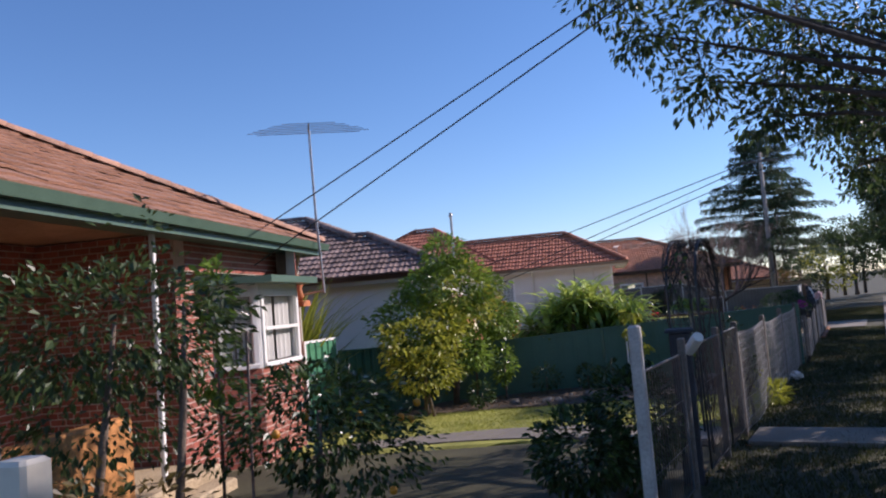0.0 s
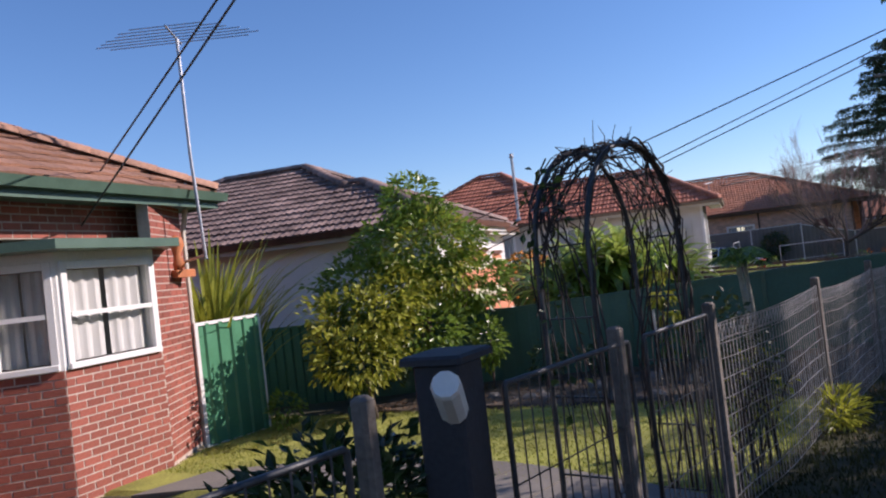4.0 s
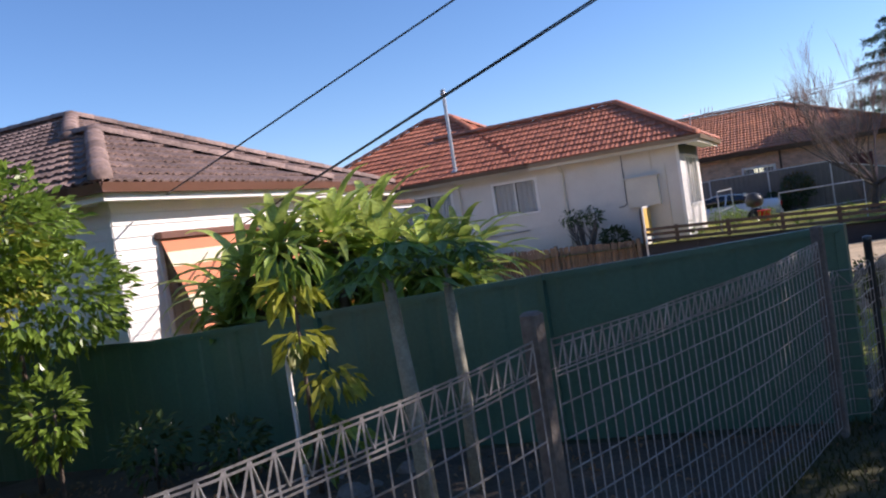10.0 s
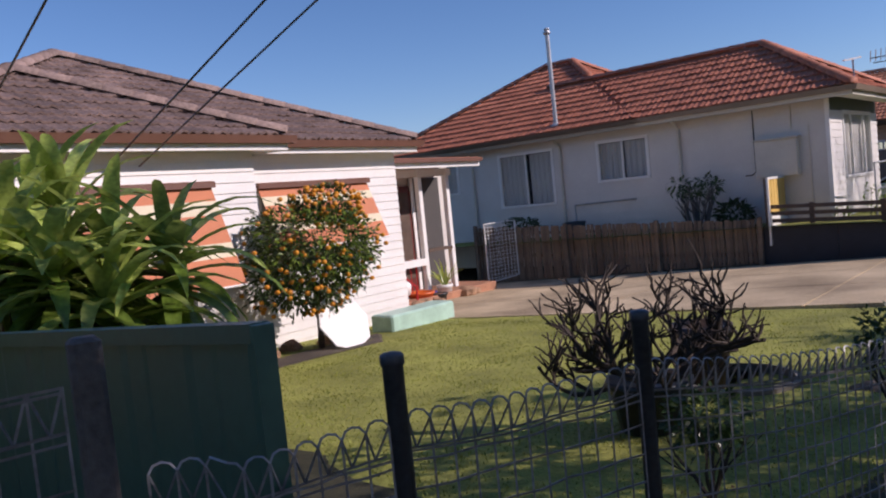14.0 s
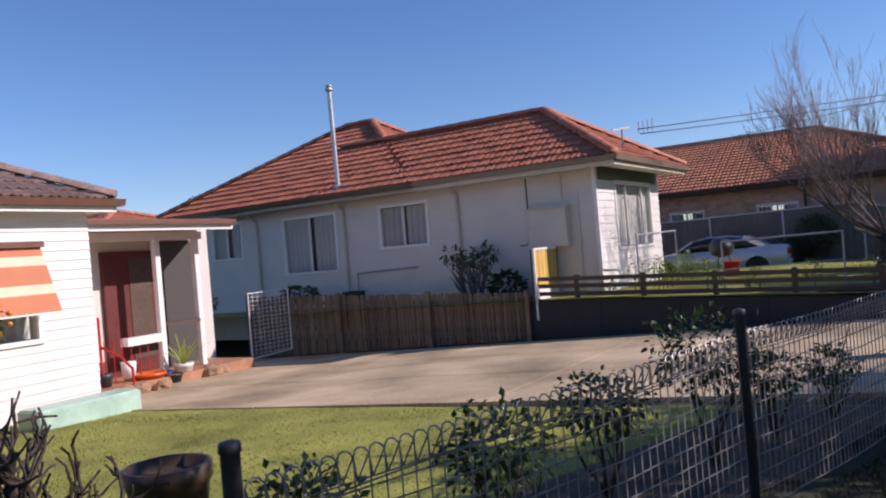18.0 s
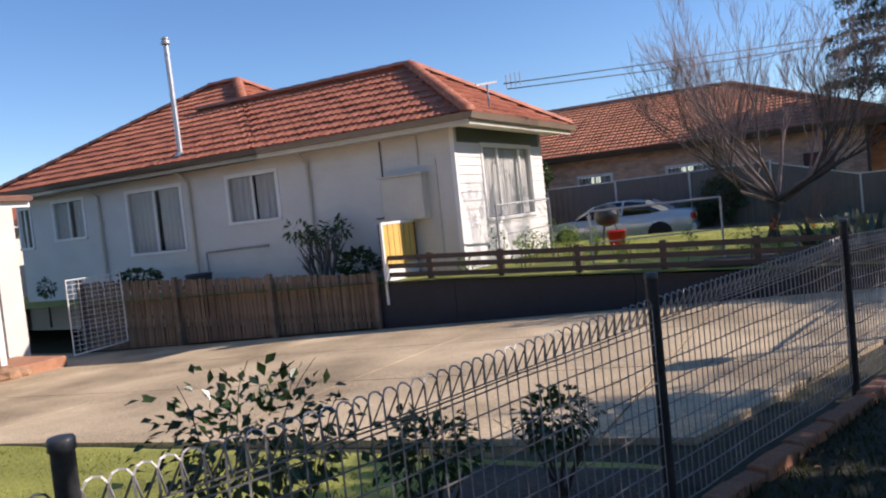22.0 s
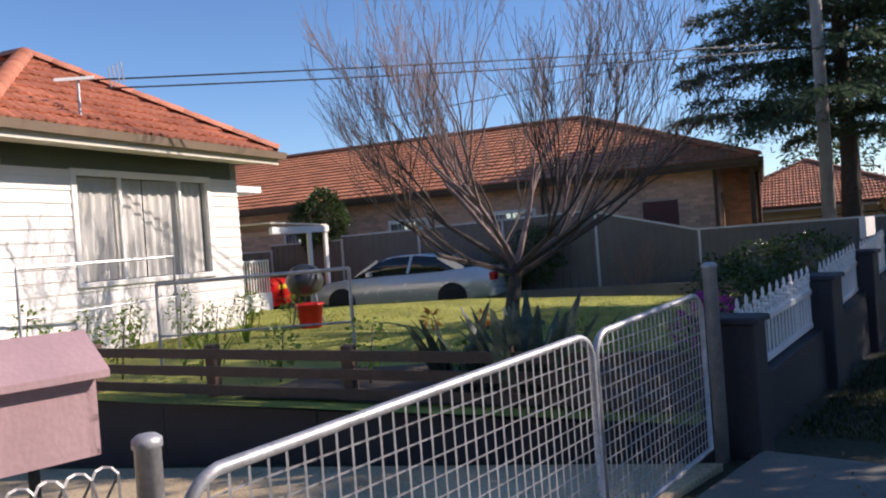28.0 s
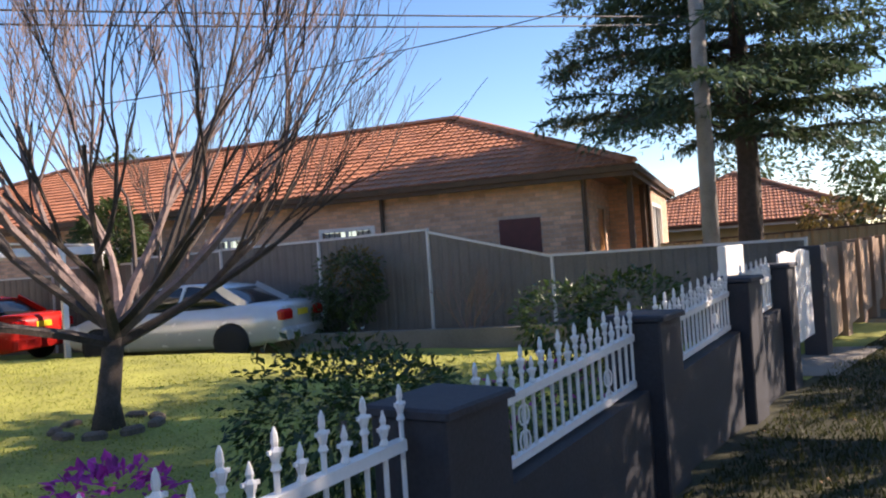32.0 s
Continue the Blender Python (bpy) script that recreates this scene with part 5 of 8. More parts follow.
# street wall with white picket panels
sx = lambda y: -2.3 - 0.10 * (y - 35.1)
sw = thing("street_wall", I4, "low charcoal rendered wall with square piers", "wall", kind="structure")
PIERS = [(35.3, 35.6, -0.05), (37.86, 38.36, 0.03), (40.34, 40.78, 0.14), (42.75, 43.25, 0.24), (44.55, 45.0, 0.28)]
for a, b, zt in PIERS:
    m = (a + b) / 2
    part("pier", Geo().cut_box(-0.19, a - m, -1.3, 0.19, b - m, zt, 0.012, pose(sx(m), m, 0, 0, 0, 5.7)), DARK_WALL, sw)
    part("pier_cap", Geo().cut_box(-0.22, a - m - 0.02, zt, 0.22, b - m + 0.02, zt + 0.04, 0.012, pose(sx(m), m, 0, 0, 0, 5.7)), DARK_WALL, sw)
for (a, b, za), (c, d, zc) in zip(PIERS, PIERS[1:]):
    part("plinth", Geo().beam((sx(b), b, -0.91 + za), (sx(c), c, -0.91 + zc), 0.2, 0.92), DARK_WALL, sw)
PICKET = Geo()
PICKET.lathe([(0.011, 0.0), (0.011, 0.40), (0.02, 0.41), (0.012, 0.43), (0.02, 0.455), (0.022, 0.47), (0.01, 0.485), (0.014, 0.50), (0.011, 0.53), (0.003, 0.55)], 6)
PICKET.box(-0.006, -0.032, 0.462, 0.006, 0.032, 0.476)
pk_long = PICKET.mesh("picket", WHITE_PAINT)
PICKET2 = Geo()
PICKET2.lathe([(0.011, 0.0), (0.011, 0.33), (0.02, 0.34), (0.012, 0.36), (0.02, 0.385), (0.022, 0.40), (0.01, 0.415), (0.014, 0.43), (0.003, 0.47)], 6)
PICKET2.box(-0.006, -0.032, 0.392, 0.006, 0.032, 0.406)
pk_short = PICKET2.mesh("picket", WHITE_PAINT)
for (a, b, za), (c, d, zc) in zip(PIERS, PIERS[1:]):
    pp = thing("picket_fence", I4, "white painted iron picket panel with cast finials", "fence panel", "picket panels on the street wall")
    y0, y1 = b + 0.03, c - 0.03
    zb, slope = za - 0.41, zc - za
    part("bottom_rail", Geo().beam((sx(y0), y0, zb), (sx(y1), y1, zb + slope), 0.04, 0.04), WHITE_PAINT, pp)
    part("top_rail", Geo().beam((sx(y0), y0, zb + 0.31), (sx(y1), y1, zb + 0.31 + slope), 0.05, 0.045), WHITE_PAINT, pp)
    n = int((y1 - y0) / 0.105)
    for i in range(n + 1):
        y = y0 + (y1 - y0) * i / n
        one = new("picket", pk_long if i % 2 == 0 else pk_short)
        one.parent = pp
        one.matrix_local = pose(sx(y), y, zb + slope * i / n, 0, 0, random.uniform(-10, 10))
    for f in (0.22, 0.78):
        y = y0 + (y1 - y0) * f
        g = Geo()
        for s in (-1, 1):
            for q in (0.09, 0.22):
                g.tube([(sx(y), y + s * (0.015 + 0.03 * math.sin(t)), zb + q + 0.05 * math.cos(t)) for t in [k * 0.7 for k in range(10)]], 0.006, 4)
        part("scroll", g, WHITE_PAINT, pp, "cast iron scroll")
white_gate = thing("picket_gate", I4, "white timber entrance gate in the street wall", "gate")
for k in range(12):
    y = 45.12 + 0.165 * k
    part("board", Geo().cut_box(-0.012, -0.07, -0.75, 0.012, 0.07, 0.42 + 0.02 * math.sin(k), 0.006, pose(sx(y), y, 0)), WHITE_PAINT, white_gate)
part("letter_panel", Geo().cut_box(-0.05, -0.3, 0.2, 0.05, 0.3, 0.56, 0.01, pose(sx(45) - 0.5, 44.9, 0)), WHITE_PAINT, white_gate)
fw = thing("street_wall", I4, "pale rendered street wall with dark posts", "wall", kind="structure")
for k in range(9):
    y = 47.35 + 2.2 * k
    part("pier", Geo().cut_box(-0.15, -0.15, -1.5, 0.15, 0.15, 0.46, 0.01, pose(sx(y), y, 0)), DARK_WALL if k == 0 else mat("pale_brown_render", (0.36, 0.24, 0.16), 0.85, var=0.3, scale=2), fw)
    part("panel", Geo().beam((sx(y + 0.16), y + 0.16, -0.3), (sx(y + 2.04), y + 2.04, -0.3), 0.12, 1.4), mat("pale_brown_render", (0.36, 0.24, 0.16), 0.85, var=0.3, scale=2), fw)

# charcoal boundary fence in front of the orange brick house
bf = thing("sheet_fence", I4, "charcoal steel boundary fence with white capping", "fence")
CAPW = mat("white_capping", (0.62, 0.62, 0.6), 0.45, var=0.1)
bo, bd = Vector((-7.97, 47.5)), gdir
tops = [(-4.2, 0.55, 0.55), (0.0, 0.53, 1.15), (2.4, 1.2, 1.15), (4.8, 1.15, 1.12), (7.2, 1.10, 1.08), (9.6, 0.98, 0.98), (12.0, 0.82, 0.82), (14.4, 0.72, 0.72), (16.8, 0.7, 0.7), (19.2, 0.7, 0.7), (22, 0.7, 0.7)]
for (s, t0, t1), (s2, _, _) in zip(tops, tops[1:]):
    a, b = bo + bd * s, bo + bd * s2
    sheet_fence(bf, a, b, t0, t1, GREY_SHEET, cap=CAPW, drop=2.2, rise=0.012)
    part("post", Geo().beam((*a, t0 + 0.03), (*a, -1.0), 0.05, 0.05, (1, 0, 0)), CAPW, bf)
fence_kerb = solid("garden_wall", Geo().beam((*(bo + bd * -3), -0.42), (*(bo + bd * 9 + Vector((0.3, -0.9))), -0.4), 0.2, 0.35), PATHC, pose(0.4, -0.6, -0.38), "low pale stone garden border", "border")

# ---- vegetation ----


def leaf_cloud(g, blobs, n, size, droop=0.3, rnd=None, aspect=0.5, shell=0.55):
    """Scatters folded leaves through ellipsoids: (centre, radii, weight)."""
    rnd = rnd or random
    tot = sum(b[2] for b in blobs)
    for c, r, w in blobs:
        for _ in range(int(n * w / tot)):
            v = Vector((rnd.gauss(0, 1), rnd.gauss(0, 1), rnd.gauss(0, 1))).normalized()
            k = rnd.uniform(shell, 1.0) ** 0.6 * (0.82 + 0.3 * noise.noise(v * 2.3 + Vector(c)))
            p = Vector(c) + Vector((v.x * r[0], v.y * r[1], v.z * r[2])) * k
            out = (v + Vector((rnd.uniform(-0.8, 0.8), rnd.uniform(-0.8, 0.8), rnd.uniform(-0.7, 0.5) - droop))).normalized()
            s = size * rnd.uniform(0.6, 1.3)
            side = out.cross(Vector((rnd.uniform(-1, 1), rnd.uniform(-1, 1), 1))).normalized() * s * aspect * 0.5
            up = side.cross(out).normalized() * s * 0.1
            k0 = len(g.v)
            g.v += [tuple(p), tuple(p + out * s * 0.5 + side + up), tuple(p + out * s), tuple(p + out * s * 0.5 - side + up)]
            g.f += [(k0, k0 + 1, k0 + 2), (k0, k0 + 2, k0 + 3)]


def branches(g, base, direction, length, radius, depth, spread=0.5, lift=0.15, rnd=None, kids=3, tips=None, shrink=0.72, n=5, bend=0.12, least=0.002):
    """A limb that forks again and again."""
    rnd = rnd or random
    d = Vector(direction).normalized()
    pts, rad = [Vector(base)], [radius]
    segs = 4 if depth > 1 else 3
    for k in range(segs):
        d = (d + Vector((rnd.uniform(-bend, bend), rnd.uniform(-bend, bend), rnd.uniform(-bend, bend) + lift * 0.3))).normalized()
        pts.append(pts[-1] + d * length / segs)
        rad.append(max(least, radius * (1 - 0.45 * (k + 1) / segs)))
    g.tube(pts, rad, n if depth > 1 else max(3, n - 2), caps=False)
    if depth <= 0:
        if tips is not None:
            tips.append((pts[-1], d))
        return
    for k in range(kids):
        i = rnd.randint(max(1, segs - 2), segs)
        a = Vector((rnd.uniform(-1, 1), rnd.uniform(-1, 1), rnd.uniform(-0.3, 0.8)))
        nd = (d + a * spread + Vector((0, 0, lift))).normalized()
        branches(g, pts[i], nd, length * shrink * rnd.uniform(0.75, 1.15), rad[i] * 0.72, depth - 1, spread, lift, rnd, kids, tips, shrink, n, bend, least)


LEAF_DARK = leafy("dark_glossy_leaf", (0.03, 0.06, 0.018), (0.065, 0.115, 0.03), 0.3)
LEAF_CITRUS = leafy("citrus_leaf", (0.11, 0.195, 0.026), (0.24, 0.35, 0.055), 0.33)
LEAF_YELLOW = leafy("yellow_green_leaf", (0.24, 0.29, 0.025), (0.44, 0.44, 0.06), 0.42)
LEAF_STREET = leafy("street_tree_leaf", (0.035, 0.06, 0.018), (0.075, 0.115, 0.035), 0.4)
LEAF_CONIFER = leafy("blue_green_needles", (0.04, 0.075, 0.042), (0.085, 0.135, 0.07), 0.55)
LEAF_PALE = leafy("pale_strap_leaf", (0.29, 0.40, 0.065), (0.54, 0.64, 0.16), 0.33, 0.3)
LEAF_RUST = leafy("rusty_leaf", (0.10, 0.075, 0.02), (0.17, 0.12, 0.035), 0.5)
ORANGE_FRUIT = mat("orange_fruit", (0.62, 0.25, 0.015), 0.4, var=0.1)


def plant(name, at, stems, blobs, n, size, leaf_m, label, category, bark=BARK, aspect=0.5, droop=0.3, fruit=0, fruit_m=None, second=None):
    """A shrub or tree: stems (lists of points and radii), crown of leaves, fruit."""
    t = thing(name, pose(*at), label, category)
    for pts, rad in stems:
        part("trunk", Geo().tube(pts, rad, 7), bark, t, smooth=True)
    g = Geo()
    leaf_cloud(g, blobs, n, size, droop, aspect=aspect)
    part("crown", g, leaf_m, t, kind="stuff")
    if second:
        g = Geo()
        leaf_cloud(g, second[1], second[2], second[3], droop, aspect=aspect)
        part("crown", g, second[0], t, kind="stuff")
    for _ in range(fruit):
        c, r, _w = random.choice(blobs)
        v = Vector((random.gauss(0, 1), random.gauss(0, 1), random.gauss(0, 1))).normalized()
        p = Vector(c) + Vector((v.x * r[0], v.y * r[1], v.z * r[2])) * random.uniform(0.85, 0.98)
        one = new("fruit", fruit_m)
        one.parent = t
        one.matrix_local = pose(p.x, p.y, p.z)
    return t


def gz(x, y, d=0.0):
    return (x, y, ground_z(x, y) + d)


# front garden of the brick house
plant("shrub", gz(-4.85, 3.55), [([(0, 0, 0), (0.1, 0.1, 1.0), (0.3, 0.1, 1.9)], [0.04, 0.03, 0.015]), ([(0.3, 0.5, 0), (0.35, 0.6, 1.2), (0.2, 0.8, 2.0)], [0.04, 0.03, 0.015]), ([(-0.4, -0.3, 0), (-0.5, -0.3, 1.8)], [0.04, 0.015])],
      [((0.0, 0.2, 1.85), (1.2, 1.3, 0.6), 3), ((-0.5, 0.5, 1.25), (1.0, 1.0, 0.55), 1.2), ((0.3, -0.5, 0.55), (0.8, 0.7, 0.4), 0.6), ((0.2, 0.4, 2.5), (0.35, 0.3, 0.35), 0.06)], 3700, 0.085, LEAF_STREET, "tall dark leafy camellia shrub in a front garden", "shrub",
      second=(LEAF_RUST, [((0.5, -0.1, 0.5), (0.8, 0.9, 0.5), 1)], 420, 0.09))
plant("orange_tree", gz(-4.3, 5.35), [([(0, 0, 0), (0.03, 0.02, 0.5), (0, 0.1, 1.0)], [0.04, 0.035, 0.02])],
      [((0, 0, 0.95), (0.95, 1.0, 0.55), 2), ((0.25, 0.3, 0.6), (0.8, 0.85, 0.45), 1), ((-0.4, 0.5, 1.15), (0.5, 0.5, 0.35), 0.6)], 2700, 0.085, LEAF_DARK, "low orange tree with dark leaves and a few fruit", "tree",
      fruit=9, fruit_m=Geo().lathe([(0.005, -0.035), (0.025, -0.026), (0.035, 0), (0.026, 0.025), (0.005, 0.034)], 10).mesh("fruit", ORANGE_FRUIT, True))
plant("lemon_sapling", gz(-5.4, 5.35), [([(0, 0, 0), (0.02, 0, 1.0), (0.0, 0.03, 2.2)], [0.018, 0.014, 0.006])],
      [((0, 0, 2.15), (0.2, 0.2, 0.4), 1), ((0.02, 0, 1.5), (0.28, 0.28, 0.4), 1)], 420, 0.11, LEAF_CITRUS, "thin lemon sapling with bright green leaves", "tree", second=(LEAF_DARK, [((0, 0, 0.8), (0.3, 0.3, 0.4), 1)], 220, 0.08))
solid("garden_stake", Geo().tube([(0, 0, 0), (0.02, 0.03, 1.75)], 0.012, 6), TWIG, pose(*gz(-4.6, 4.9)), "thin timber garden stake", "stake")
plant("shrub", gz(-1.95, 6.9), [([(0, 0, 0), (0.03, 0.02, 0.6)], [0.03, 0.015])],
      [((0, 0.0, 0.55), (0.5, 0.75, 0.6), 1), ((-0.3, -0.6, 0.4), (0.5, 0.6, 0.42), 0.7)], 4200, 0.08, LEAF_DARK, "dark leafy shrub beside the gate", "shrub")

# behind the brick house: canes and citrus
def strap_plant(name, at, n, length, width, leaf_m, label, category, lean=0.35, arch=0.5, height=0.0, spread=0.15):
    """Long tapering leaves that rise from one foot and arch over."""
    t = thing(name, pose(*at), label, category)
    for _ in range(n):
        a = random.uniform(0, 2 * math.pi)
        out = Vector((math.cos(a), math.sin(a), 0))
        sidev = Vector((-math.sin(a), math.cos(a), 0))
        L = length * random.uniform(0.6, 1.1)
        ln = lean * random.uniform(0.3, 1.4)
        ar = arch * random.uniform(0.5, 1.4)
        g = Geo()
        base = out * random.uniform(0, spread) + Vector((0, 0, height * random.random()))
        m = 6
        for k in range(m + 1):
            f = k / m
            c = base + out * (L * (ln * f + ar * f * f)) + Vector((0, 0, L * (f * (1.1 - ln * 0.5) - ar * 0.9 * f * f)))
            w = width * (1 - 0.9 * f ** 2) * (0.6 + 0.4 * min(1, f * 4))
            up = Vector((0, 0, 0.25 * w))
            g.v += [tuple(c + sidev * w / 2 + up), tuple(c - Vector((0, 0, 0.0))), tuple(c - sidev * w / 2 + up)]
        for k in range(m):
            q = 3 * k
            g.f += [(q, q + 1, q + 4, q + 3), (q + 1, q + 2, q + 5, q + 4)]
        part("leaf", g, leaf_m, t, smooth=True)
    return t


strap_plant("cane_clump", gz(-10.3, 12.0), 150, 2.75, 0.11, LEAF_YELLOW, "tall clump of yellow-green cane leaves", "plant", 0.13, 0.32, 0.9, 0.55)
plant("citrus_tree", gz(-7.9, 14.25), [([(0, 0, 0), (0.05, 0.05, 0.9), (0.1, 0, 1.9)], [0.07, 0.06, 0.03]), ([(0.05, 0.05, 0.8), (-0.4, -0.3, 1.7)], [0.04, 0.02]), ([(0.3, 0.4, 0), (0.35, 0.4, 1.3)], [0.03, 0.02])],
      [((0, 0.1, 2.45), (1.2, 1.25, 0.75), 2.4), ((-0.3, -0.7, 1.8), (1.2, 1.1, 0.75), 1.8), ((0.5, 0.6, 1.75), (0.8, 0.95, 0.6), 1.2), ((0.0, 0.0, 3.15), (0.6, 0.6, 0.5), 0.6), ((0.4, -0.6, 1.1), (0.9, 0.9, 0.5), 0.8)], 8200, 0.125, LEAF_CITRUS, "rounded lemon tree with glossy green leaves", "tree",
      second=(LEAF_YELLOW, [((0.5, -0.2, 2.2), (0.8, 1.1, 0.8), 1)], 700, 0.12))
plant("citrus_tree", gz(-7.7, 12.7), [([(0, 0, 0), (0.05, 0.05, 0.9)], [0.05, 0.03]), ([(0.3, -0.2, 0), (0.2, -0.3, 0.9)], [0.03, 0.02])],
      [((0, 0, 1.35), (0.95, 1.0, 0.65), 2), ((0.3, -0.4, 0.9), (0.8, 0.8, 0.5), 1), ((0.2, 0.6, 1.7), (0.6, 0.6, 0.4), 0.7)], 2600, 0.115, LEAF_YELLOW, "bushy citrus tree with yellow-green leaves", "tree",
      second=(LEAF_DARK, [((-0.1, 0.1, 0.8), (0.9, 0.9, 0.5), 1)], 1200, 0.10))
plant("lemon_sapling", gz(-6.9, 14.6), [([(0, 0, 0), (0.0, 0.03, 0.8)], [0.02, 0.012])], [((0, 0, 0.75), (0.3, 0.3, 0.45), 1)], 320, 0.12, LEAF_CITRUS, "small green shrub beside the lemon tree", "shrub")
for (x, y, s, mm) in ((-6.2, 15.1, 0.35, LEAF_DARK), (-5.4, 15.4, 0.3, LEAF_DARK), (-6.8, 13.3, 0.3, LEAF_DARK), (-8.6, 11.9, 0.3, LEAF_CITRUS)):
    plant("shrub", gz(x, y), [([(0, 0, 0), (0, 0.02, s)], [0.015, 0.01])], [((0, 0, s), (s, s, s * 0.9), 1)], 260, 0.09, mm, "low leafy garden plant in the soil bed", "shrub")

# papaya trees: bare stems with lobed leaves on long stalks
def papaya(at, h, crown, leaf_m, label, nleaf=14, stem=0.055, lean=(0.0, 0.0), size=0.3):
    t = thing("papaya_tree", pose(*at), label, "tree")
    top = Vector((lean[0], lean[1], h))
    part("trunk", Geo().tube([(0, 0, 0), top * 0.5 + Vector((0.02, 0, 0)), top], [stem, stem * 0.85, stem * 0.6], 8), mat("papaya_bark", (0.36, 0.34, 0.25), 0.8, var=0.3, scale=14, bump=0.4), t, smooth=True)
    for k in range(nleaf):
        a = k * 2.4 + random.uniform(-0.3, 0.3)
        el = random.uniform(-0.15, 0.9)
        d = Vector((math.cos(a) * math.cos(el), math.sin(a) * math.cos(el), math.sin(el)))
        tip = top + d * crown * random.uniform(0.6, 1.05)
        g = Geo().tube([top - Vector((0, 0, random.uniform(0, 0.15))), (top + tip) / 2 + Vector((0, 0, 0.06)), tip], [0.009, 0.007, 0.004], 4)
        stalk = part("stalk", g, LEAF_CITRUS, t)
        g = Geo()
        for j in range(7):
            b = -2.2 + 4.4 * j / 6
            s = size * (1.0 - 0.12 * abs(j - 3)) * random.uniform(0.85, 1.1)
            hd = Vector((d.x, d.y, 0)).normalized()
            sd2 = Vector((-hd.y, hd.x, 0))
            o = (hd * math.cos(b) + sd2 * math.sin(b) + Vector((0, 0, -0.45))).normalized()
            sv = o.cross(Vector((0, 0, 1))).normalized() * s * 0.2
            pts = [tip, tip + o * s * 0.45 + sv * 1.0 + Vector((0, 0, 0.02)), tip + o * s, tip + o * s * 0.45 - sv + Vector((0, 0, 0.02))]
            g.add(pts, [(0, 1, 2), (0, 2, 3)])
            q1 = tip + o * s * 0.55
            for sg in (-1, 1):
                w = (o + sv.normalized() * sg * 0.9).normalized() * s * 0.4
                g.add([q1, q1 + w * 0.5 + o * s * 0.1, q1 + w, q1 + w * 0.4 - o * s * 0.08], [(0, 1, 2, 3)])
        part("leaf_blade", g, leaf_m, stalk)
    return t


papaya(gz(-3.11, 15.25), 1.42, 0.3, LEAF_CITRUS, "papaya tree with a bare pale trunk", 13, lean=(-0.1, 0.02), size=0.22)
papaya(gz(-3.26, 15.8), 1.4, 0.27, LEAF_CITRUS, "slender papaya tree with lobed leaves", 12, 0.045, lean=(-0.05, 0.05), size=0.2)
yp = plant("ornamental_shrub", gz(-4.42, 15.45), [([(0, 0, 0), (0.03, 0, 1.4)], [0.02, 0.01])], [((0, 0, 1.45), (0.2, 0.2, 0.12), 1), ((0.03, 0, 1.1), (0.18, 0.18, 0.1), 1), ((0.12, 0.12, 0.78), (0.22, 0.22, 0.12), 1)], 150, 0.17, LEAF_YELLOW, "slender shrub with drooping yellow leaves tied to a stake", "shrub", droop=1.2, aspect=0.4,
           second=(LEAF_CITRUS, [((0, 0, 1.7), (0.25, 0.25, 0.15), 1), ((0.1, 0.1, 0.4), (0.2, 0.2, 0.2), 0.8)], 80, 0.17))
solid("garden_stake", Geo().tube([(0, 0, 0), (0, 0, 1.0)], 0.018, 6), WHITE_PAINT, pose(*gz(-4.52, 15.4)), "white plastic garden stake", "stake")
st = thing("tree_stump", pose(*gz(-2.8, 14.65)), "sawn grey tree stump in the soil", "stump")
part("trunk", Geo().lathe([(0.25, -0.1), (0.21, 0.05), (0.19, 0.16), (0.18, 0.175)], 14), BARK, st, smooth=True)
part("cut_face", Geo().lathe([(0.178, 0.174), (0.17, 0.18)], 14), PATHC, st)

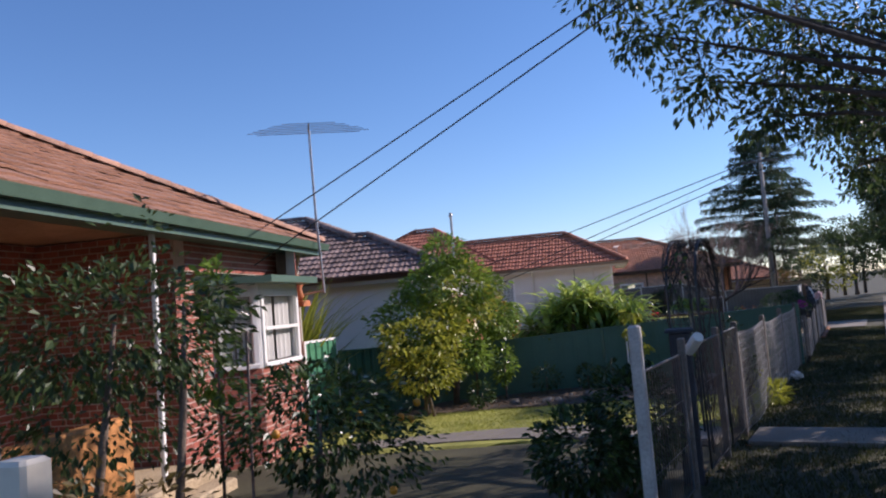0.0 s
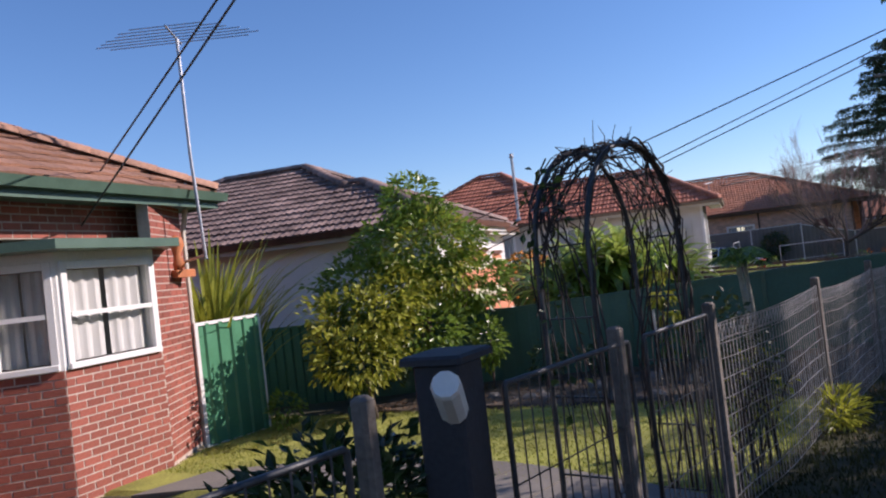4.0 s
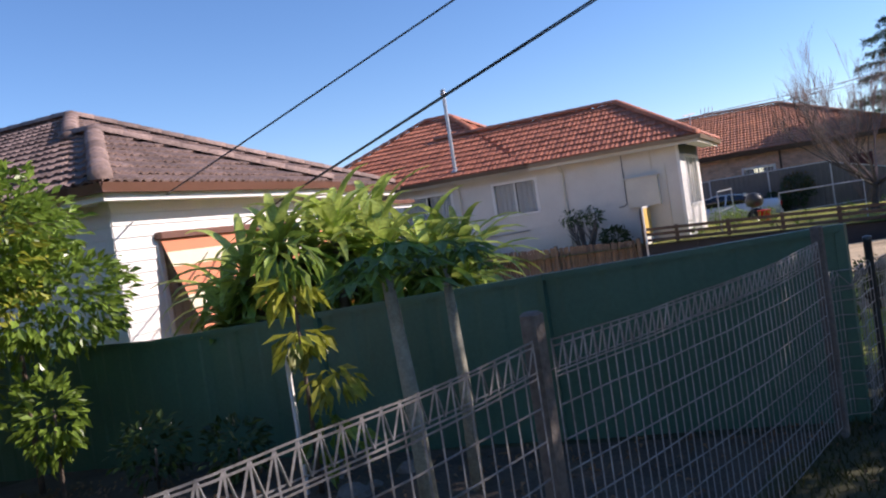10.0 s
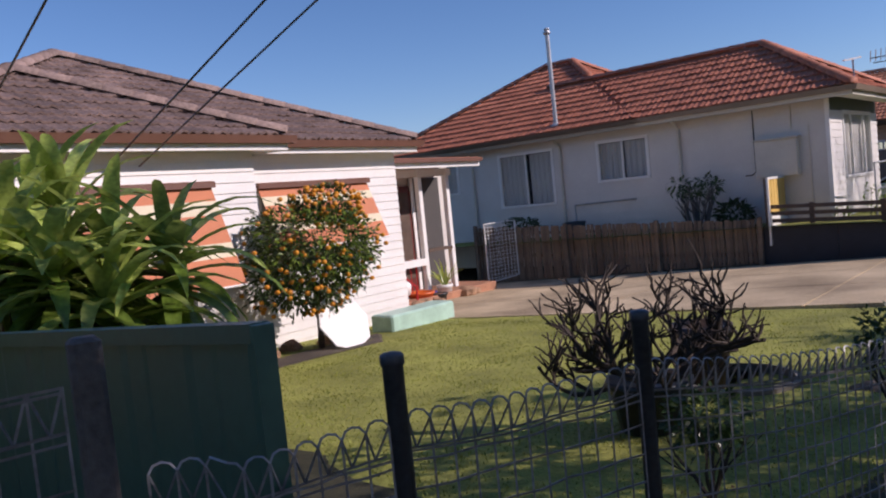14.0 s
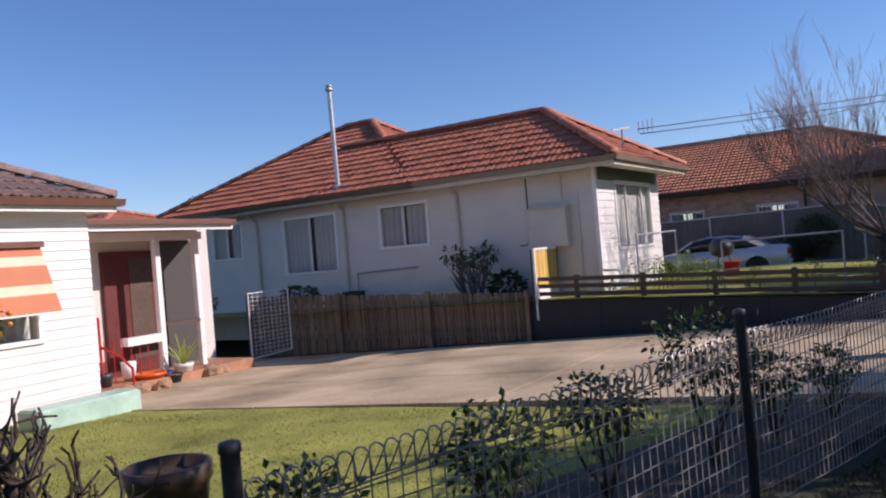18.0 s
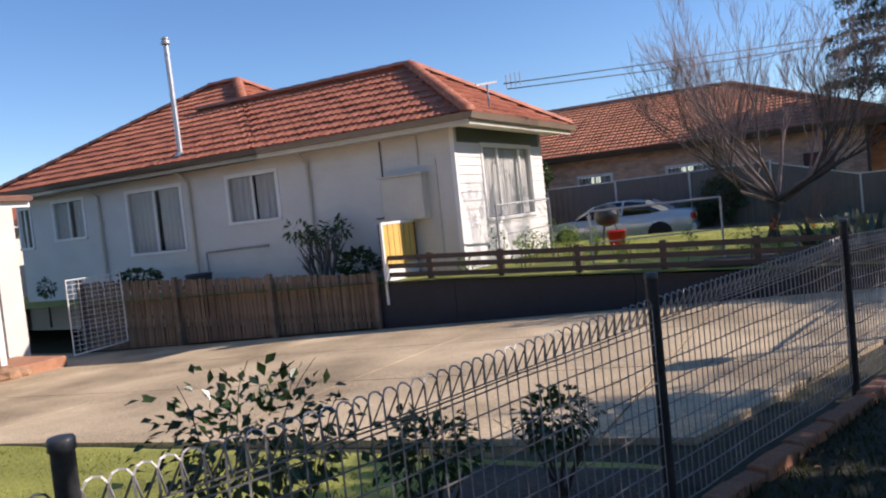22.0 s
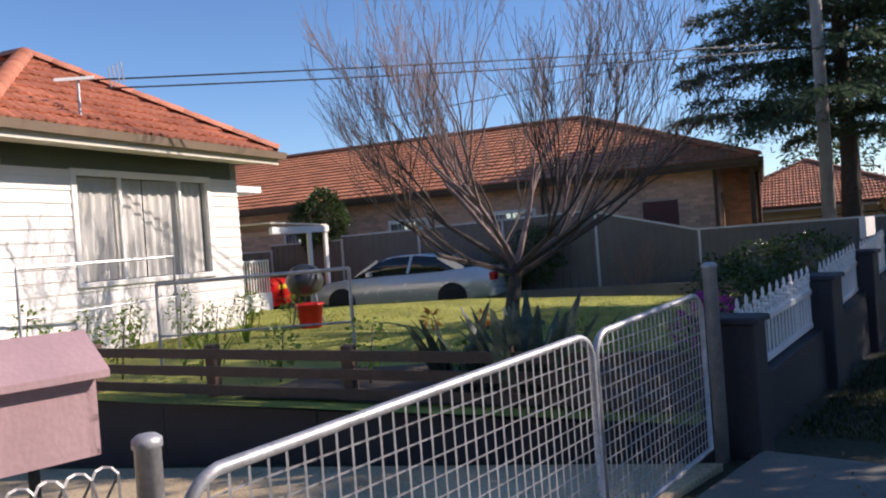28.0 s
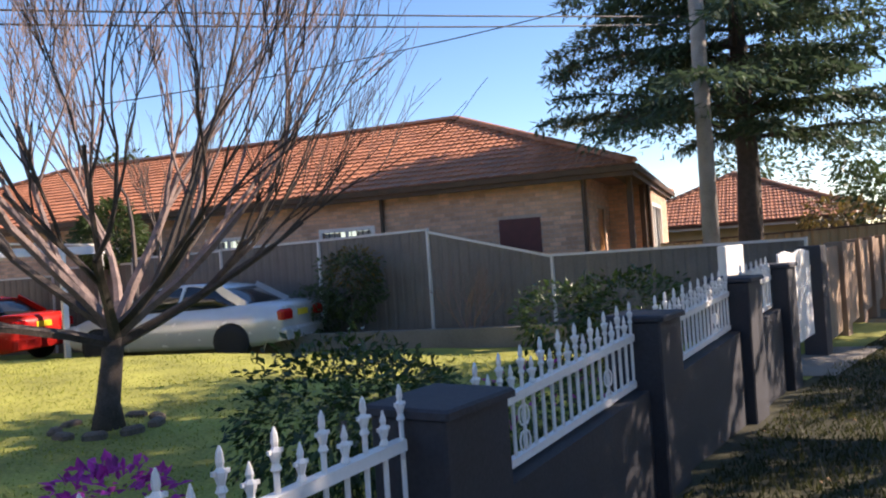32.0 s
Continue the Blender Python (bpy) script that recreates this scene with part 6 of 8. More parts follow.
# dragon-fruit clump behind the green fence
df = thing("dragon_plant", pose(*gz(-5.9, 17.1)), "large clump of arching strap leaves on stout stems", "plant")
rd = random.Random(77)
for hk in range(14):
    u, v = -1.0 + 2.0 * (hk % 7) / 6, (-0.4, 0.45)[hk // 7]
    hx, hy, hz = 0.85 * u - 0.55 * v + rd.uniform(-0.12, 0.12), 0.75 * u + 0.55 * v + rd.uniform(-0.12, 0.12), 1.82 - 0.5 * u * u + rd.uniform(-0.2, 0.12)
    part("trunk", Geo().tube([(hx * 0.45, hy * 0.45, 0), (hx * 0.8, hy * 0.8, hz * 0.55), (hx, hy, hz)], [0.06, 0.05, 0.04], 6), BARK, df, smooth=True)
    inner = Geo()
    for k in range(46):
        # leaves leave the head on all sides: the young ones upright, the old ones hanging
        a2 = k * 2.39996 + rd.uniform(-0.25, 0.25)
        el = radians(70 - 105 * (k / 45) ** 0.8 + rd.uniform(-9, 9))
        out = Vector((math.cos(a2), math.sin(a2), 0))
        sidev = Vector((-math.sin(a2), math.cos(a2), 0))
        L, w0 = rd.uniform(0.6, 1.0), rd.uniform(0.085, 0.13)
        # the side towards the fence has no room to spread
        gap = 0.87 - 0.342 * hx + 0.94 * hy
        L = min(L, max(0.3, 1.1 * gap / max(0.05, 0.342 * out.x - 0.94 * out.y)))
        c, e = Vector((hx, hy, hz + 0.08 - 0.3 * k / 45)), el
        bendv = rd.uniform(1.1, 2.0)
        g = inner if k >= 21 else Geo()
        k0 = len(g.v)
        for j in range(8):
            f = j / 7
            w = w0 * (0.55 + 0.45 * min(1.0, f * 5)) * (1 - f ** 4) + 0.006
            g.v += [tuple(c + sidev * w / 2 + Vector((0, 0, 0.2 * w))), tuple(c), tuple(c - sidev * w / 2 + Vector((0, 0, 0.2 * w)))]
            c = c + (out * math.cos(e) + Vector((0, 0, math.sin(e)))) * L / 7
            e -= bendv / 7 * (0.4 + 1.2 * f)
        for j in range(7):
            q = k0 + 3 * j
            g.f += [(q, q + 1, q + 4, q + 3), (q + 1, q + 2, q + 5, q + 4)]
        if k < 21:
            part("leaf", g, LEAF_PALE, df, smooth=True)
    # Lower leaves take a darker leaf colour to stand for shade under the heads.
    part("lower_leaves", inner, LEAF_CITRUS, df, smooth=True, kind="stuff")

# mandarin tree and things by the weatherboard wall
plant("mandarin_tree", gz(-10.4, 21.05), [([(0, 0, 0), (0.02, 0, 0.5), (0.1, 0.1, 1.2)], [0.05, 0.04, 0.02]), ([(0.02, 0, 0.45), (-0.2, -0.25, 1.1)], [0.03, 0.015])],
      [((0, 0, 1.5), (1.0, 1.15, 0.85), 2), ((0.1, -0.2, 1.1), (0.9, 1.0, 0.6), 1), ((0, 0.3, 2.1), (0.5, 0.6, 0.35), 0.3)], 6200, 0.085, LEAF_STREET, "round mandarin tree full of small orange fruit", "tree",
      fruit=300, fruit_m=Geo().lathe([(0.004, -0.034), (0.027, -0.026), (0.04, 0), (0.027, 0.026), (0.004, 0.03)], 7).mesh("fruit", ORANGE_FRUIT, True), second=(LEAF_CITRUS, [((0.2, 0, 1.5), (0.95, 1.1, 0.8), 1)], 1700, 0.08))
solid("table_top", Geo().lathe([(0.44, -0.02), (0.47, -0.012), (0.47, 0.012), (0.44, 0.02)], 8), WHITE_PAINT, pose(*gz(-10.2, 21.35, 0.37), 0, 62, 20), "white eight-sided table top leaning on its edge", "table top")
solid("storage_box", Geo().cut_box(-0.25, -0.8, 0, 0.25, 0.8, 0.3, 0.03), mat("mint_plastic", (0.42, 0.62, 0.5), 0.4), pose(*gz(-11.35, 23.1), 0, 0, 20), "long mint green planter trough", "planter")
ROCK = mat("orange_rock", (0.40, 0.24, 0.14), 0.9, var=0.4, scale=5, fine=30, bump=0.8)


def rock(at, r, label="rough orange-brown garden rock", material=ROCK):
    g = Geo()
    n, m = 9, 6
    for j in range(m + 1):
        for i in range(n):
            a, b = 2 * math.pi * i / n, math.pi * j / m
            v = Vector((math.cos(a) * math.sin(b), math.sin(a) * math.sin(b), math.cos(b)))
            k = r * (1 + 0.35 * noise.noise(v * 1.7 + Vector(at)))
            g.v.append((v.x * k * 1.2, v.y * k, v.z * k * 0.75 + r * 0.3))
    for j in range(m):
        for i in range(n):
            a, b = j * n + i, j * n + (i + 1) % n
            g.f.append((a, a + n, b + n, b))
    return solid("garden_rock", g, material, pose(*at, 0, 0, random.uniform(0, 360)), label, "rock", "rocks round the porch bed")


M2 = pose(C2[0], C2[1], 0, 0, 0, A2)


def at2(x, y, d=0.0):
    p = M2 @ Vector((x, y, 0))
    return (p.x, p.y, ground_z(p.x, p.y) + d)


for x, y, r in ((-1.1, 8.7, 0.17), (-1.0, 9.0, 0.2), (-1.2, 9.5, 0.2), (-1.1, 9.85, 0.16), (-1.45, 10.2, 0.15), (-1.75, 11.75, 0.24), (-1.85, 12.05, 0.2), (-1.0, 8.35, 0.13), (0.5, 3.0, 0.16), (0.55, 3.5, 0.13), (0.45, 4.0, 0.15), (0.6, 1.8, 0.1), (0.55, 2.6, 0.12), (0.1, 4.7, 0.16), (0.35, 5.2, 0.14), (0.5, 5.6, 0.1), (0.4, 1.3, 0.11), (0.45, 2.2, 0.12)):
    rock(at2(x, y), r)


def pot(at, r, h, material, label, plantlabel=None):
    t = thing("plant_pot", pose(*at), label, "pot")
    part("body", Geo().lathe([(r * 0.7, 0), (r * 0.92, h * 0.8), (r, h * 0.82), (r, h), (r * 0.88, h), (r * 0.85, h * 0.86), (0.01, h * 0.85)], 16), material, t, smooth=True)
    return t


TERRA = mat("terracotta_pot", (0.5, 0.2, 0.09), 0.75, var=0.2)
pot(at2(-2.03, 11.25), 0.2, 0.36, WHITE_PAINT, "white glazed plant pot by the porch post")
p = at2(-2.03, 11.25, 0.3)
strap_plant("aloe", p, 26, 0.75, 0.05, LEAF_PALE, "spiky pale aloe in a white pot", "plant", 0.5, 0.25, 0.05, 0.06)
pot(at2(-2.1, 10.45), 0.32, 0.28, mat("orange_plastic", (0.7, 0.13, 0.02), 0.4), "wide orange plastic tub")
pot(at2(-2.2, 10.95), 0.14, 0.24, mat("blue_glaze", (0.02, 0.03, 0.35), 0.3), "small blue glazed pot")
pot(at2(-1.85, 10.8), 0.2, 0.2, DARK_STEEL, "small black plastic plant pot")
pot(at2(-2.2, 9.5), 0.16, 0.4, DARK_STEEL, "dark tall pot beside the steps")
solid("white_bucket", Geo().lathe([(0.12, 0), (0.15, 0.3), (0.13, 0.3)], 12), WHITE_PAINT, pose(*at2(-2.25, 10.1, 0.25)), "white bucket on the porch edge", "bucket", smooth=True)
solid("board", Geo().cut_box(-0.02, -0.3, 0, 0.02, 0.3, 0.5, 0.01), mat("pale_green_board", (0.5, 0.58, 0.46), 0.6), pose(*at2(-1.5, 8.6, 0.0), 0, -25, 20), "pale green board leaning by the steps", "board")

# pruned bare shrub, potted, and the roses behind the wire
SHRUB_BARK = mat("dark_knotty_bark", (0.07, 0.052, 0.04), 0.9, var=0.35, scale=12, fine=60, bump=0.7)
rs = random.Random(5)
fr = thing("bare_shrub", pose(*gz(-3.42, 20.65)), "bare pruned knotty shrub with dark stubby branches in a pot", "shrub")
part("pot", Geo().lathe([(0.2, 0), (0.26, 0.3), (0.28, 0.3), (0.28, 0.34), (0.25, 0.34), (0.02, 0.3)], 14), DARK_STEEL, fr, "black plastic pot", smooth=True)


def knotty(g, base, d, length, radius, depth):
    """A crooked branch with swollen knots that ends in short upturned spurs."""
    pts, rad = [Vector(base)], [radius]
    d = Vector(d).normalized()
    for k in range(4):
        d = (d + Vector((rs.uniform(-0.42, 0.42), rs.uniform(-0.42, 0.42), rs.uniform(-0.25, 0.4)))).normalized()
        pts.append(pts[-1] + d * length / 4)
        rad.append(radius * (1 - 0.09 * (k + 1)) * (1.25 if k % 2 else 0.95))
    g.tube(pts, rad, 5, caps=True)
    if depth:
        for k in range(3 if depth > 1 else 4):
            i = rs.randint(1, 4)
            nd = (d * 0.55 + Vector((rs.uniform(-1, 1), rs.uniform(-1, 1), rs.uniform(-0.2, 1.0)))).normalized()
            knotty(g, pts[i], nd, length * rs.uniform(0.5, 0.85), radius * 0.66, depth - 1)


for k in range(10):
    g = Geo()
    a = k * 2 * math.pi / 10 + 0.2
    knotty(g, (0, 0, 0.28), (math.cos(a), math.sin(a), 0.1 + 0.25 * (k % 3)), 0.5, 0.024, 3)
    part("branch", g, SHRUB_BARK, fr, kind="stuff")
ring = solid("edging_ring", Geo().lathe([(0.46, 0), (0.46, 0.06), (0.41, 0.07), (0.41, 0.0)], 22), PATHC, pose(*gz(-3.8, 21.95)), "scalloped concrete ring round a bare garden bed", "edging")
pot(gz(-3.95, 21.75), 0.24, 0.5, mat("brown_glaze", (0.09, 0.055, 0.035), 0.5, var=0.2), "large brown glazed garden pot on the lawn")
for x, y, s in ((-2.35, 24.55, 0.55), (-2.5, 23.7, 0.4), (-2.3, 22.7, 0.4), (-2.4, 25.4, 0.35), (-2.35, 26.2, 0.3), (-2.5, 21.8, 0.35), (-2.3, 19.9, 0.3)):
    t = thing("rose_bush", pose(*gz(x, y)), "thorny rose bush with sparse dark leaves", "shrub", "roses along the wire fence")
    for k in range(5):
        g = Geo()
        a = k * 1.26
        branches(g, (0, 0, 0), (math.cos(a) * 0.4, math.sin(a) * 0.4, 1), s * 0.9, 0.012, 2, 0.5, 0.1, rs, 2, None, 0.7, 4, 0.2)
        part("cane", g, SHRUB_BARK, t)
    g = Geo()
    leaf_cloud(g, [((0, 0, s * 1.35), (s * 0.75, s * 0.85, s * 0.6), 1)], int(520 * s / 0.4), 0.05, 0.3, aspect=0.65, shell=0.2)
    part("crown", g, LEAF_DARK, t, kind="stuff")
tr = thing("garden_stake", pose(*gz(-5.3, 18.55)), "rusty steel stakes with a sagging string", "stake")
part("stake", Geo().tube([(0, 0, 0), (-0.05, 0, 1.05)], 0.014, 6), TWIG, tr)
part("string", Geo().tube([(-0.02, 0, 0.3), (-1.2, -0.4, 0.32), (-2.4, -0.7, 0.28)], 0.008, 4), TWIG, tr)

# vine arch over the garden gate
arch = thing("vine_arch", pose(-1.77, 8.91, street(8.91)), "dark metal garden arch wrapped in bare vine stems", "arch")
VINE = mat("dark_vine_stem", (0.05, 0.04, 0.035), 0.85, var=0.3, scale=15, bump=0.4)


def hoop(f, x, r=0.56, h=1.64):
    """Point on a hoop: f from 0 to 1 along it."""
    if f < 0.25:
        return Vector((x, -r, h * f / 0.25))
    if f > 0.75:
        return Vector((x, r, h * (1 - f) / 0.25))
    a = math.pi * (1 - (f - 0.25) / 0.5)
    return Vector((x, r * math.cos(a), h + r * math.sin(a)))


for x in (-0.15, 0.15):
    part("hoop", Geo().tube([hoop(k / 32, x) for k in range(33)], 0.015, 6), DARK_STEEL, arch, smooth=True)
for k in range(17):
    f = 0.02 + 0.96 * k / 16
    part("crossbar", Geo().tube([hoop(f, -0.15), hoop(f, 0.15)], 0.006, 4), DARK_STEEL, arch)
ra = random.Random(9)
for k in range(105):
    f = ra.uniform(0.2, 0.84)
    x = ra.uniform(-0.16, 0.16)
    pts = []
    dx, df2 = ra.uniform(-0.07, 0.07), ra.choice((-1, 1)) * ra.uniform(0.015, 0.05)
    for j in range(6):
        p = hoop(min(0.97, max(0.03, f)), max(-0.18, min(0.18, x)))
        pts.append(p + Vector((ra.uniform(-0.02, 0.02), ra.uniform(-0.025, 0.025), ra.uniform(-0.025, 0.035))))
        f += df2
        x += dx
    part("vine_stem", Geo().tube(pts, [0.0042 * ra.uniform(0.6, 1.3)] * 6, 4), VINE, arch)
for k in range(5):
    # stout old stems that climb the side towards the house fence
    x = ra.uniform(-0.15, 0.15)
    part("vine_stem", Geo().tube([hoop(1 - 0.02 - j * 0.048, x + 0.05 * math.sin(j * 1.3 + k)) + Vector((0, ra.uniform(-0.02, 0.05), 0)) for j in range(8)], [0.009 - 0.0007 * j for j in range(8)], 5), VINE, arch, smooth=True)
for k in range(46):
    f = ra.uniform(0.22, 0.78)
    p = hoop(f, ra.uniform(-0.16, 0.16))
    o = (p - Vector((0, 0, 1.6))).normalized()
    part("vine_stem", Geo().tube([p, p + o * 0.05 + Vector((ra.uniform(-0.03, 0.03), ra.uniform(-0.05, 0.05), 0)), p + o * ra.uniform(0.06, 0.18) + Vector((0, ra.uniform(-0.1, 0.1), ra.uniform(-0.08, 0.06)))], [0.003, 0.0025, 0.0015], 4), VINE, arch)
g = Geo()
leaf_cloud(g, [((0, -0.72, 1.85), (0.12, 0.2, 0.3), 1), ((0, -0.62, 1.2), (0.12, 0.12, 0.5), 0.7)], 80, 0.06, 0.4, aspect=0.6)
part("crown", g, LEAF_DARK, arch, kind="stuff")
vs = thing("climbing_rose", pose(-1.62, 10.35, street(10.4)), "thorny half-bare climbing shrub on the wire fence", "shrub")
for k in range(16):
    g = Geo()
    branches(g, (random.uniform(-0.1, 0.1), random.uniform(-0.6, 0.4), 0), (random.uniform(-0.2, 0.2), random.uniform(-0.5, 0.5), 1), 0.5, 0.012, 2, 0.5, 0.1, rs, 3, None, 0.7, 4, 0.2)
    part("cane", g, VINE, vs, kind="stuff")
g = Geo()
leaf_cloud(g, [((0, 0.1, 0.75), (0.22, 0.5, 0.5), 1), ((0, -0.3, 1.05), (0.15, 0.4, 0.3), 0.5)], 560, 0.055, 0.3, aspect=0.6, shell=0.2)
part("crown", g, LEAF_STREET, vs, kind="stuff")
g = Geo()
leaf_cloud(g, [((0, 0.25, 0.55), (0.22, 0.45, 0.4), 1)], 240, 0.05, 0.3, aspect=0.6, shell=0.2)
part("crown", g, LEAF_YELLOW, vs, kind="stuff")
g = Geo()
weeds = thing("weed_tuft", pose(-1.42, 11.9, street(11.9)), "pale green weed tuft at the foot of a fence post", "weed")
leaf_cloud(g, [((0, 0, 0.12), (0.22, 0.4, 0.2), 1)], 300, 0.12, -0.3, aspect=0.2, shell=0.1)
part("crown", g, LEAF_YELLOW, weeds, kind="stuff")
g = Geo()
for j in range(7):
    for i in range(9):
        a, b = 2 * math.pi * i / 9, math.pi * j / 6
        v = Vector((math.cos(a) * math.sin(b), math.sin(a) * math.sin(b), math.cos(b)))
        k = 0.1 * (1 + 0.9 * noise.noise(v * 3.1))
        g.v.append((v.x * k, v.y * k * 1.5, v.z * k * 0.7 + 0.05))
for j in range(6):
    for i in range(9):
        a, b = j * 9 + i, j * 9 + (i + 1) % 9
        g.f.append((a, a + 9, b + 9, b))
solid("crumpled_paper", g, WHITE_PAINT, pose(-1.42, 14.9, street(14.9)), "crumpled white paper litter at the fence foot", "litter")

# ---- front yard of the cream house ----
def y3(x, y, d=0.0):
    return (x, y, yard3_z(x, y) + d)


rt = random.Random(21)
bt = thing("bare_tree", pose(*y3(-6.7, 38.6)), "leafless spreading tree with fine upright twigs", "tree")
g = Geo()
g.tube([(0, 0, -0.05), (0.02, 0.0, 0.2), (0.07, 0.03, 0.55), (0.12, 0.05, 0.85)], [0.15, 0.1, 0.09, 0.085], 10)
part("trunk", g, DARK_BARK, bt, smooth=True)
for k in range(11):
    a = k * 2 * math.pi / 11 + rt.uniform(-0.2, 0.2)
    tilt = (2.9, 1.1, 1.9, 0.6)[k % 4]
    g = Geo()
    branches(g, (0.12, 0.05, 0.8 - 0.06 * (k % 3)), (math.cos(a) * tilt, math.sin(a) * tilt, 1.0), 1.5, 0.05, 5, 0.44, 0.12, rt, 3, None, 0.78, 5, 0.12, 0.0031)
    part("limb", g, TWIG if k % 2 else DARK_BARK, bt)
for k in range(9):
    a = k * 2 * math.pi / 9
    part("edging_stone", Geo().cut_box(-0.09, -0.05, -0.03, 0.09, 0.05, 0.05, 0.02, pose(0.4 * math.cos(a), 0.4 * math.sin(a), 0, 0, 0, math.degrees(a) + 90)), BARK, bt)

SILVER = mat("silver_car_paint", (0.62, 0.63, 0.63), 0.25, 0.35, var=0.05, bump=0.02)
RED_CAR = mat("red_car_paint", (0.45, 0.02, 0.015), 0.25, 0.1, var=0.05, bump=0.02)
CAR_GLASS = mat("car_glass", (0.012, 0.014, 0.017), 0.08, var=0.05, bump=0.0, spec=0.8)
RUBBER = mat("tyre_rubber", (0.02, 0.02, 0.02), 0.85, var=0.2)
TAIL_RED = mat("tail_lamp_red", (0.5, 0.01, 0.012), 0.2, var=0.05, bump=0.0)
PLATE_Y = mat("yellow_plate", (0.75, 0.55, 0.03), 0.4, var=0.05)


def loft(g, rings):
    n = len(rings[0])
    k = len(g.v)
    for r in rings:
        g.v += [tuple(p) for p in r]
    for i in range(len(rings) - 1):
        for j in range(n):
            a, b = k + i * n + j, k + i * n + (j + 1) % n
            g.f.append((a, b, b + n, a + n))
    g.f.append(tuple(range(k + n - 1, k - 1, -1)))
    e = k + (len(rings) - 1) * n
    g.f.append(tuple(range(e, e + n)))


def sedan(m, paint, label):
    """A four-door saloon, tail at the origin, nose towards +x."""
    c = thing("car", m, label, "car")
    g = Geo()
    st = [(0.0, 0.72, 0.42, 0.92), (0.08, 0.84, 0.30, 1.0), (0.6, 0.90, 0.22, 1.03), (1.2, 0.92, 0.20, 1.0), (2.4, 0.92, 0.20, 0.97), (3.4, 0.91, 0.20, 0.95), (4.2, 0.88, 0.22, 0.86), (4.6, 0.80, 0.28, 0.74), (4.78, 0.62, 0.36, 0.62)]
    rings = []
    for x, hw, lo, hi in st:
        mid = lo + (hi - lo) * 0.55
        rings.append([(x, -hw * 0.9, lo), (x, -hw, lo + 0.1), (x, -hw, mid), (x, -hw * 0.96, hi - 0.05), (x, -hw * 0.85, hi), (x, hw * 0.85, hi), (x, hw * 0.96, hi - 0.05), (x, hw, mid), (x, hw, lo + 0.1), (x, hw * 0.9, lo)])
    loft(g, rings)
    part("body", g, paint, c, smooth=True)
    g = Geo()
    cab = [(0.75, 0.72, 1.0, 1.02), (1.35, 0.68, 1.0, 1.36), (1.9, 0.66, 0.98, 1.44), (2.5, 0.66, 0.97, 1.43), (2.95, 0.67, 0.96, 1.32), (3.55, 0.72, 0.94, 0.96)]
    loft(g, [[(x, -0.84, lo - 0.02), (x, -hw, hi - 0.03), (x, -hw * 0.85, hi), (x, hw * 0.85, hi), (x, hw, hi - 0.03), (x, 0.84, lo - 0.02)] for x, hw, lo, hi in cab])
    part("cabin_glass", g, CAR_GLASS, c, "dark tinted cabin glass", smooth=True)
    g = Geo()
    loft(g, [[(x, -hw * 0.98, hi - 0.025), (x, -hw * 0.84, hi + 0.012), (x, hw * 0.84, hi + 0.012), (x, hw * 0.98, hi - 0.025)] for x, hw, lo, hi in ((1.3, 0.68, 0, 1.35), (1.9, 0.66, 0, 1.44), (2.5, 0.66, 0, 1.43), (2.9, 0.67, 0, 1.34))])
    part("roof_panel", g, paint, c, smooth=True)
    for s in (-1, 1):
        part("pillar", Geo().beam((0.72, s * 0.78, 1.0), (1.34, s * 0.675, 1.36), 0.16, 0.03, (0, s, 0)), paint, c)
        part("pillar", Geo().beam((2.1, s * 0.83, 0.98), (2.02, s * 0.672, 1.42), 0.06, 0.03, (0, s, 0)), paint, c)
        part("pillar", Geo().beam((3.5, s * 0.79, 0.96), (2.92, s * 0.675, 1.34), 0.06, 0.03, (0, s, 0)), paint, c)
        part("tail_lamp", Geo().cut_box(-0.03, -0.2, -0.1, 0.18, 0.2, 0.1, 0.04, pose(-0.01, s * 0.62, 0.80)), TAIL_RED, c, "red tail lamp")
        part("mirror", Geo().cut_box(-0.06, -0.1, -0.06, 0.06, 0.1, 0.06, 0.03, pose(3.05, s * 0.96, 1.02)), paint, c)
        part("headlamp", Geo().cut_box(-0.15, -0.16, -0.07, 0.1, 0.16, 0.07, 0.03, pose(4.58, s * 0.62, 0.68)), GALV, c)
        for x in (0.98, 3.85):
            w = part("wheel", Geo().lathe([(0.2, -0.1), (0.31, -0.1), (0.325, -0.07), (0.325, 0.07), (0.31, 0.1), (0.2, 0.1)], 20), RUBBER, c, "black tyre", smooth=True)
            w.matrix_local = pose(x, s * 0.86, 0.325, 90)
            part("arch", Geo().lathe([(0.36, -0.07), (0.37, 0.07)], 18), RUBBER, c).matrix_local = pose(x, s * 0.86, 0.34, 90)
            part("rim", Geo().lathe([(0.05, -0.09), (0.2, -0.085), (0.21, 0.0), (0.2, 0.085), (0.05, 0.09)], 14), GALV, w)
    part("number_plate", Geo().cut_box(-0.012, -0.2, -0.06, 0.0, 0.2, 0.06, 0.01, pose(0.0, 0, 0.80)), PLATE_Y, c, "yellow rear number plate")
    part("bumper", Geo().cut_box(-0.05, -0.8, 0.32, 0.2, 0.8, 0.55, 0.05), paint, c)
    return c


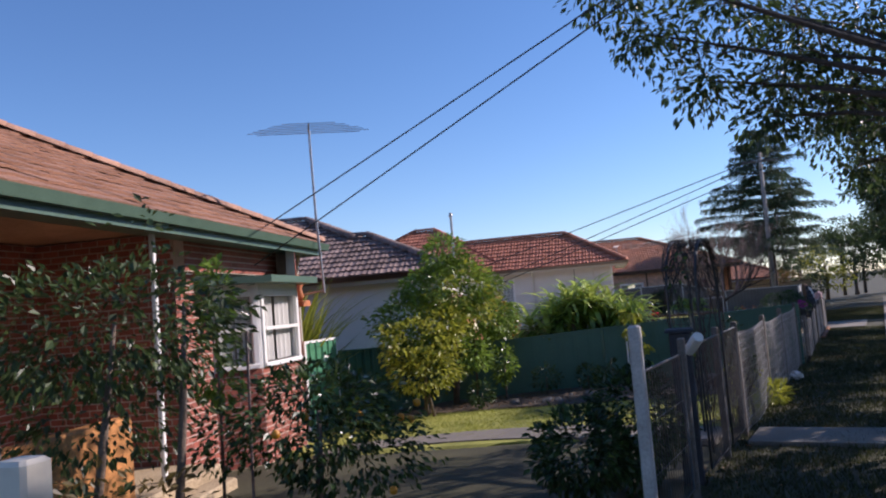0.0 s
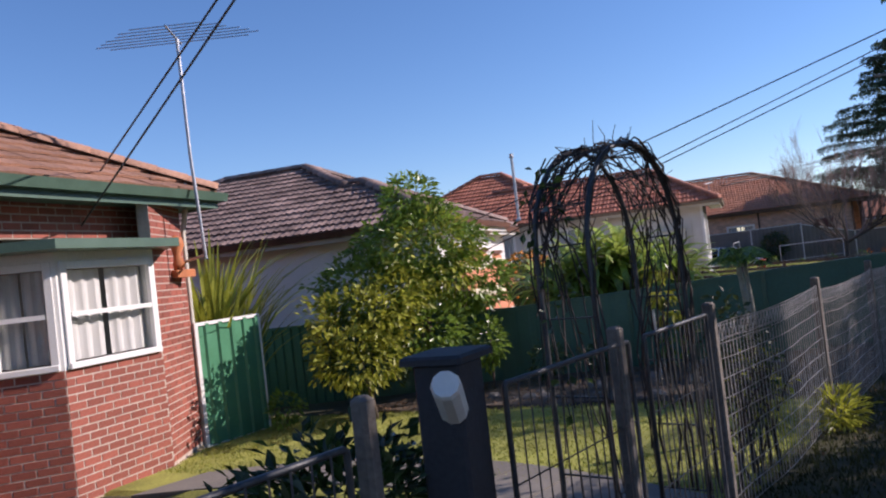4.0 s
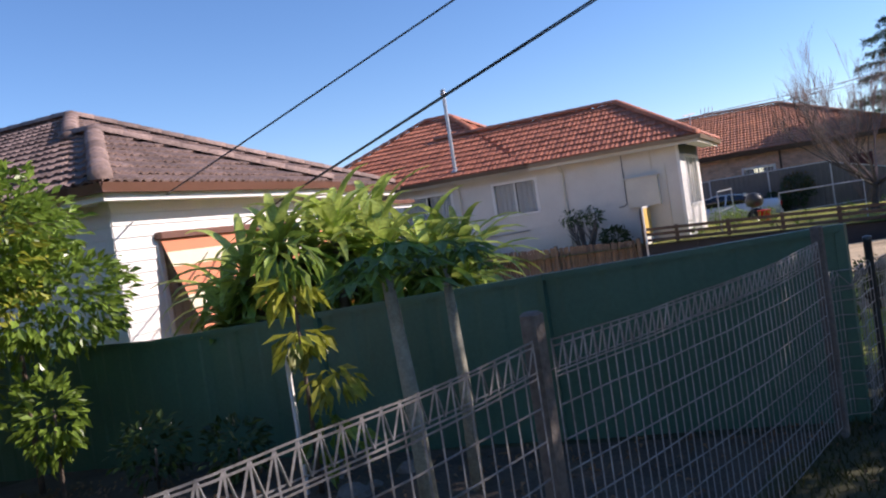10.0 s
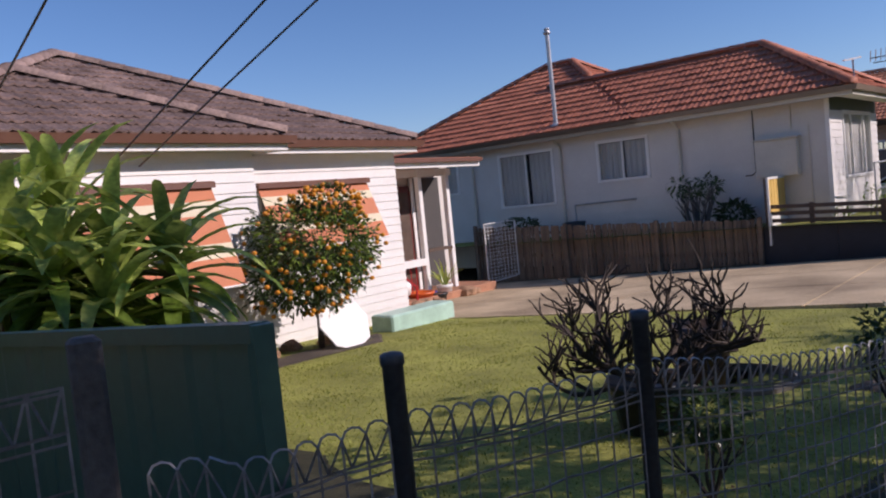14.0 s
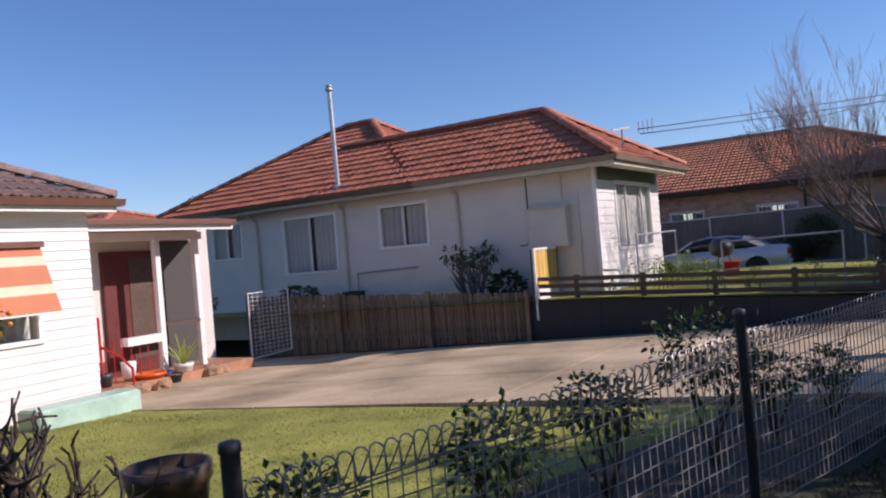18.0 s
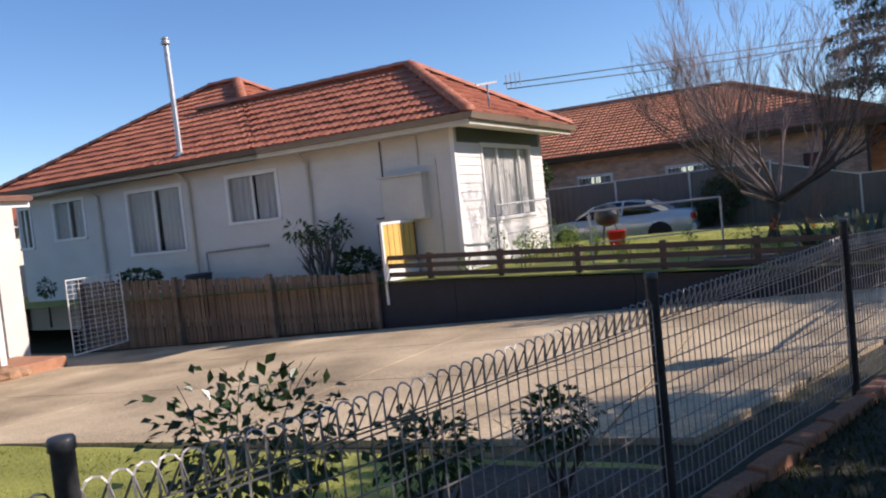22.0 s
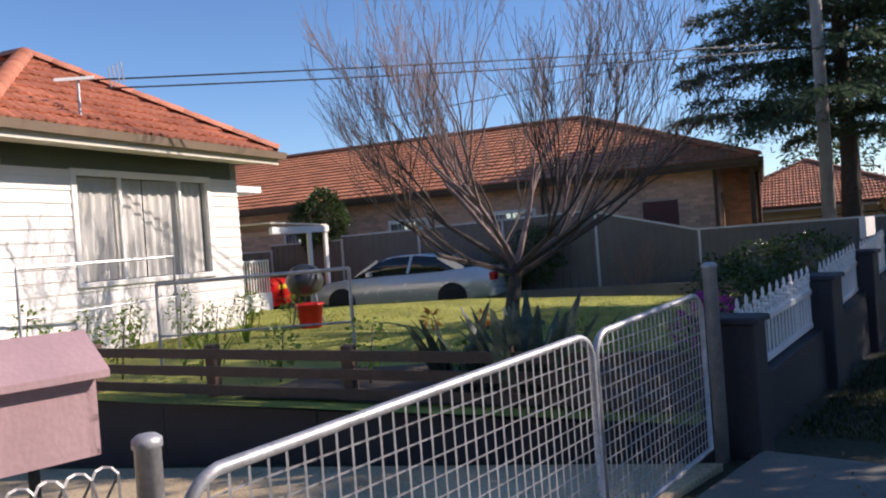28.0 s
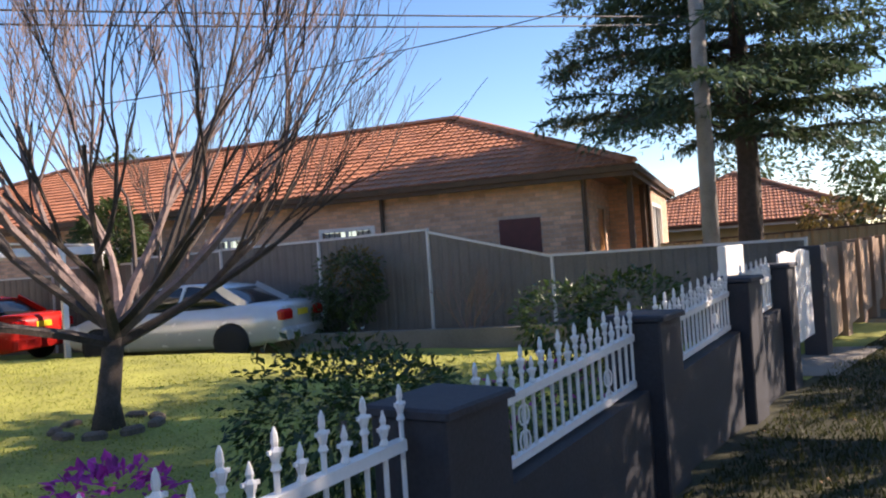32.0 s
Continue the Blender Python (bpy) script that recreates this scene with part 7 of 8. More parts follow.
sedan(pose(-11.75, 44.75, yard3_z(-13, 44) + 0.02, 0, 0, 180 + 24) @ Matrix.Diagonal((1, 1, 0.95, 1)), SILVER, "silver four-door saloon parked on the driveway, tail outwards")
sedan(pose(-17.4, 42.4, yard3_z(-17, 42) + 0.02, 0, 0, 180 + 24), RED_CAR, "red car parked under the carport")
solid("driveway_strip", Geo().add([(x, y, yard3_z(x, y) + 0.02) for x, y in ((-2.9, 45.6), (-2.9, 48.3), (-22, 41.4), (-22, 38.6))], [(0, 1, 2, 3)]), PATHC, I4, "pale concrete driveway strip beside the boundary fence", "driveway", kind="structure")

cp = thing("carport", I4, "white posted flat-roofed carport", "carport")
cb0, cb1 = Vector((-14.55, 40.2)), Vector((-16.5, 43.35))
back = Vector((-4.6, -1.7))
part("beam", Geo().beam((*cb0, 1.22), (*cb1, 1.30), 0.08, 0.16), WHITE_PAINT, cp)
part("beam", Geo().beam((*cb1, 1.30), (*(cb1 + back), 1.30), 0.08, 0.14), WHITE_PAINT, cp)
g = Geo()
rr = [cb0, cb1, cb1 + back, cb0 + back]
g.add([(*p, 1.38) for p in rr] + [(*p, 1.42) for p in rr], [(3, 2, 1, 0), (4, 5, 6, 7), (0, 1, 5, 4), (1, 2, 6, 5), (2, 3, 7, 6), (3, 0, 4, 7)])
part("roof", g, CREAM_PAINT, cp)
for p in (cb1 + Vector((0.0, -0.1)), cb0.lerp(cb1, 0.62), cb1 + back):
    part("post", Geo().beam((*p, 1.25), (*p, -1.1), 0.1, 0.1, (1, 0, 0)), WHITE_PAINT, cp)
bal = thing("balustrade", I4, "white iron balustrade on a raised side porch", "railing")
for k in range(14):
    p = Vector((-13.8, 38.7)).lerp(Vector((-14.9, 40.3)), k / 13)
    part("baluster", Geo().beam((*p, 0.55), (*p, -0.15), 0.02, 0.02, (1, 0, 0)), WHITE_PAINT, bal)
part("rail", Geo().beam((-13.8, 38.7, 0.57), (-14.9, 40.3, 0.57), 0.05, 0.04), WHITE_PAINT, bal)
part("base", Geo().beam((-13.8, 38.7, -0.6), (-14.9, 40.3, -0.6), 0.1, 0.9), WHITE_PAINT, bal, "white rendered porch base")
part("side_awning", Geo().box(-4.85, 4.55, 2.12, -2.65, 8.3, 2.26), WHITE_PAINT, house3, "flat white porch roof")

plant("bay_tree", y3(-17.73, 44.1), [([(0, 0, 0), (0, 0, 2.0)], [0.06, 0.04])], [((0, 0, 2.6), (0.95, 0.95, 1.0), 1)], 4200, 0.13, LEAF_STREET, "clipped round green tree behind the carport", "tree")
plant("shrub", y3(-11.3, 45.6), [([(0, 0, 0), (0, 0, 0.9)], [0.03, 0.02])], [((0, 0, 1.15), (0.8, 0.7, 0.8), 1), ((-0.8, -0.2, 0.7), (0.6, 0.5, 0.6), 0.5)], 2600, 0.10, LEAF_STREET, "dense green shrub against the boundary fence", "shrub", second=(LEAF_RUST, [((0.1, 0, 1.5), (0.7, 0.6, 0.5), 1)], 420, 0.1))
bb = thing("bare_shrub", pose(*y3(-8.9, 46.2)), "twiggy pink-brown bare shrub by the boundary fence", "shrub")
for k in range(8):
    g = Geo()
    a = k * 0.8
    branches(g, (0, 0, 0), (math.cos(a) * 0.6, math.sin(a) * 0.6, 1), 0.8, 0.022, 3, 0.5, 0.15, rt, 3, None, 0.72, 4, 0.15)
    part("branch", g, TWIG, bb)
plant("shrub", y3(-3.4, 38.25), [([(0, 0, 0), (0, 0, 0.5)], [0.03, 0.02])], [((0, 0, 0.5), (0.6, 0.7, 0.5), 1), ((-0.2, 0.6, 0.42), (0.55, 0.6, 0.42), 0.7)], 4400, 0.055, LEAF_DARK, "dark clipped shrub on the front lawn", "shrub")
plant("shrub", y3(-4.15, 42.9), [([(0, 0, 0), (0, 0, 0.6)], [0.03, 0.02])], [((0, 0, 0.55), (0.75, 0.9, 0.55), 1), ((-0.7, -0.1, 0.5), (0.7, 0.7, 0.5), 0.7)], 2800, 0.085, LEAF_DARK, "dense dark hedge behind the white pickets", "shrub")
g = Geo()
for j in range(9):
    for i in range(9):
        u, v = i / 8, j / 8
        p = Vector((-2.62, 35.2)).lerp(Vector((-6.0, 33.85)), u).lerp(Vector((-3.0, 38.2)).lerp(Vector((-6.3, 35.2)), u), v)
        g.v.append(y3(p.x, p.y, 0.022 + 0.012 * math.sin(5 * p.x) * math.sin(4 * p.y)))
g.f += [(9 * j + i, 9 * j + i + 1, 9 * j + i + 10, 9 * j + i + 9) for j in range(8) for i in range(8)]
solid("garden_bed", g, DIRT, I4, "dark soil bed in the corner of the front lawn", "garden bed", kind="structure")
MAGENTA = leafy("magenta_bract", (0.36, 0.02, 0.22), (0.55, 0.05, 0.4), 0.6)
plant("flowering_shrub", y3(-3.06, 36.75), [([(0, 0, 0), (0, 0, 0.4)], [0.02, 0.015])], [((0, 0.12, 0.5), (0.26, 0.3, 0.2), 1), ((-0.05, -0.25, 0.4), (0.2, 0.25, 0.18), 0.4)], 620, 0.055, MAGENTA, "low shrub with bright magenta flowers behind the pickets", "shrub", second=(LEAF_DARK, [((0, 0, 0.28), (0.3, 0.5, 0.26), 1)], 700, 0.06))
for (x, y) in ((-3.25, 39.75), (-3.3, 40.9)):
    plant("shrub", y3(x, y), [([(0, 0, 0), (0, 0, 0.3)], [0.02, 0.015])], [((0, 0, 0.3), (0.4, 0.6, 0.3), 1)], 800, 0.06, LEAF_DARK, "low dark shrub behind the street wall", "shrub", second=(MAGENTA, [((0, 0, 0.4), (0.35, 0.5, 0.25), 1)], 60, 0.05))
strap_plant("agave_clump", y3(-3.85, 35.12), 34, 0.85, 0.17, leafy("grey_green_strap", (0.06, 0.085, 0.055), (0.13, 0.17, 0.12), 0.5), "dark grey-green clump of upright strap leaves", "plant", 0.42, 0.06, 0.0, 0.35)
strap_plant("agave_clump", y3(-4.45, 35.0), 20, 0.75, 0.15, MATS["grey_green_strap"], "grey-green clump of strap leaves beside the fence", "plant", 0.4, 0.1, 0.0, 0.25)
for k, (x, y) in enumerate(((-4.9, 35.9), (-5.3, 35.6), (-9.2, 36.0), (-8.5, 35.0), (-7.7, 34.7))):
    strap_plant("flower_plant", y3(x, y), 12, 0.5, 0.035, LEAF_CITRUS, "slender green plant with orange flower spikes", "plant", 0.3, 0.2, 0.0, 0.1)
FLOWER = leafy("orange_petal", (0.7, 0.13, 0.02), (0.8, 0.25, 0.03), 0.6)
for x, y in ((-4.9, 35.9), (-5.3, 35.6)):
    fl = thing("flower", pose(*y3(x, y, 0.45)), "orange flower spike above green leaves", "flower")
    g = Geo()
    leaf_cloud(g, [((0, 0, 0.05), (0.06, 0.06, 0.07), 1)], 24, 0.08, -0.3, aspect=0.4)
    part("petals", g, FLOWER, fl, kind="stuff")
    part("stalk", Geo().tube([(0, 0, -0.45), (0, 0, 0.05)], 0.006, 4), LEAF_CITRUS, fl)

# pipe trellises and climbers before the street front
m3 = pose(C3[0], C3[1], 0, 0, 0, A3)


def at3(x, y, d=0.0):
    p = m3 @ Vector((x, y, 0))
    return (p.x, p.y, yard3_z(p.x, p.y) + d)


for (xa, ya, xb, yb, h) in ((0.75, -0.35, 0.95, 1.75, 1.18), (2.3, 0.1, 4.4, 0.55, 0.95)):
    a, b = Vector(at3(xa, ya)), Vector(at3(xb, yb))
    tl = thing("pipe_trellis", I4, "rusty steel pipe trellis frame", "trellis", "pipe trellises before the house")
    z = max(a.z, b.z) + h
    part("post", Geo().tube([a - Vector((0, 0, 0.1)), (a.x, a.y, z)], 0.018, 6), GALV, tl)
    part("post", Geo().tube([b - Vector((0, 0, 0.1)), (b.x, b.y, z + 0.03)], 0.018, 6), GALV, tl)
    part("top_bar", Geo().tube([(a.x, a.y, z), (b.x, b.y, z + 0.03)], 0.02, 6), GALV, tl)
    part("mid_bar", Geo().tube([(a.x, a.y, z - 0.55), (b.x, b.y, z - 0.5)], 0.012, 6), GALV, tl)
for k in range(10):
    x, y = random.uniform(0.35, 1.1), -0.2 + 0.5 * k
    h = random.uniform(0.35, 0.75)
    plant("rose_bush", at3(x, y), [([(0, 0, 0), (0.03, 0.05, h)], [0.01, 0.006]), ([(0.05, 0.1, 0), (0.12, 0.15, h * 0.8)], [0.008, 0.005])], [((0.03, 0.05, h * 0.7), (0.2, 0.22, h * 0.5), 1)], 130, 0.055, LEAF_CITRUS, "small rose bush against the white wall", "shrub", aspect=0.65)
for k in range(9):
    p = pend + pd * (1.6 + 0.95 * k) + Vector((-pd.y, pd.x)) * random.uniform(0.45, 0.9)
    h = random.uniform(0.3, 0.6)
    plant("rose_bush", y3(p.x, p.y), [([(0, 0, 0), (0.03, 0.05, h)], [0.01, 0.006])], [((0, 0, h * 0.7), (0.22, 0.22, h * 0.5), 1)], 110, 0.06, LEAF_CITRUS, "sparse green rose bush behind the rail fence", "shrub", aspect=0.65)
solid("red_tub", Geo().lathe([(0.16, 0), (0.2, 0.34), (0.22, 0.34), (0.21, 0.37), (0.18, 0.35), (0.02, 0.3)], 14), mat("red_plastic", (0.6, 0.02, 0.02), 0.4), pose(*y3(-9.6, 37.4)), "red plastic tub on the lawn", "tub", smooth=True)
bq = thing("barbecue", pose(*y3(-9.95, 37.6), 0, 0, 30), "black covered kettle barbecue on the lawn", "barbecue")
part("bowl", Geo().lathe([(0.05, 0.45), (0.24, 0.52), (0.3, 0.68), (0.29, 0.74), (0.2, 0.9), (0.05, 0.95)], 16), DARK_STEEL, bq, smooth=True)
for k in range(3):
    a = k * 2.1
    part("leg", Geo().tube([(0.15 * math.cos(a), 0.15 * math.sin(a), 0.5), (0.28 * math.cos(a), 0.28 * math.sin(a), 0)], 0.015, 5), DARK_STEEL, bq)

# plants and a drum between the palings and the cream wall
fleaf = Geo()
fp = thing("bare_shrub", pose(*at3(-3.1, -0.55, -0.3)), "stubby frangipani with thick grey branches and few leaves", "shrub")
for k in range(7):
    a = k * 0.9
    g = Geo()
    branches(g, (0, 0, 0), (math.cos(a) * 0.5, math.sin(a) * 0.5, 1), 0.95, 0.05, 2, 0.75, 0.2, rt, 3, None, 0.55, 6, 0.12)
    leaf_cloud(fleaf, [((math.cos(a) * 0.45, math.sin(a) * 0.45, 1.25 + 0.1 * (k % 3)), (0.28, 0.28, 0.2), 1)], 34, 0.16, 0.1, rt, 0.35, 0.0)
    part("branch", g, mat("frangipani_bark", (0.13, 0.13, 0.13), 0.8, var=0.3), fp, smooth=True)
part("crown", fleaf, LEAF_DARK, fp, kind="stuff")
plant("shrub", at3(-2.2, -0.55, -0.3), [([(0, 0, 0), (0, 0, 0.5)], [0.02, 0.015])], [((0, 0, 0.6), (0.5, 0.4, 0.35), 1)], 420, 0.15, LEAF_STREET, "broad green leaves above the paling fence", "shrub")
plant("shrub", at3(-8.2, -0.8, -0.5), [([(0, 0, 0), (0, 0, 0.8)], [0.03, 0.02])], [((0, 0, 0.95), (0.65, 0.5, 0.2), 1)], 520, 0.12, LEAF_DARK, "flat-topped dark shrub above the paling fence", "shrub")
plant("shrub", at3(-11.6, -0.9, -0.6), [([(0, 0, 0), (0, 0, 0.6)], [0.03, 0.02])], [((0, 0, 1.0), (0.22, 0.22, 0.28), 1)], 220, 0.09, LEAF_DARK, "small dark conifer above the paling fence", "shrub")
dr = thing("plastic_drum", pose(*at3(-6.55, -0.6, -0.5)), "dark blue-grey plastic drum against the wall", "drum")
part("body", Geo().lathe([(0.27, 0), (0.29, 0.1), (0.28, 0.5), (0.3, 0.52), (0.28, 0.56), (0.28, 0.86), (0.3, 0.88), (0.29, 0.92), (0.26, 0.9)], 18), mat("drum_plastic", (0.05, 0.065, 0.08), 0.5), dr, smooth=True)

# ---- street trees, pole, wires ----


def street_tree(at, height, crown, n, size, label, leaf_m=LEAF_STREET, seed=1, limbs=6, lean=(0, 0)):
    r = random.Random(seed)
    t = thing("street_tree", pose(*at), label, "tree", "street trees on the verge")
    th = height * 0.36
    part("trunk", Geo().tube([(0, 0, -0.1), (0.03, 0, 0.4), (0.02 + lean[0] * 0.5, lean[1] * 0.5, th * 0.6), (lean[0], lean[1], th)], [0.26, 0.19, 0.17, 0.15], 10), BARK, t, smooth=True)
    tips = []
    for k in range(limbs):
        a = 2 * math.pi * k / limbs + r.uniform(-0.3, 0.3)
        g = Geo()
        branches(g, (lean[0], lean[1], th - 0.1 * (k % 3)), (math.cos(a) * crown[0] / 3.2, math.sin(a) * crown[1] / 3.2, 0.9), height * 0.27, 0.09, 3, 0.6, 0.1, r, 3, tips, 0.72, 6, 0.16)
        part("limb", g, BARK, t)
    g = Geo()
    per = max(8, n // max(1, len(tips)))
    for p, d in tips:
        leaf_cloud(g, [(p, (0.62, 0.62, 0.45), 1)], per, size, 0.5, r, 0.5, 0.0)
    part("crown", g, leaf_m, t, kind="stuff")
    return t


T1 = street_tree((2.7, 9.8, street(9.8)), 5.0, (2.5, 2.5), 7500, 0.15, "broad shady street tree with small dark leaves", seed=3, lean=(-0.3, 0))
ro = random.Random(31)
g = Geo()
for c, r in (((-4.5, -1.3, 5.4), 0.75), ((-4.2, -1.2, 4.7), 0.6), ((-3.7, -0.9, 4.1), 0.6), ((-3.4, -0.8, 5.0), 0.8), ((-3.1, -0.6, 3.6), 0.5), ((-2.7, -0.4, 4.3), 0.75), ((-2.3, -0.1, 3.8), 0.6), ((-2.0, 0.2, 4.8), 0.9), ((-1.6, 0.6, 3.9), 0.7), ((-2.9, 1.2, 5.3), 0.8), ((-1.2, -0.6, 3.5), 0.6), ((-1.8, 1.8, 3.6), 0.6), ((-2.8, -1.4, 5.9), 0.8), ((-2.6, 2.4, 3.9), 0.7), ((-2.2, 2.8, 3.3), 0.55), ((-3.0, 1.8, 4.5), 0.6), ((-1.7, 2.4, 4.2), 0.8)):
    q = Vector((-0.3, 0.0, 2.4))
    c = Vector(c) + Vector((-0.5, 0.6, 0))
    m1, m2 = q.lerp(c, 0.35) + Vector((0, 0, 0.35)), q.lerp(c, 0.75) + Vector((0, ro.uniform(-0.2, 0.2), 0.2))
    limb = Geo().tube([q, m1, m2, c], [0.06, 0.045, 0.025, 0.01], 6, caps=False)
    for k in range(5):
        branches(limb, m2.lerp(c, k / 5), (ro.uniform(-1, 1), ro.uniform(-1, 1), ro.uniform(-0.7, 0.6)), r * 0.7, 0.014, 1, 0.6, -0.05, ro, 3, None, 0.7, 4, 0.2)
    part("limb", limb, DARK_BARK, T1)
    leaf_cloud(g, [(c, (r * 1.1, r * 1.1, r), 1)], int(520 * r / 0.7), 0.115, 0.6, ro, 0.45, 0.0)
part("crown", g, LEAF_STREET, T1, kind="stuff")
# This tree and most of its copies stand out of view, added for shade.
T0 = street_tree((3.0, 22.5, street(22.5)), 8.0, (3.2, 3.4), 9800, 0.19, "broad verge tree in a row added, largely unseen, to cast shade", seed=5)
for x, y, s in ((3.2, 64.0, 40), (3.3, 53.5, 100), (3.4, 60.0, 200), (3.4, 5.0, 20), (3.0, 68.0, 300), (2.6, 82.0, 20), (-2.2, 88.0, 150), (2.8, 2.0, 250), (13.5, 20.0, 60), (13.8, 45.0, 120), (13.2, 70.0, 10)):
    copy_thing(T0, pose(x, y, street(min(y, 70)), 0, 0, s))

# Copies sized and placed to shade driveway, lawn and verge, mostly unseen.
copy_thing(T0, pose(3.2, 29.3, street(29.3), 0, 0, 70) @ Matrix.Diagonal((1, 1, 0.68, 1)))
copy_thing(T0, pose(2.5, 43.2, street(43.2), 0, 0, 305) @ Matrix.Diagonal((1.0, 1.0, 1.05, 1)))
copy_thing(T0, pose(2.3, 46.2, street(46.2), 0, 0, 75) @ Matrix.Diagonal((1.1, 1.1, 1.12, 1)))
copy_thing(T0, pose(3.1, 40.2, street(40.2), 0, 0, 210) @ Matrix.Diagonal((0.78, 0.78, 0.7, 1)))
# Low unseen copies added to shade the wire fence and near verge.
for y, r in ((17.6, 130), (20.6, 15), (24.9, 200), (31.2, 75), (42.6, 330)):
    copy_thing(T0, pose(2.35, y, street(y), 0, 0, r) @ Matrix.Diagonal((0.66, 0.66, 0.6, 1)))
# Small unseen copy added to shade the ground about the garden gate.
copy_thing(T0, pose(2.4, 13.4, street(13.4), 0, 0, 260) @ Matrix.Diagonal((0.46, 0.46, 0.55, 1)))
cn = thing("cedar_tree", pose(-5.8, 51.5, -1.0), "tall dark cedar with drooping layered branches", "tree")
part("trunk", Geo().tube([(0, 0, 0), (0.1, 0, 3.0), (0.0, 0.1, 7.0), (0, 0, 11.5)], [0.28, 0.22, 0.14, 0.03], 10), DARK_BARK, cn, smooth=True)
rc = random.Random(17)
for k in range(112):
    h = 3.6 + 7.7 * (k / 112) ** 1.05 + rc.uniform(-0.25, 0.25)
    a = k * 2.39996
    L = (3.9 * (1 - (h - 3.95) / 8.8) + 0.5) * rc.uniform(0.5, 1.22)
    a += rc.uniform(-0.5, 0.5)
    d = Vector((math.cos(a), math.sin(a), rc.uniform(0.05, 0.4)))
    at_f = lambda f: Vector((0, 0, h)) + d * L * f - Vector((0, 0, 0.2 * L * f * f))
    b = part("bough", Geo().tube([at_f(f) for f in (0, 0.35, 0.7, 1.0)], [0.05, 0.035, 0.02, 0.006], 5), DARK_BARK, cn)
    g = Geo()
    sd3 = Vector((-math.sin(a), math.cos(a), 0))
    for i in range(int(30 * L)):
        # flat sprays of short needles along side twigs that droop at their ends
        f = rc.uniform(0.12, 1.0)
        sg = rc.choice((-1, 1))
        tl = 0.55 * L * (1.12 - f) * rc.uniform(0.4, 1.0) + 0.15
        p0 = at_f(f)
        td = (d * 0.55 + sd3 * sg + Vector((0, 0, rc.uniform(-0.35, 0.1)))).normalized()
        for j in range(8):
            q = p0 + td * tl * (j + rc.random()) / 8 - Vector((0, 0, 0.3 * (j / 8) ** 2))
            o = (td * 0.6 + Vector((rc.uniform(-0.7, 0.7), rc.uniform(-0.7, 0.7), rc.uniform(-0.8, 0.25)))).normalized() * rc.uniform(0.12, 0.26)
            w = o.cross(Vector((rc.uniform(-0.7, 0.7), rc.uniform(-0.7, 0.7), 1))).normalized() * rc.uniform(0.018, 0.036)
            k0 = len(g.v)
            g.v += [tuple(q), tuple(q + o * 0.45 + w), tuple(q + o), tuple(q + o * 0.45 - w)]
            g.f.append((k0, k0 + 1, k0 + 2, k0 + 3))
    part("foliage", g, LEAF_CONIFER, b, kind="stuff")

up = thing("power_pole", pose(-5.45, 48.6, -1.0), "pale weathered timber power pole", "power pole")
part("pole", Geo().tube([(0, 0, 0), (0.02, 0, 4.5), (0.05, 0, 9.5)], [0.15, 0.13, 0.1], 12), mat("silvered_pole_timber", (0.30, 0.27, 0.24), 0.85, var=0.3, scale=3, fine=60, bump=0.5), up, smooth=True)
part("crossarm", Geo().beam((-0.9, -0.4, 9.0), (1.0, 0.4, 9.0), 0.1, 0.12), TIMBER_GREY, up)


def cable(a, b, sag, r=0.011, label="black overhead power cable"):
    a, b = Vector(a), Vector(b)
    pts = [a.lerp(b, k / 24) - Vector((0, 0, sag * 4 * (k / 24) * (1 - k / 24))) for k in range(25)]
    return solid("power_cable", Geo().tube(pts, r, 5), DARK_STEEL, I4, label, "cable", smooth=True)


cable((-9.5, 9.64, 2.33), (14, 6.25, 9.36), 0.05)
cable((-9.2, 9.3, 1.75), (14, 6.67, 10.17), 0.05)
cable((-9.0, 17.0, 1.82), (14, 22.83, 8.61), 0.03)
cable((-9.3, 18.66, 1.54), (14, 27.57, 10.26), 0.03)
cable((-9.3, 18.07, 1.3), (14, 25.64, 9.55), 0.03)
cable((-9.95, 34.6, 3.05), (-5.45, 49.7, 4.7), 0.05, 0.012)
cable((-9.95, 34.7, 2.95), (-5.4, 49.4, 4.5), 0.08, 0.012)
cable((-12.0, 41.0, 3.3), (-5.5, 48.6, 5.2), 0.2, 0.01)

# ---- beyond ----
HF = thing("house", pose(-6.8, 67.0, -1.0, 0, 0, 18), "distant cream house with a terracotta roof", "house")
wall("wall", HF, (-9, 0), (0, 0), -1.5, 2.2, [(5, 0, 7, 1.4)], mat("yellow_cream_render", (0.55, 0.44, 0.24), 0.8, var=0.12, scale=2))
wall("wall", HF, (0, 0), (0, 9), -1.5, 2.2, [], mat("yellow_cream_render", (0.55, 0.44, 0.24), 0.8, var=0.12, scale=2))
window(HF, (-9, 0), (0, 0), 5, 0, 7, 1.4)
hip_roof(HF, -9.5, -0.5, 0.5, 9.5, 2.2, 2.2, H4_TILE, BROWN_GUTTER, WHITE_PAINT, "roof")
HB = thing("house", pose(-26.0, 27.0, -0.2, 0, 0, 20), "distant house with a bright red roof behind the porch", "house")
wall("wall", HB, (-9, 0), (0, 0), -1.5, 2.0, [], CREAM_BOARD)
wall("wall", HB, (0, 0), (0, 9), -1.5, 2.0, [], CREAM_BOARD)
hip_roof(HB, -9.5, -0.5, 0.5, 9.5, 2.0, 1.6, RED_TILE, BROWN_GUTTER, WHITE_PAINT, "roof")
tf = thing("sheet_fence", I4, "beige sheet-steel fence of the next lot", "fence")
BEIGE = mat("beige_sheet_steel", (0.42, 0.32, 0.17), 0.5, var=0.12, scale=2)
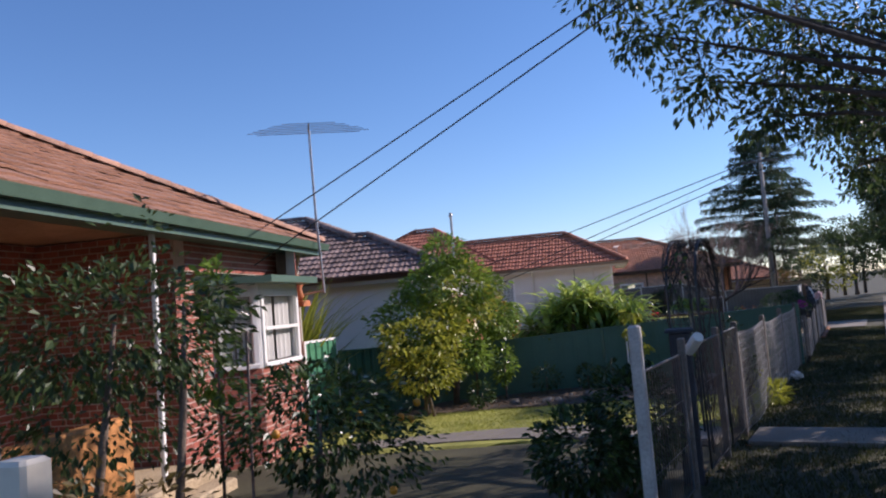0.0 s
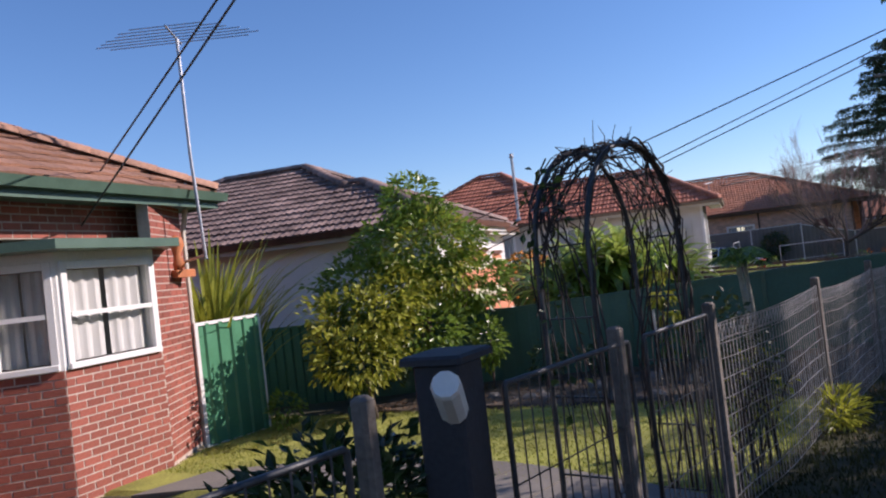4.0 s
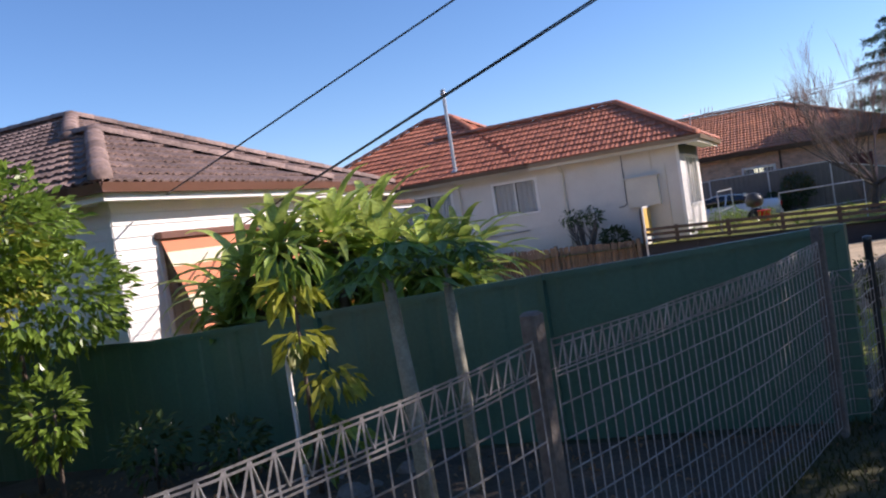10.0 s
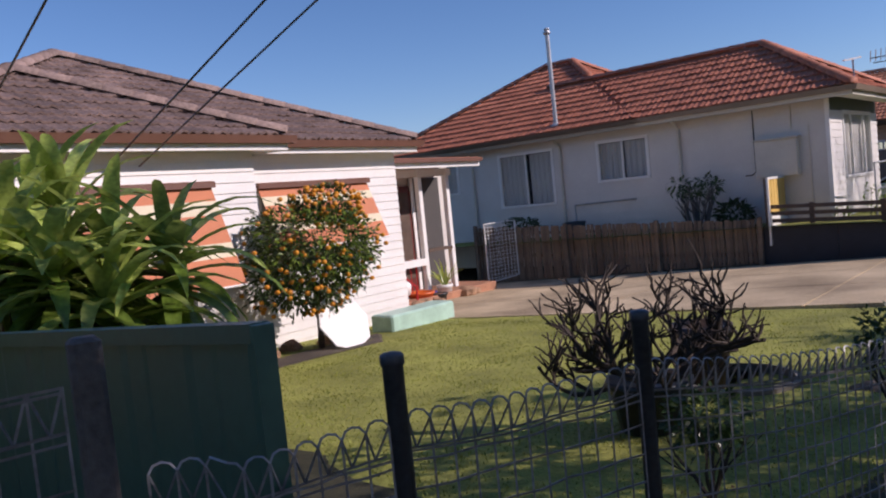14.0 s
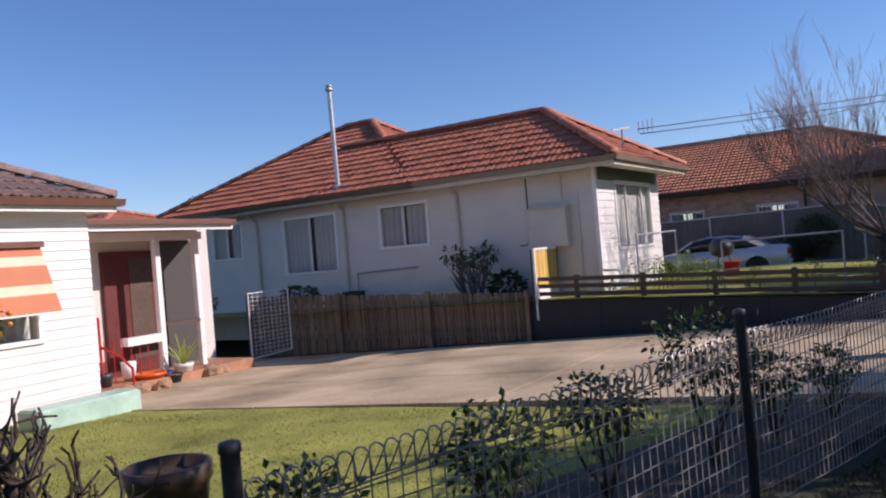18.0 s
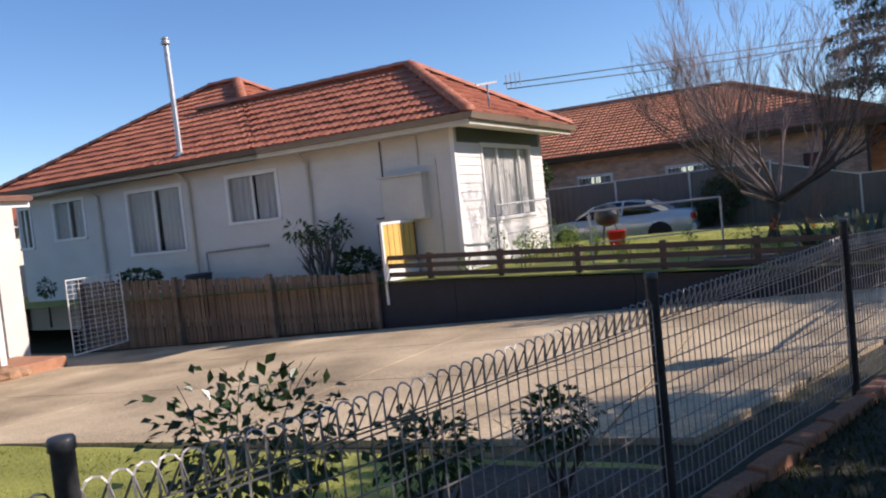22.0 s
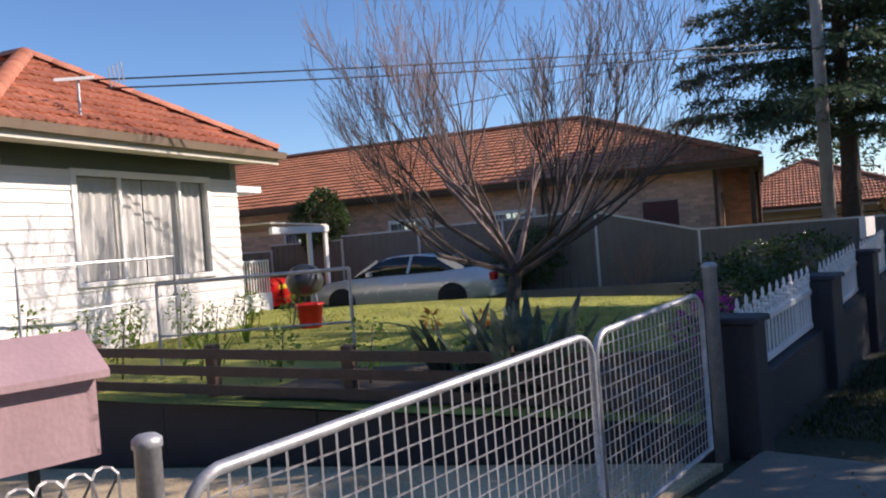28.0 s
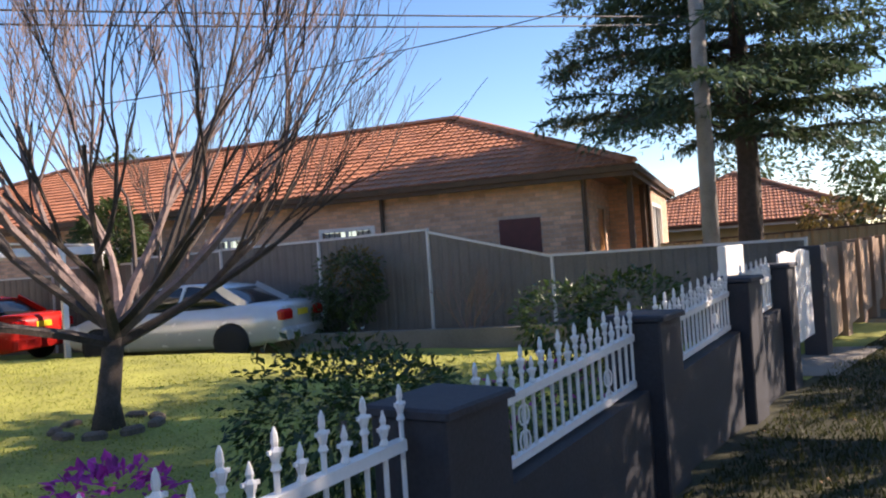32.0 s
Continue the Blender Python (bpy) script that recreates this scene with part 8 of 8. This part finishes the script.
for k in range(5):
    a, b = Vector((-4.1, 57.6)) + gdir * 1.9 * k, Vector((-4.1, 57.6)) + gdir * 1.9 * (k + 1)
    sheet_fence(tf, a, b, 0.75 - 0.05 * k, 0.70 - 0.05 * k, BEIGE, cap=RAIL_TIMBER, drop=1.9)
for (x, y, r, m, n) in ((-5.2, 63, 1.8, LEAF_STREET, 1700), (-3.9, 70, 2.2, LEAF_YELLOW, 1500), (-7.5, 76, 3.2, LEAF_STREET, 2000), (-3.0, 80, 3.0, LEAF_STREET, 1800), (-12.5, 74, 3.0, LEAF_STREET, 1800), (-38.0, 55.0, 4.0, LEAF_STREET, 1500), (2.6, 62.0, 2.9, LEAF_STREET, 2600), (1.6, 74.0, 3.4, LEAF_STREET, 2600), (-1.4, 84.0, 3.6, LEAF_STREET, 2600), (3.6, 90.0, 4.2, LEAF_STREET, 2400), (-30, 33, 2.4, LEAF_STREET, 1100), (-34, 40, 2.6, LEAF_STREET, 1100), (-5.6, 58.6, 1.3, LEAF_RUST, 900)):
    plant("garden_tree", (x, y, -1.1), [([(0, 0, 0), (0.1, 0, r * 0.9), (0, 0.1, r * 1.5)], [0.16, 0.12, 0.05])], [((0, 0, r * 1.35), (r, r, r * 0.8), 2), ((r * 0.4, -r * 0.3, r * 0.8), (r * 0.7, r * 0.7, r * 0.5), 1), ((-r * 0.4, r * 0.2, r * 1.7), (r * 0.6, r * 0.6, r * 0.5), 1)], n, 0.12 + 0.06 * r, m, "leafy garden tree in a neighbouring yard", "tree")
# a plain row of houses across the road closes the place
for k in range(6):
    y0 = -30 + 22 * k
    ho = thing("house", pose(20, y0, -0.8), "plain brick house across the road", "house")
    part("wall", Geo().box(0, 0, 0, 9, 13, 3.2), TAN_BRICK, ho)
    part("roof", Geo().add([(-0.5, -0.5, 3.2), (9.5, -0.5, 3.2), (9.5, 13.5, 3.2), (-0.5, 13.5, 3.2), (4.5, 4.5, 5.8), (4.5, 8.5, 5.8)], [(0, 1, 4), (1, 2, 5, 4), (2, 3, 5), (3, 0, 4, 5), (3, 2, 1, 0)]), H4_TILE, ho)

# ---- grass and litter ----
BLADE = leafy("grass_blade", (0.24, 0.29, 0.04), (0.36, 0.38, 0.075), 0.6, 0.22)
# Verge blades are coloured far darker than the lawn's, as tree shade.
BLADE_SHADED = leafy("shade_dark_grass_blade", (0.03, 0.042, 0.012), (0.075, 0.08, 0.025), 0.7, 0.35)
DEAD_LEAF = mat("dead_leaf", (0.20, 0.11, 0.05), 0.8, var=0.3, spread=0.4)


def scatter(name, n, corners, fz, h, w, material, label, flat=False, seed=1, keep=None):
    """Many small blades or fallen leaves over a four-cornered patch, as one object."""
    r = random.Random(seed)
    g = Geo()
    (ax, ay), (bx, by), (cx, cy), (dx, dy) = corners
    for _ in range(n):
        u, v = r.random(), r.random()
        x = (ax * (1 - u) + bx * u) * (1 - v) + (dx * (1 - u) + cx * u) * v
        y = (ay * (1 - u) + by * u) * (1 - v) + (dy * (1 - u) + cy * u) * v
        if keep and not keep(x, y):
            continue
        z = fz(x, y)
        a = r.uniform(0, 6.283)
        k = len(g.v)
        hh = h * r.uniform(0.5, 1.3) * (0.7 + 0.6 * (noise.noise((x * 1.3, y * 1.3, 7)) + 0.5))
        c, s = math.cos(a) * w, math.sin(a) * w
        if flat:
            t = r.uniform(0.0, 0.03)
            g.v += [(x, y, z + 0.006), (x + c + s * 0.4, y + s - c * 0.4, z + 0.008 + t), (x + 2 * c, y + 2 * s, z + 0.006), (x + c - s * 0.4, y + s + c * 0.4, z + 0.012 + t)]
            g.f.append((k, k + 1, k + 2, k + 3))
        else:
            lx, ly = r.uniform(-0.6, 0.6) * hh, r.uniform(-0.6, 0.6) * hh
            g.v += [(x - c, y - s, z), (x + c, y + s, z), (x + lx, y + ly, z + hh)]
            g.f.append((k, k + 1, k + 2))
    return solid(name, g, material, I4, label, "grass" if not flat else "leaf litter", kind="stuff")


scatter("grass", 42000, [(-11.3, 18.6), (-1.8, 19.0), (-1.95, 26.6), (-13.2, 23.6)], lambda x, y: ground_z(x, y) + 0.0, 0.021, 0.007, BLADE, "short green lawn grass", seed=2)
scatter("grass", 36000, [(-12, 34.2), (-3.2, 36.2), (-3.6, 44.5), (-16, 41.0)], lambda x, y: yard3_z(x, y), 0.018, 0.008, BLADE, "short green lawn grass on the raised yard", seed=3)
scatter("grass", 24000, [(-9.5, 9.6), (-1.5, 9.9), (-1.55, 13.2), (-9.0, 12.9)], lambda x, y: ground_z(x, y) + 0.0, 0.028, 0.008, BLADE, "patchy green lawn grass", seed=4)
scatter("grass", 40000, [(-1.45, 2), (-0.03, 2), (-0.03, 30.5), (-1.75, 30.5)], lambda x, y: street(y) - 0.03, 0.05, 0.007, BLADE_SHADED, "patchy verge grass beside the footpath", seed=5)
scatter("grass", 30000, [(-2.2, 36.0), (-0.03, 36.0), (-0.03, 52), (-3.6, 52)], lambda x, y: ground_z(x, y) - 0.03, 0.05, 0.009, BLADE_SHADED, "patchy verge grass below the street wall", seed=6)
scatter("fallen_leaves", 1500, [(-8.5, 13.0), (-1.6, 13.4), (-1.65, 17.4), (-7.5, 15.0)], lambda x, y: ground_z(x, y) + 0.012, 0, 0.03, DEAD_LEAF, "dry fallen leaves on the garden bed", True, 7)
scatter("fallen_leaves", 1500, [(-2.4, 3), (-0.6, 3), (-0.6, 52), (-3.0, 52)], lambda x, y: ground_z(x, y) - 0.01, 0, 0.022, DEAD_LEAF, "dry fallen leaves on the verge", True, 8)
for k in range(26):
    x, y = random.uniform(-6.5, -2.2), random.uniform(13.4, 16.2)
    rock(gz(x, y, -0.02), random.uniform(0.05, 0.12), "rough pale stone in the soil bed", PATHC)
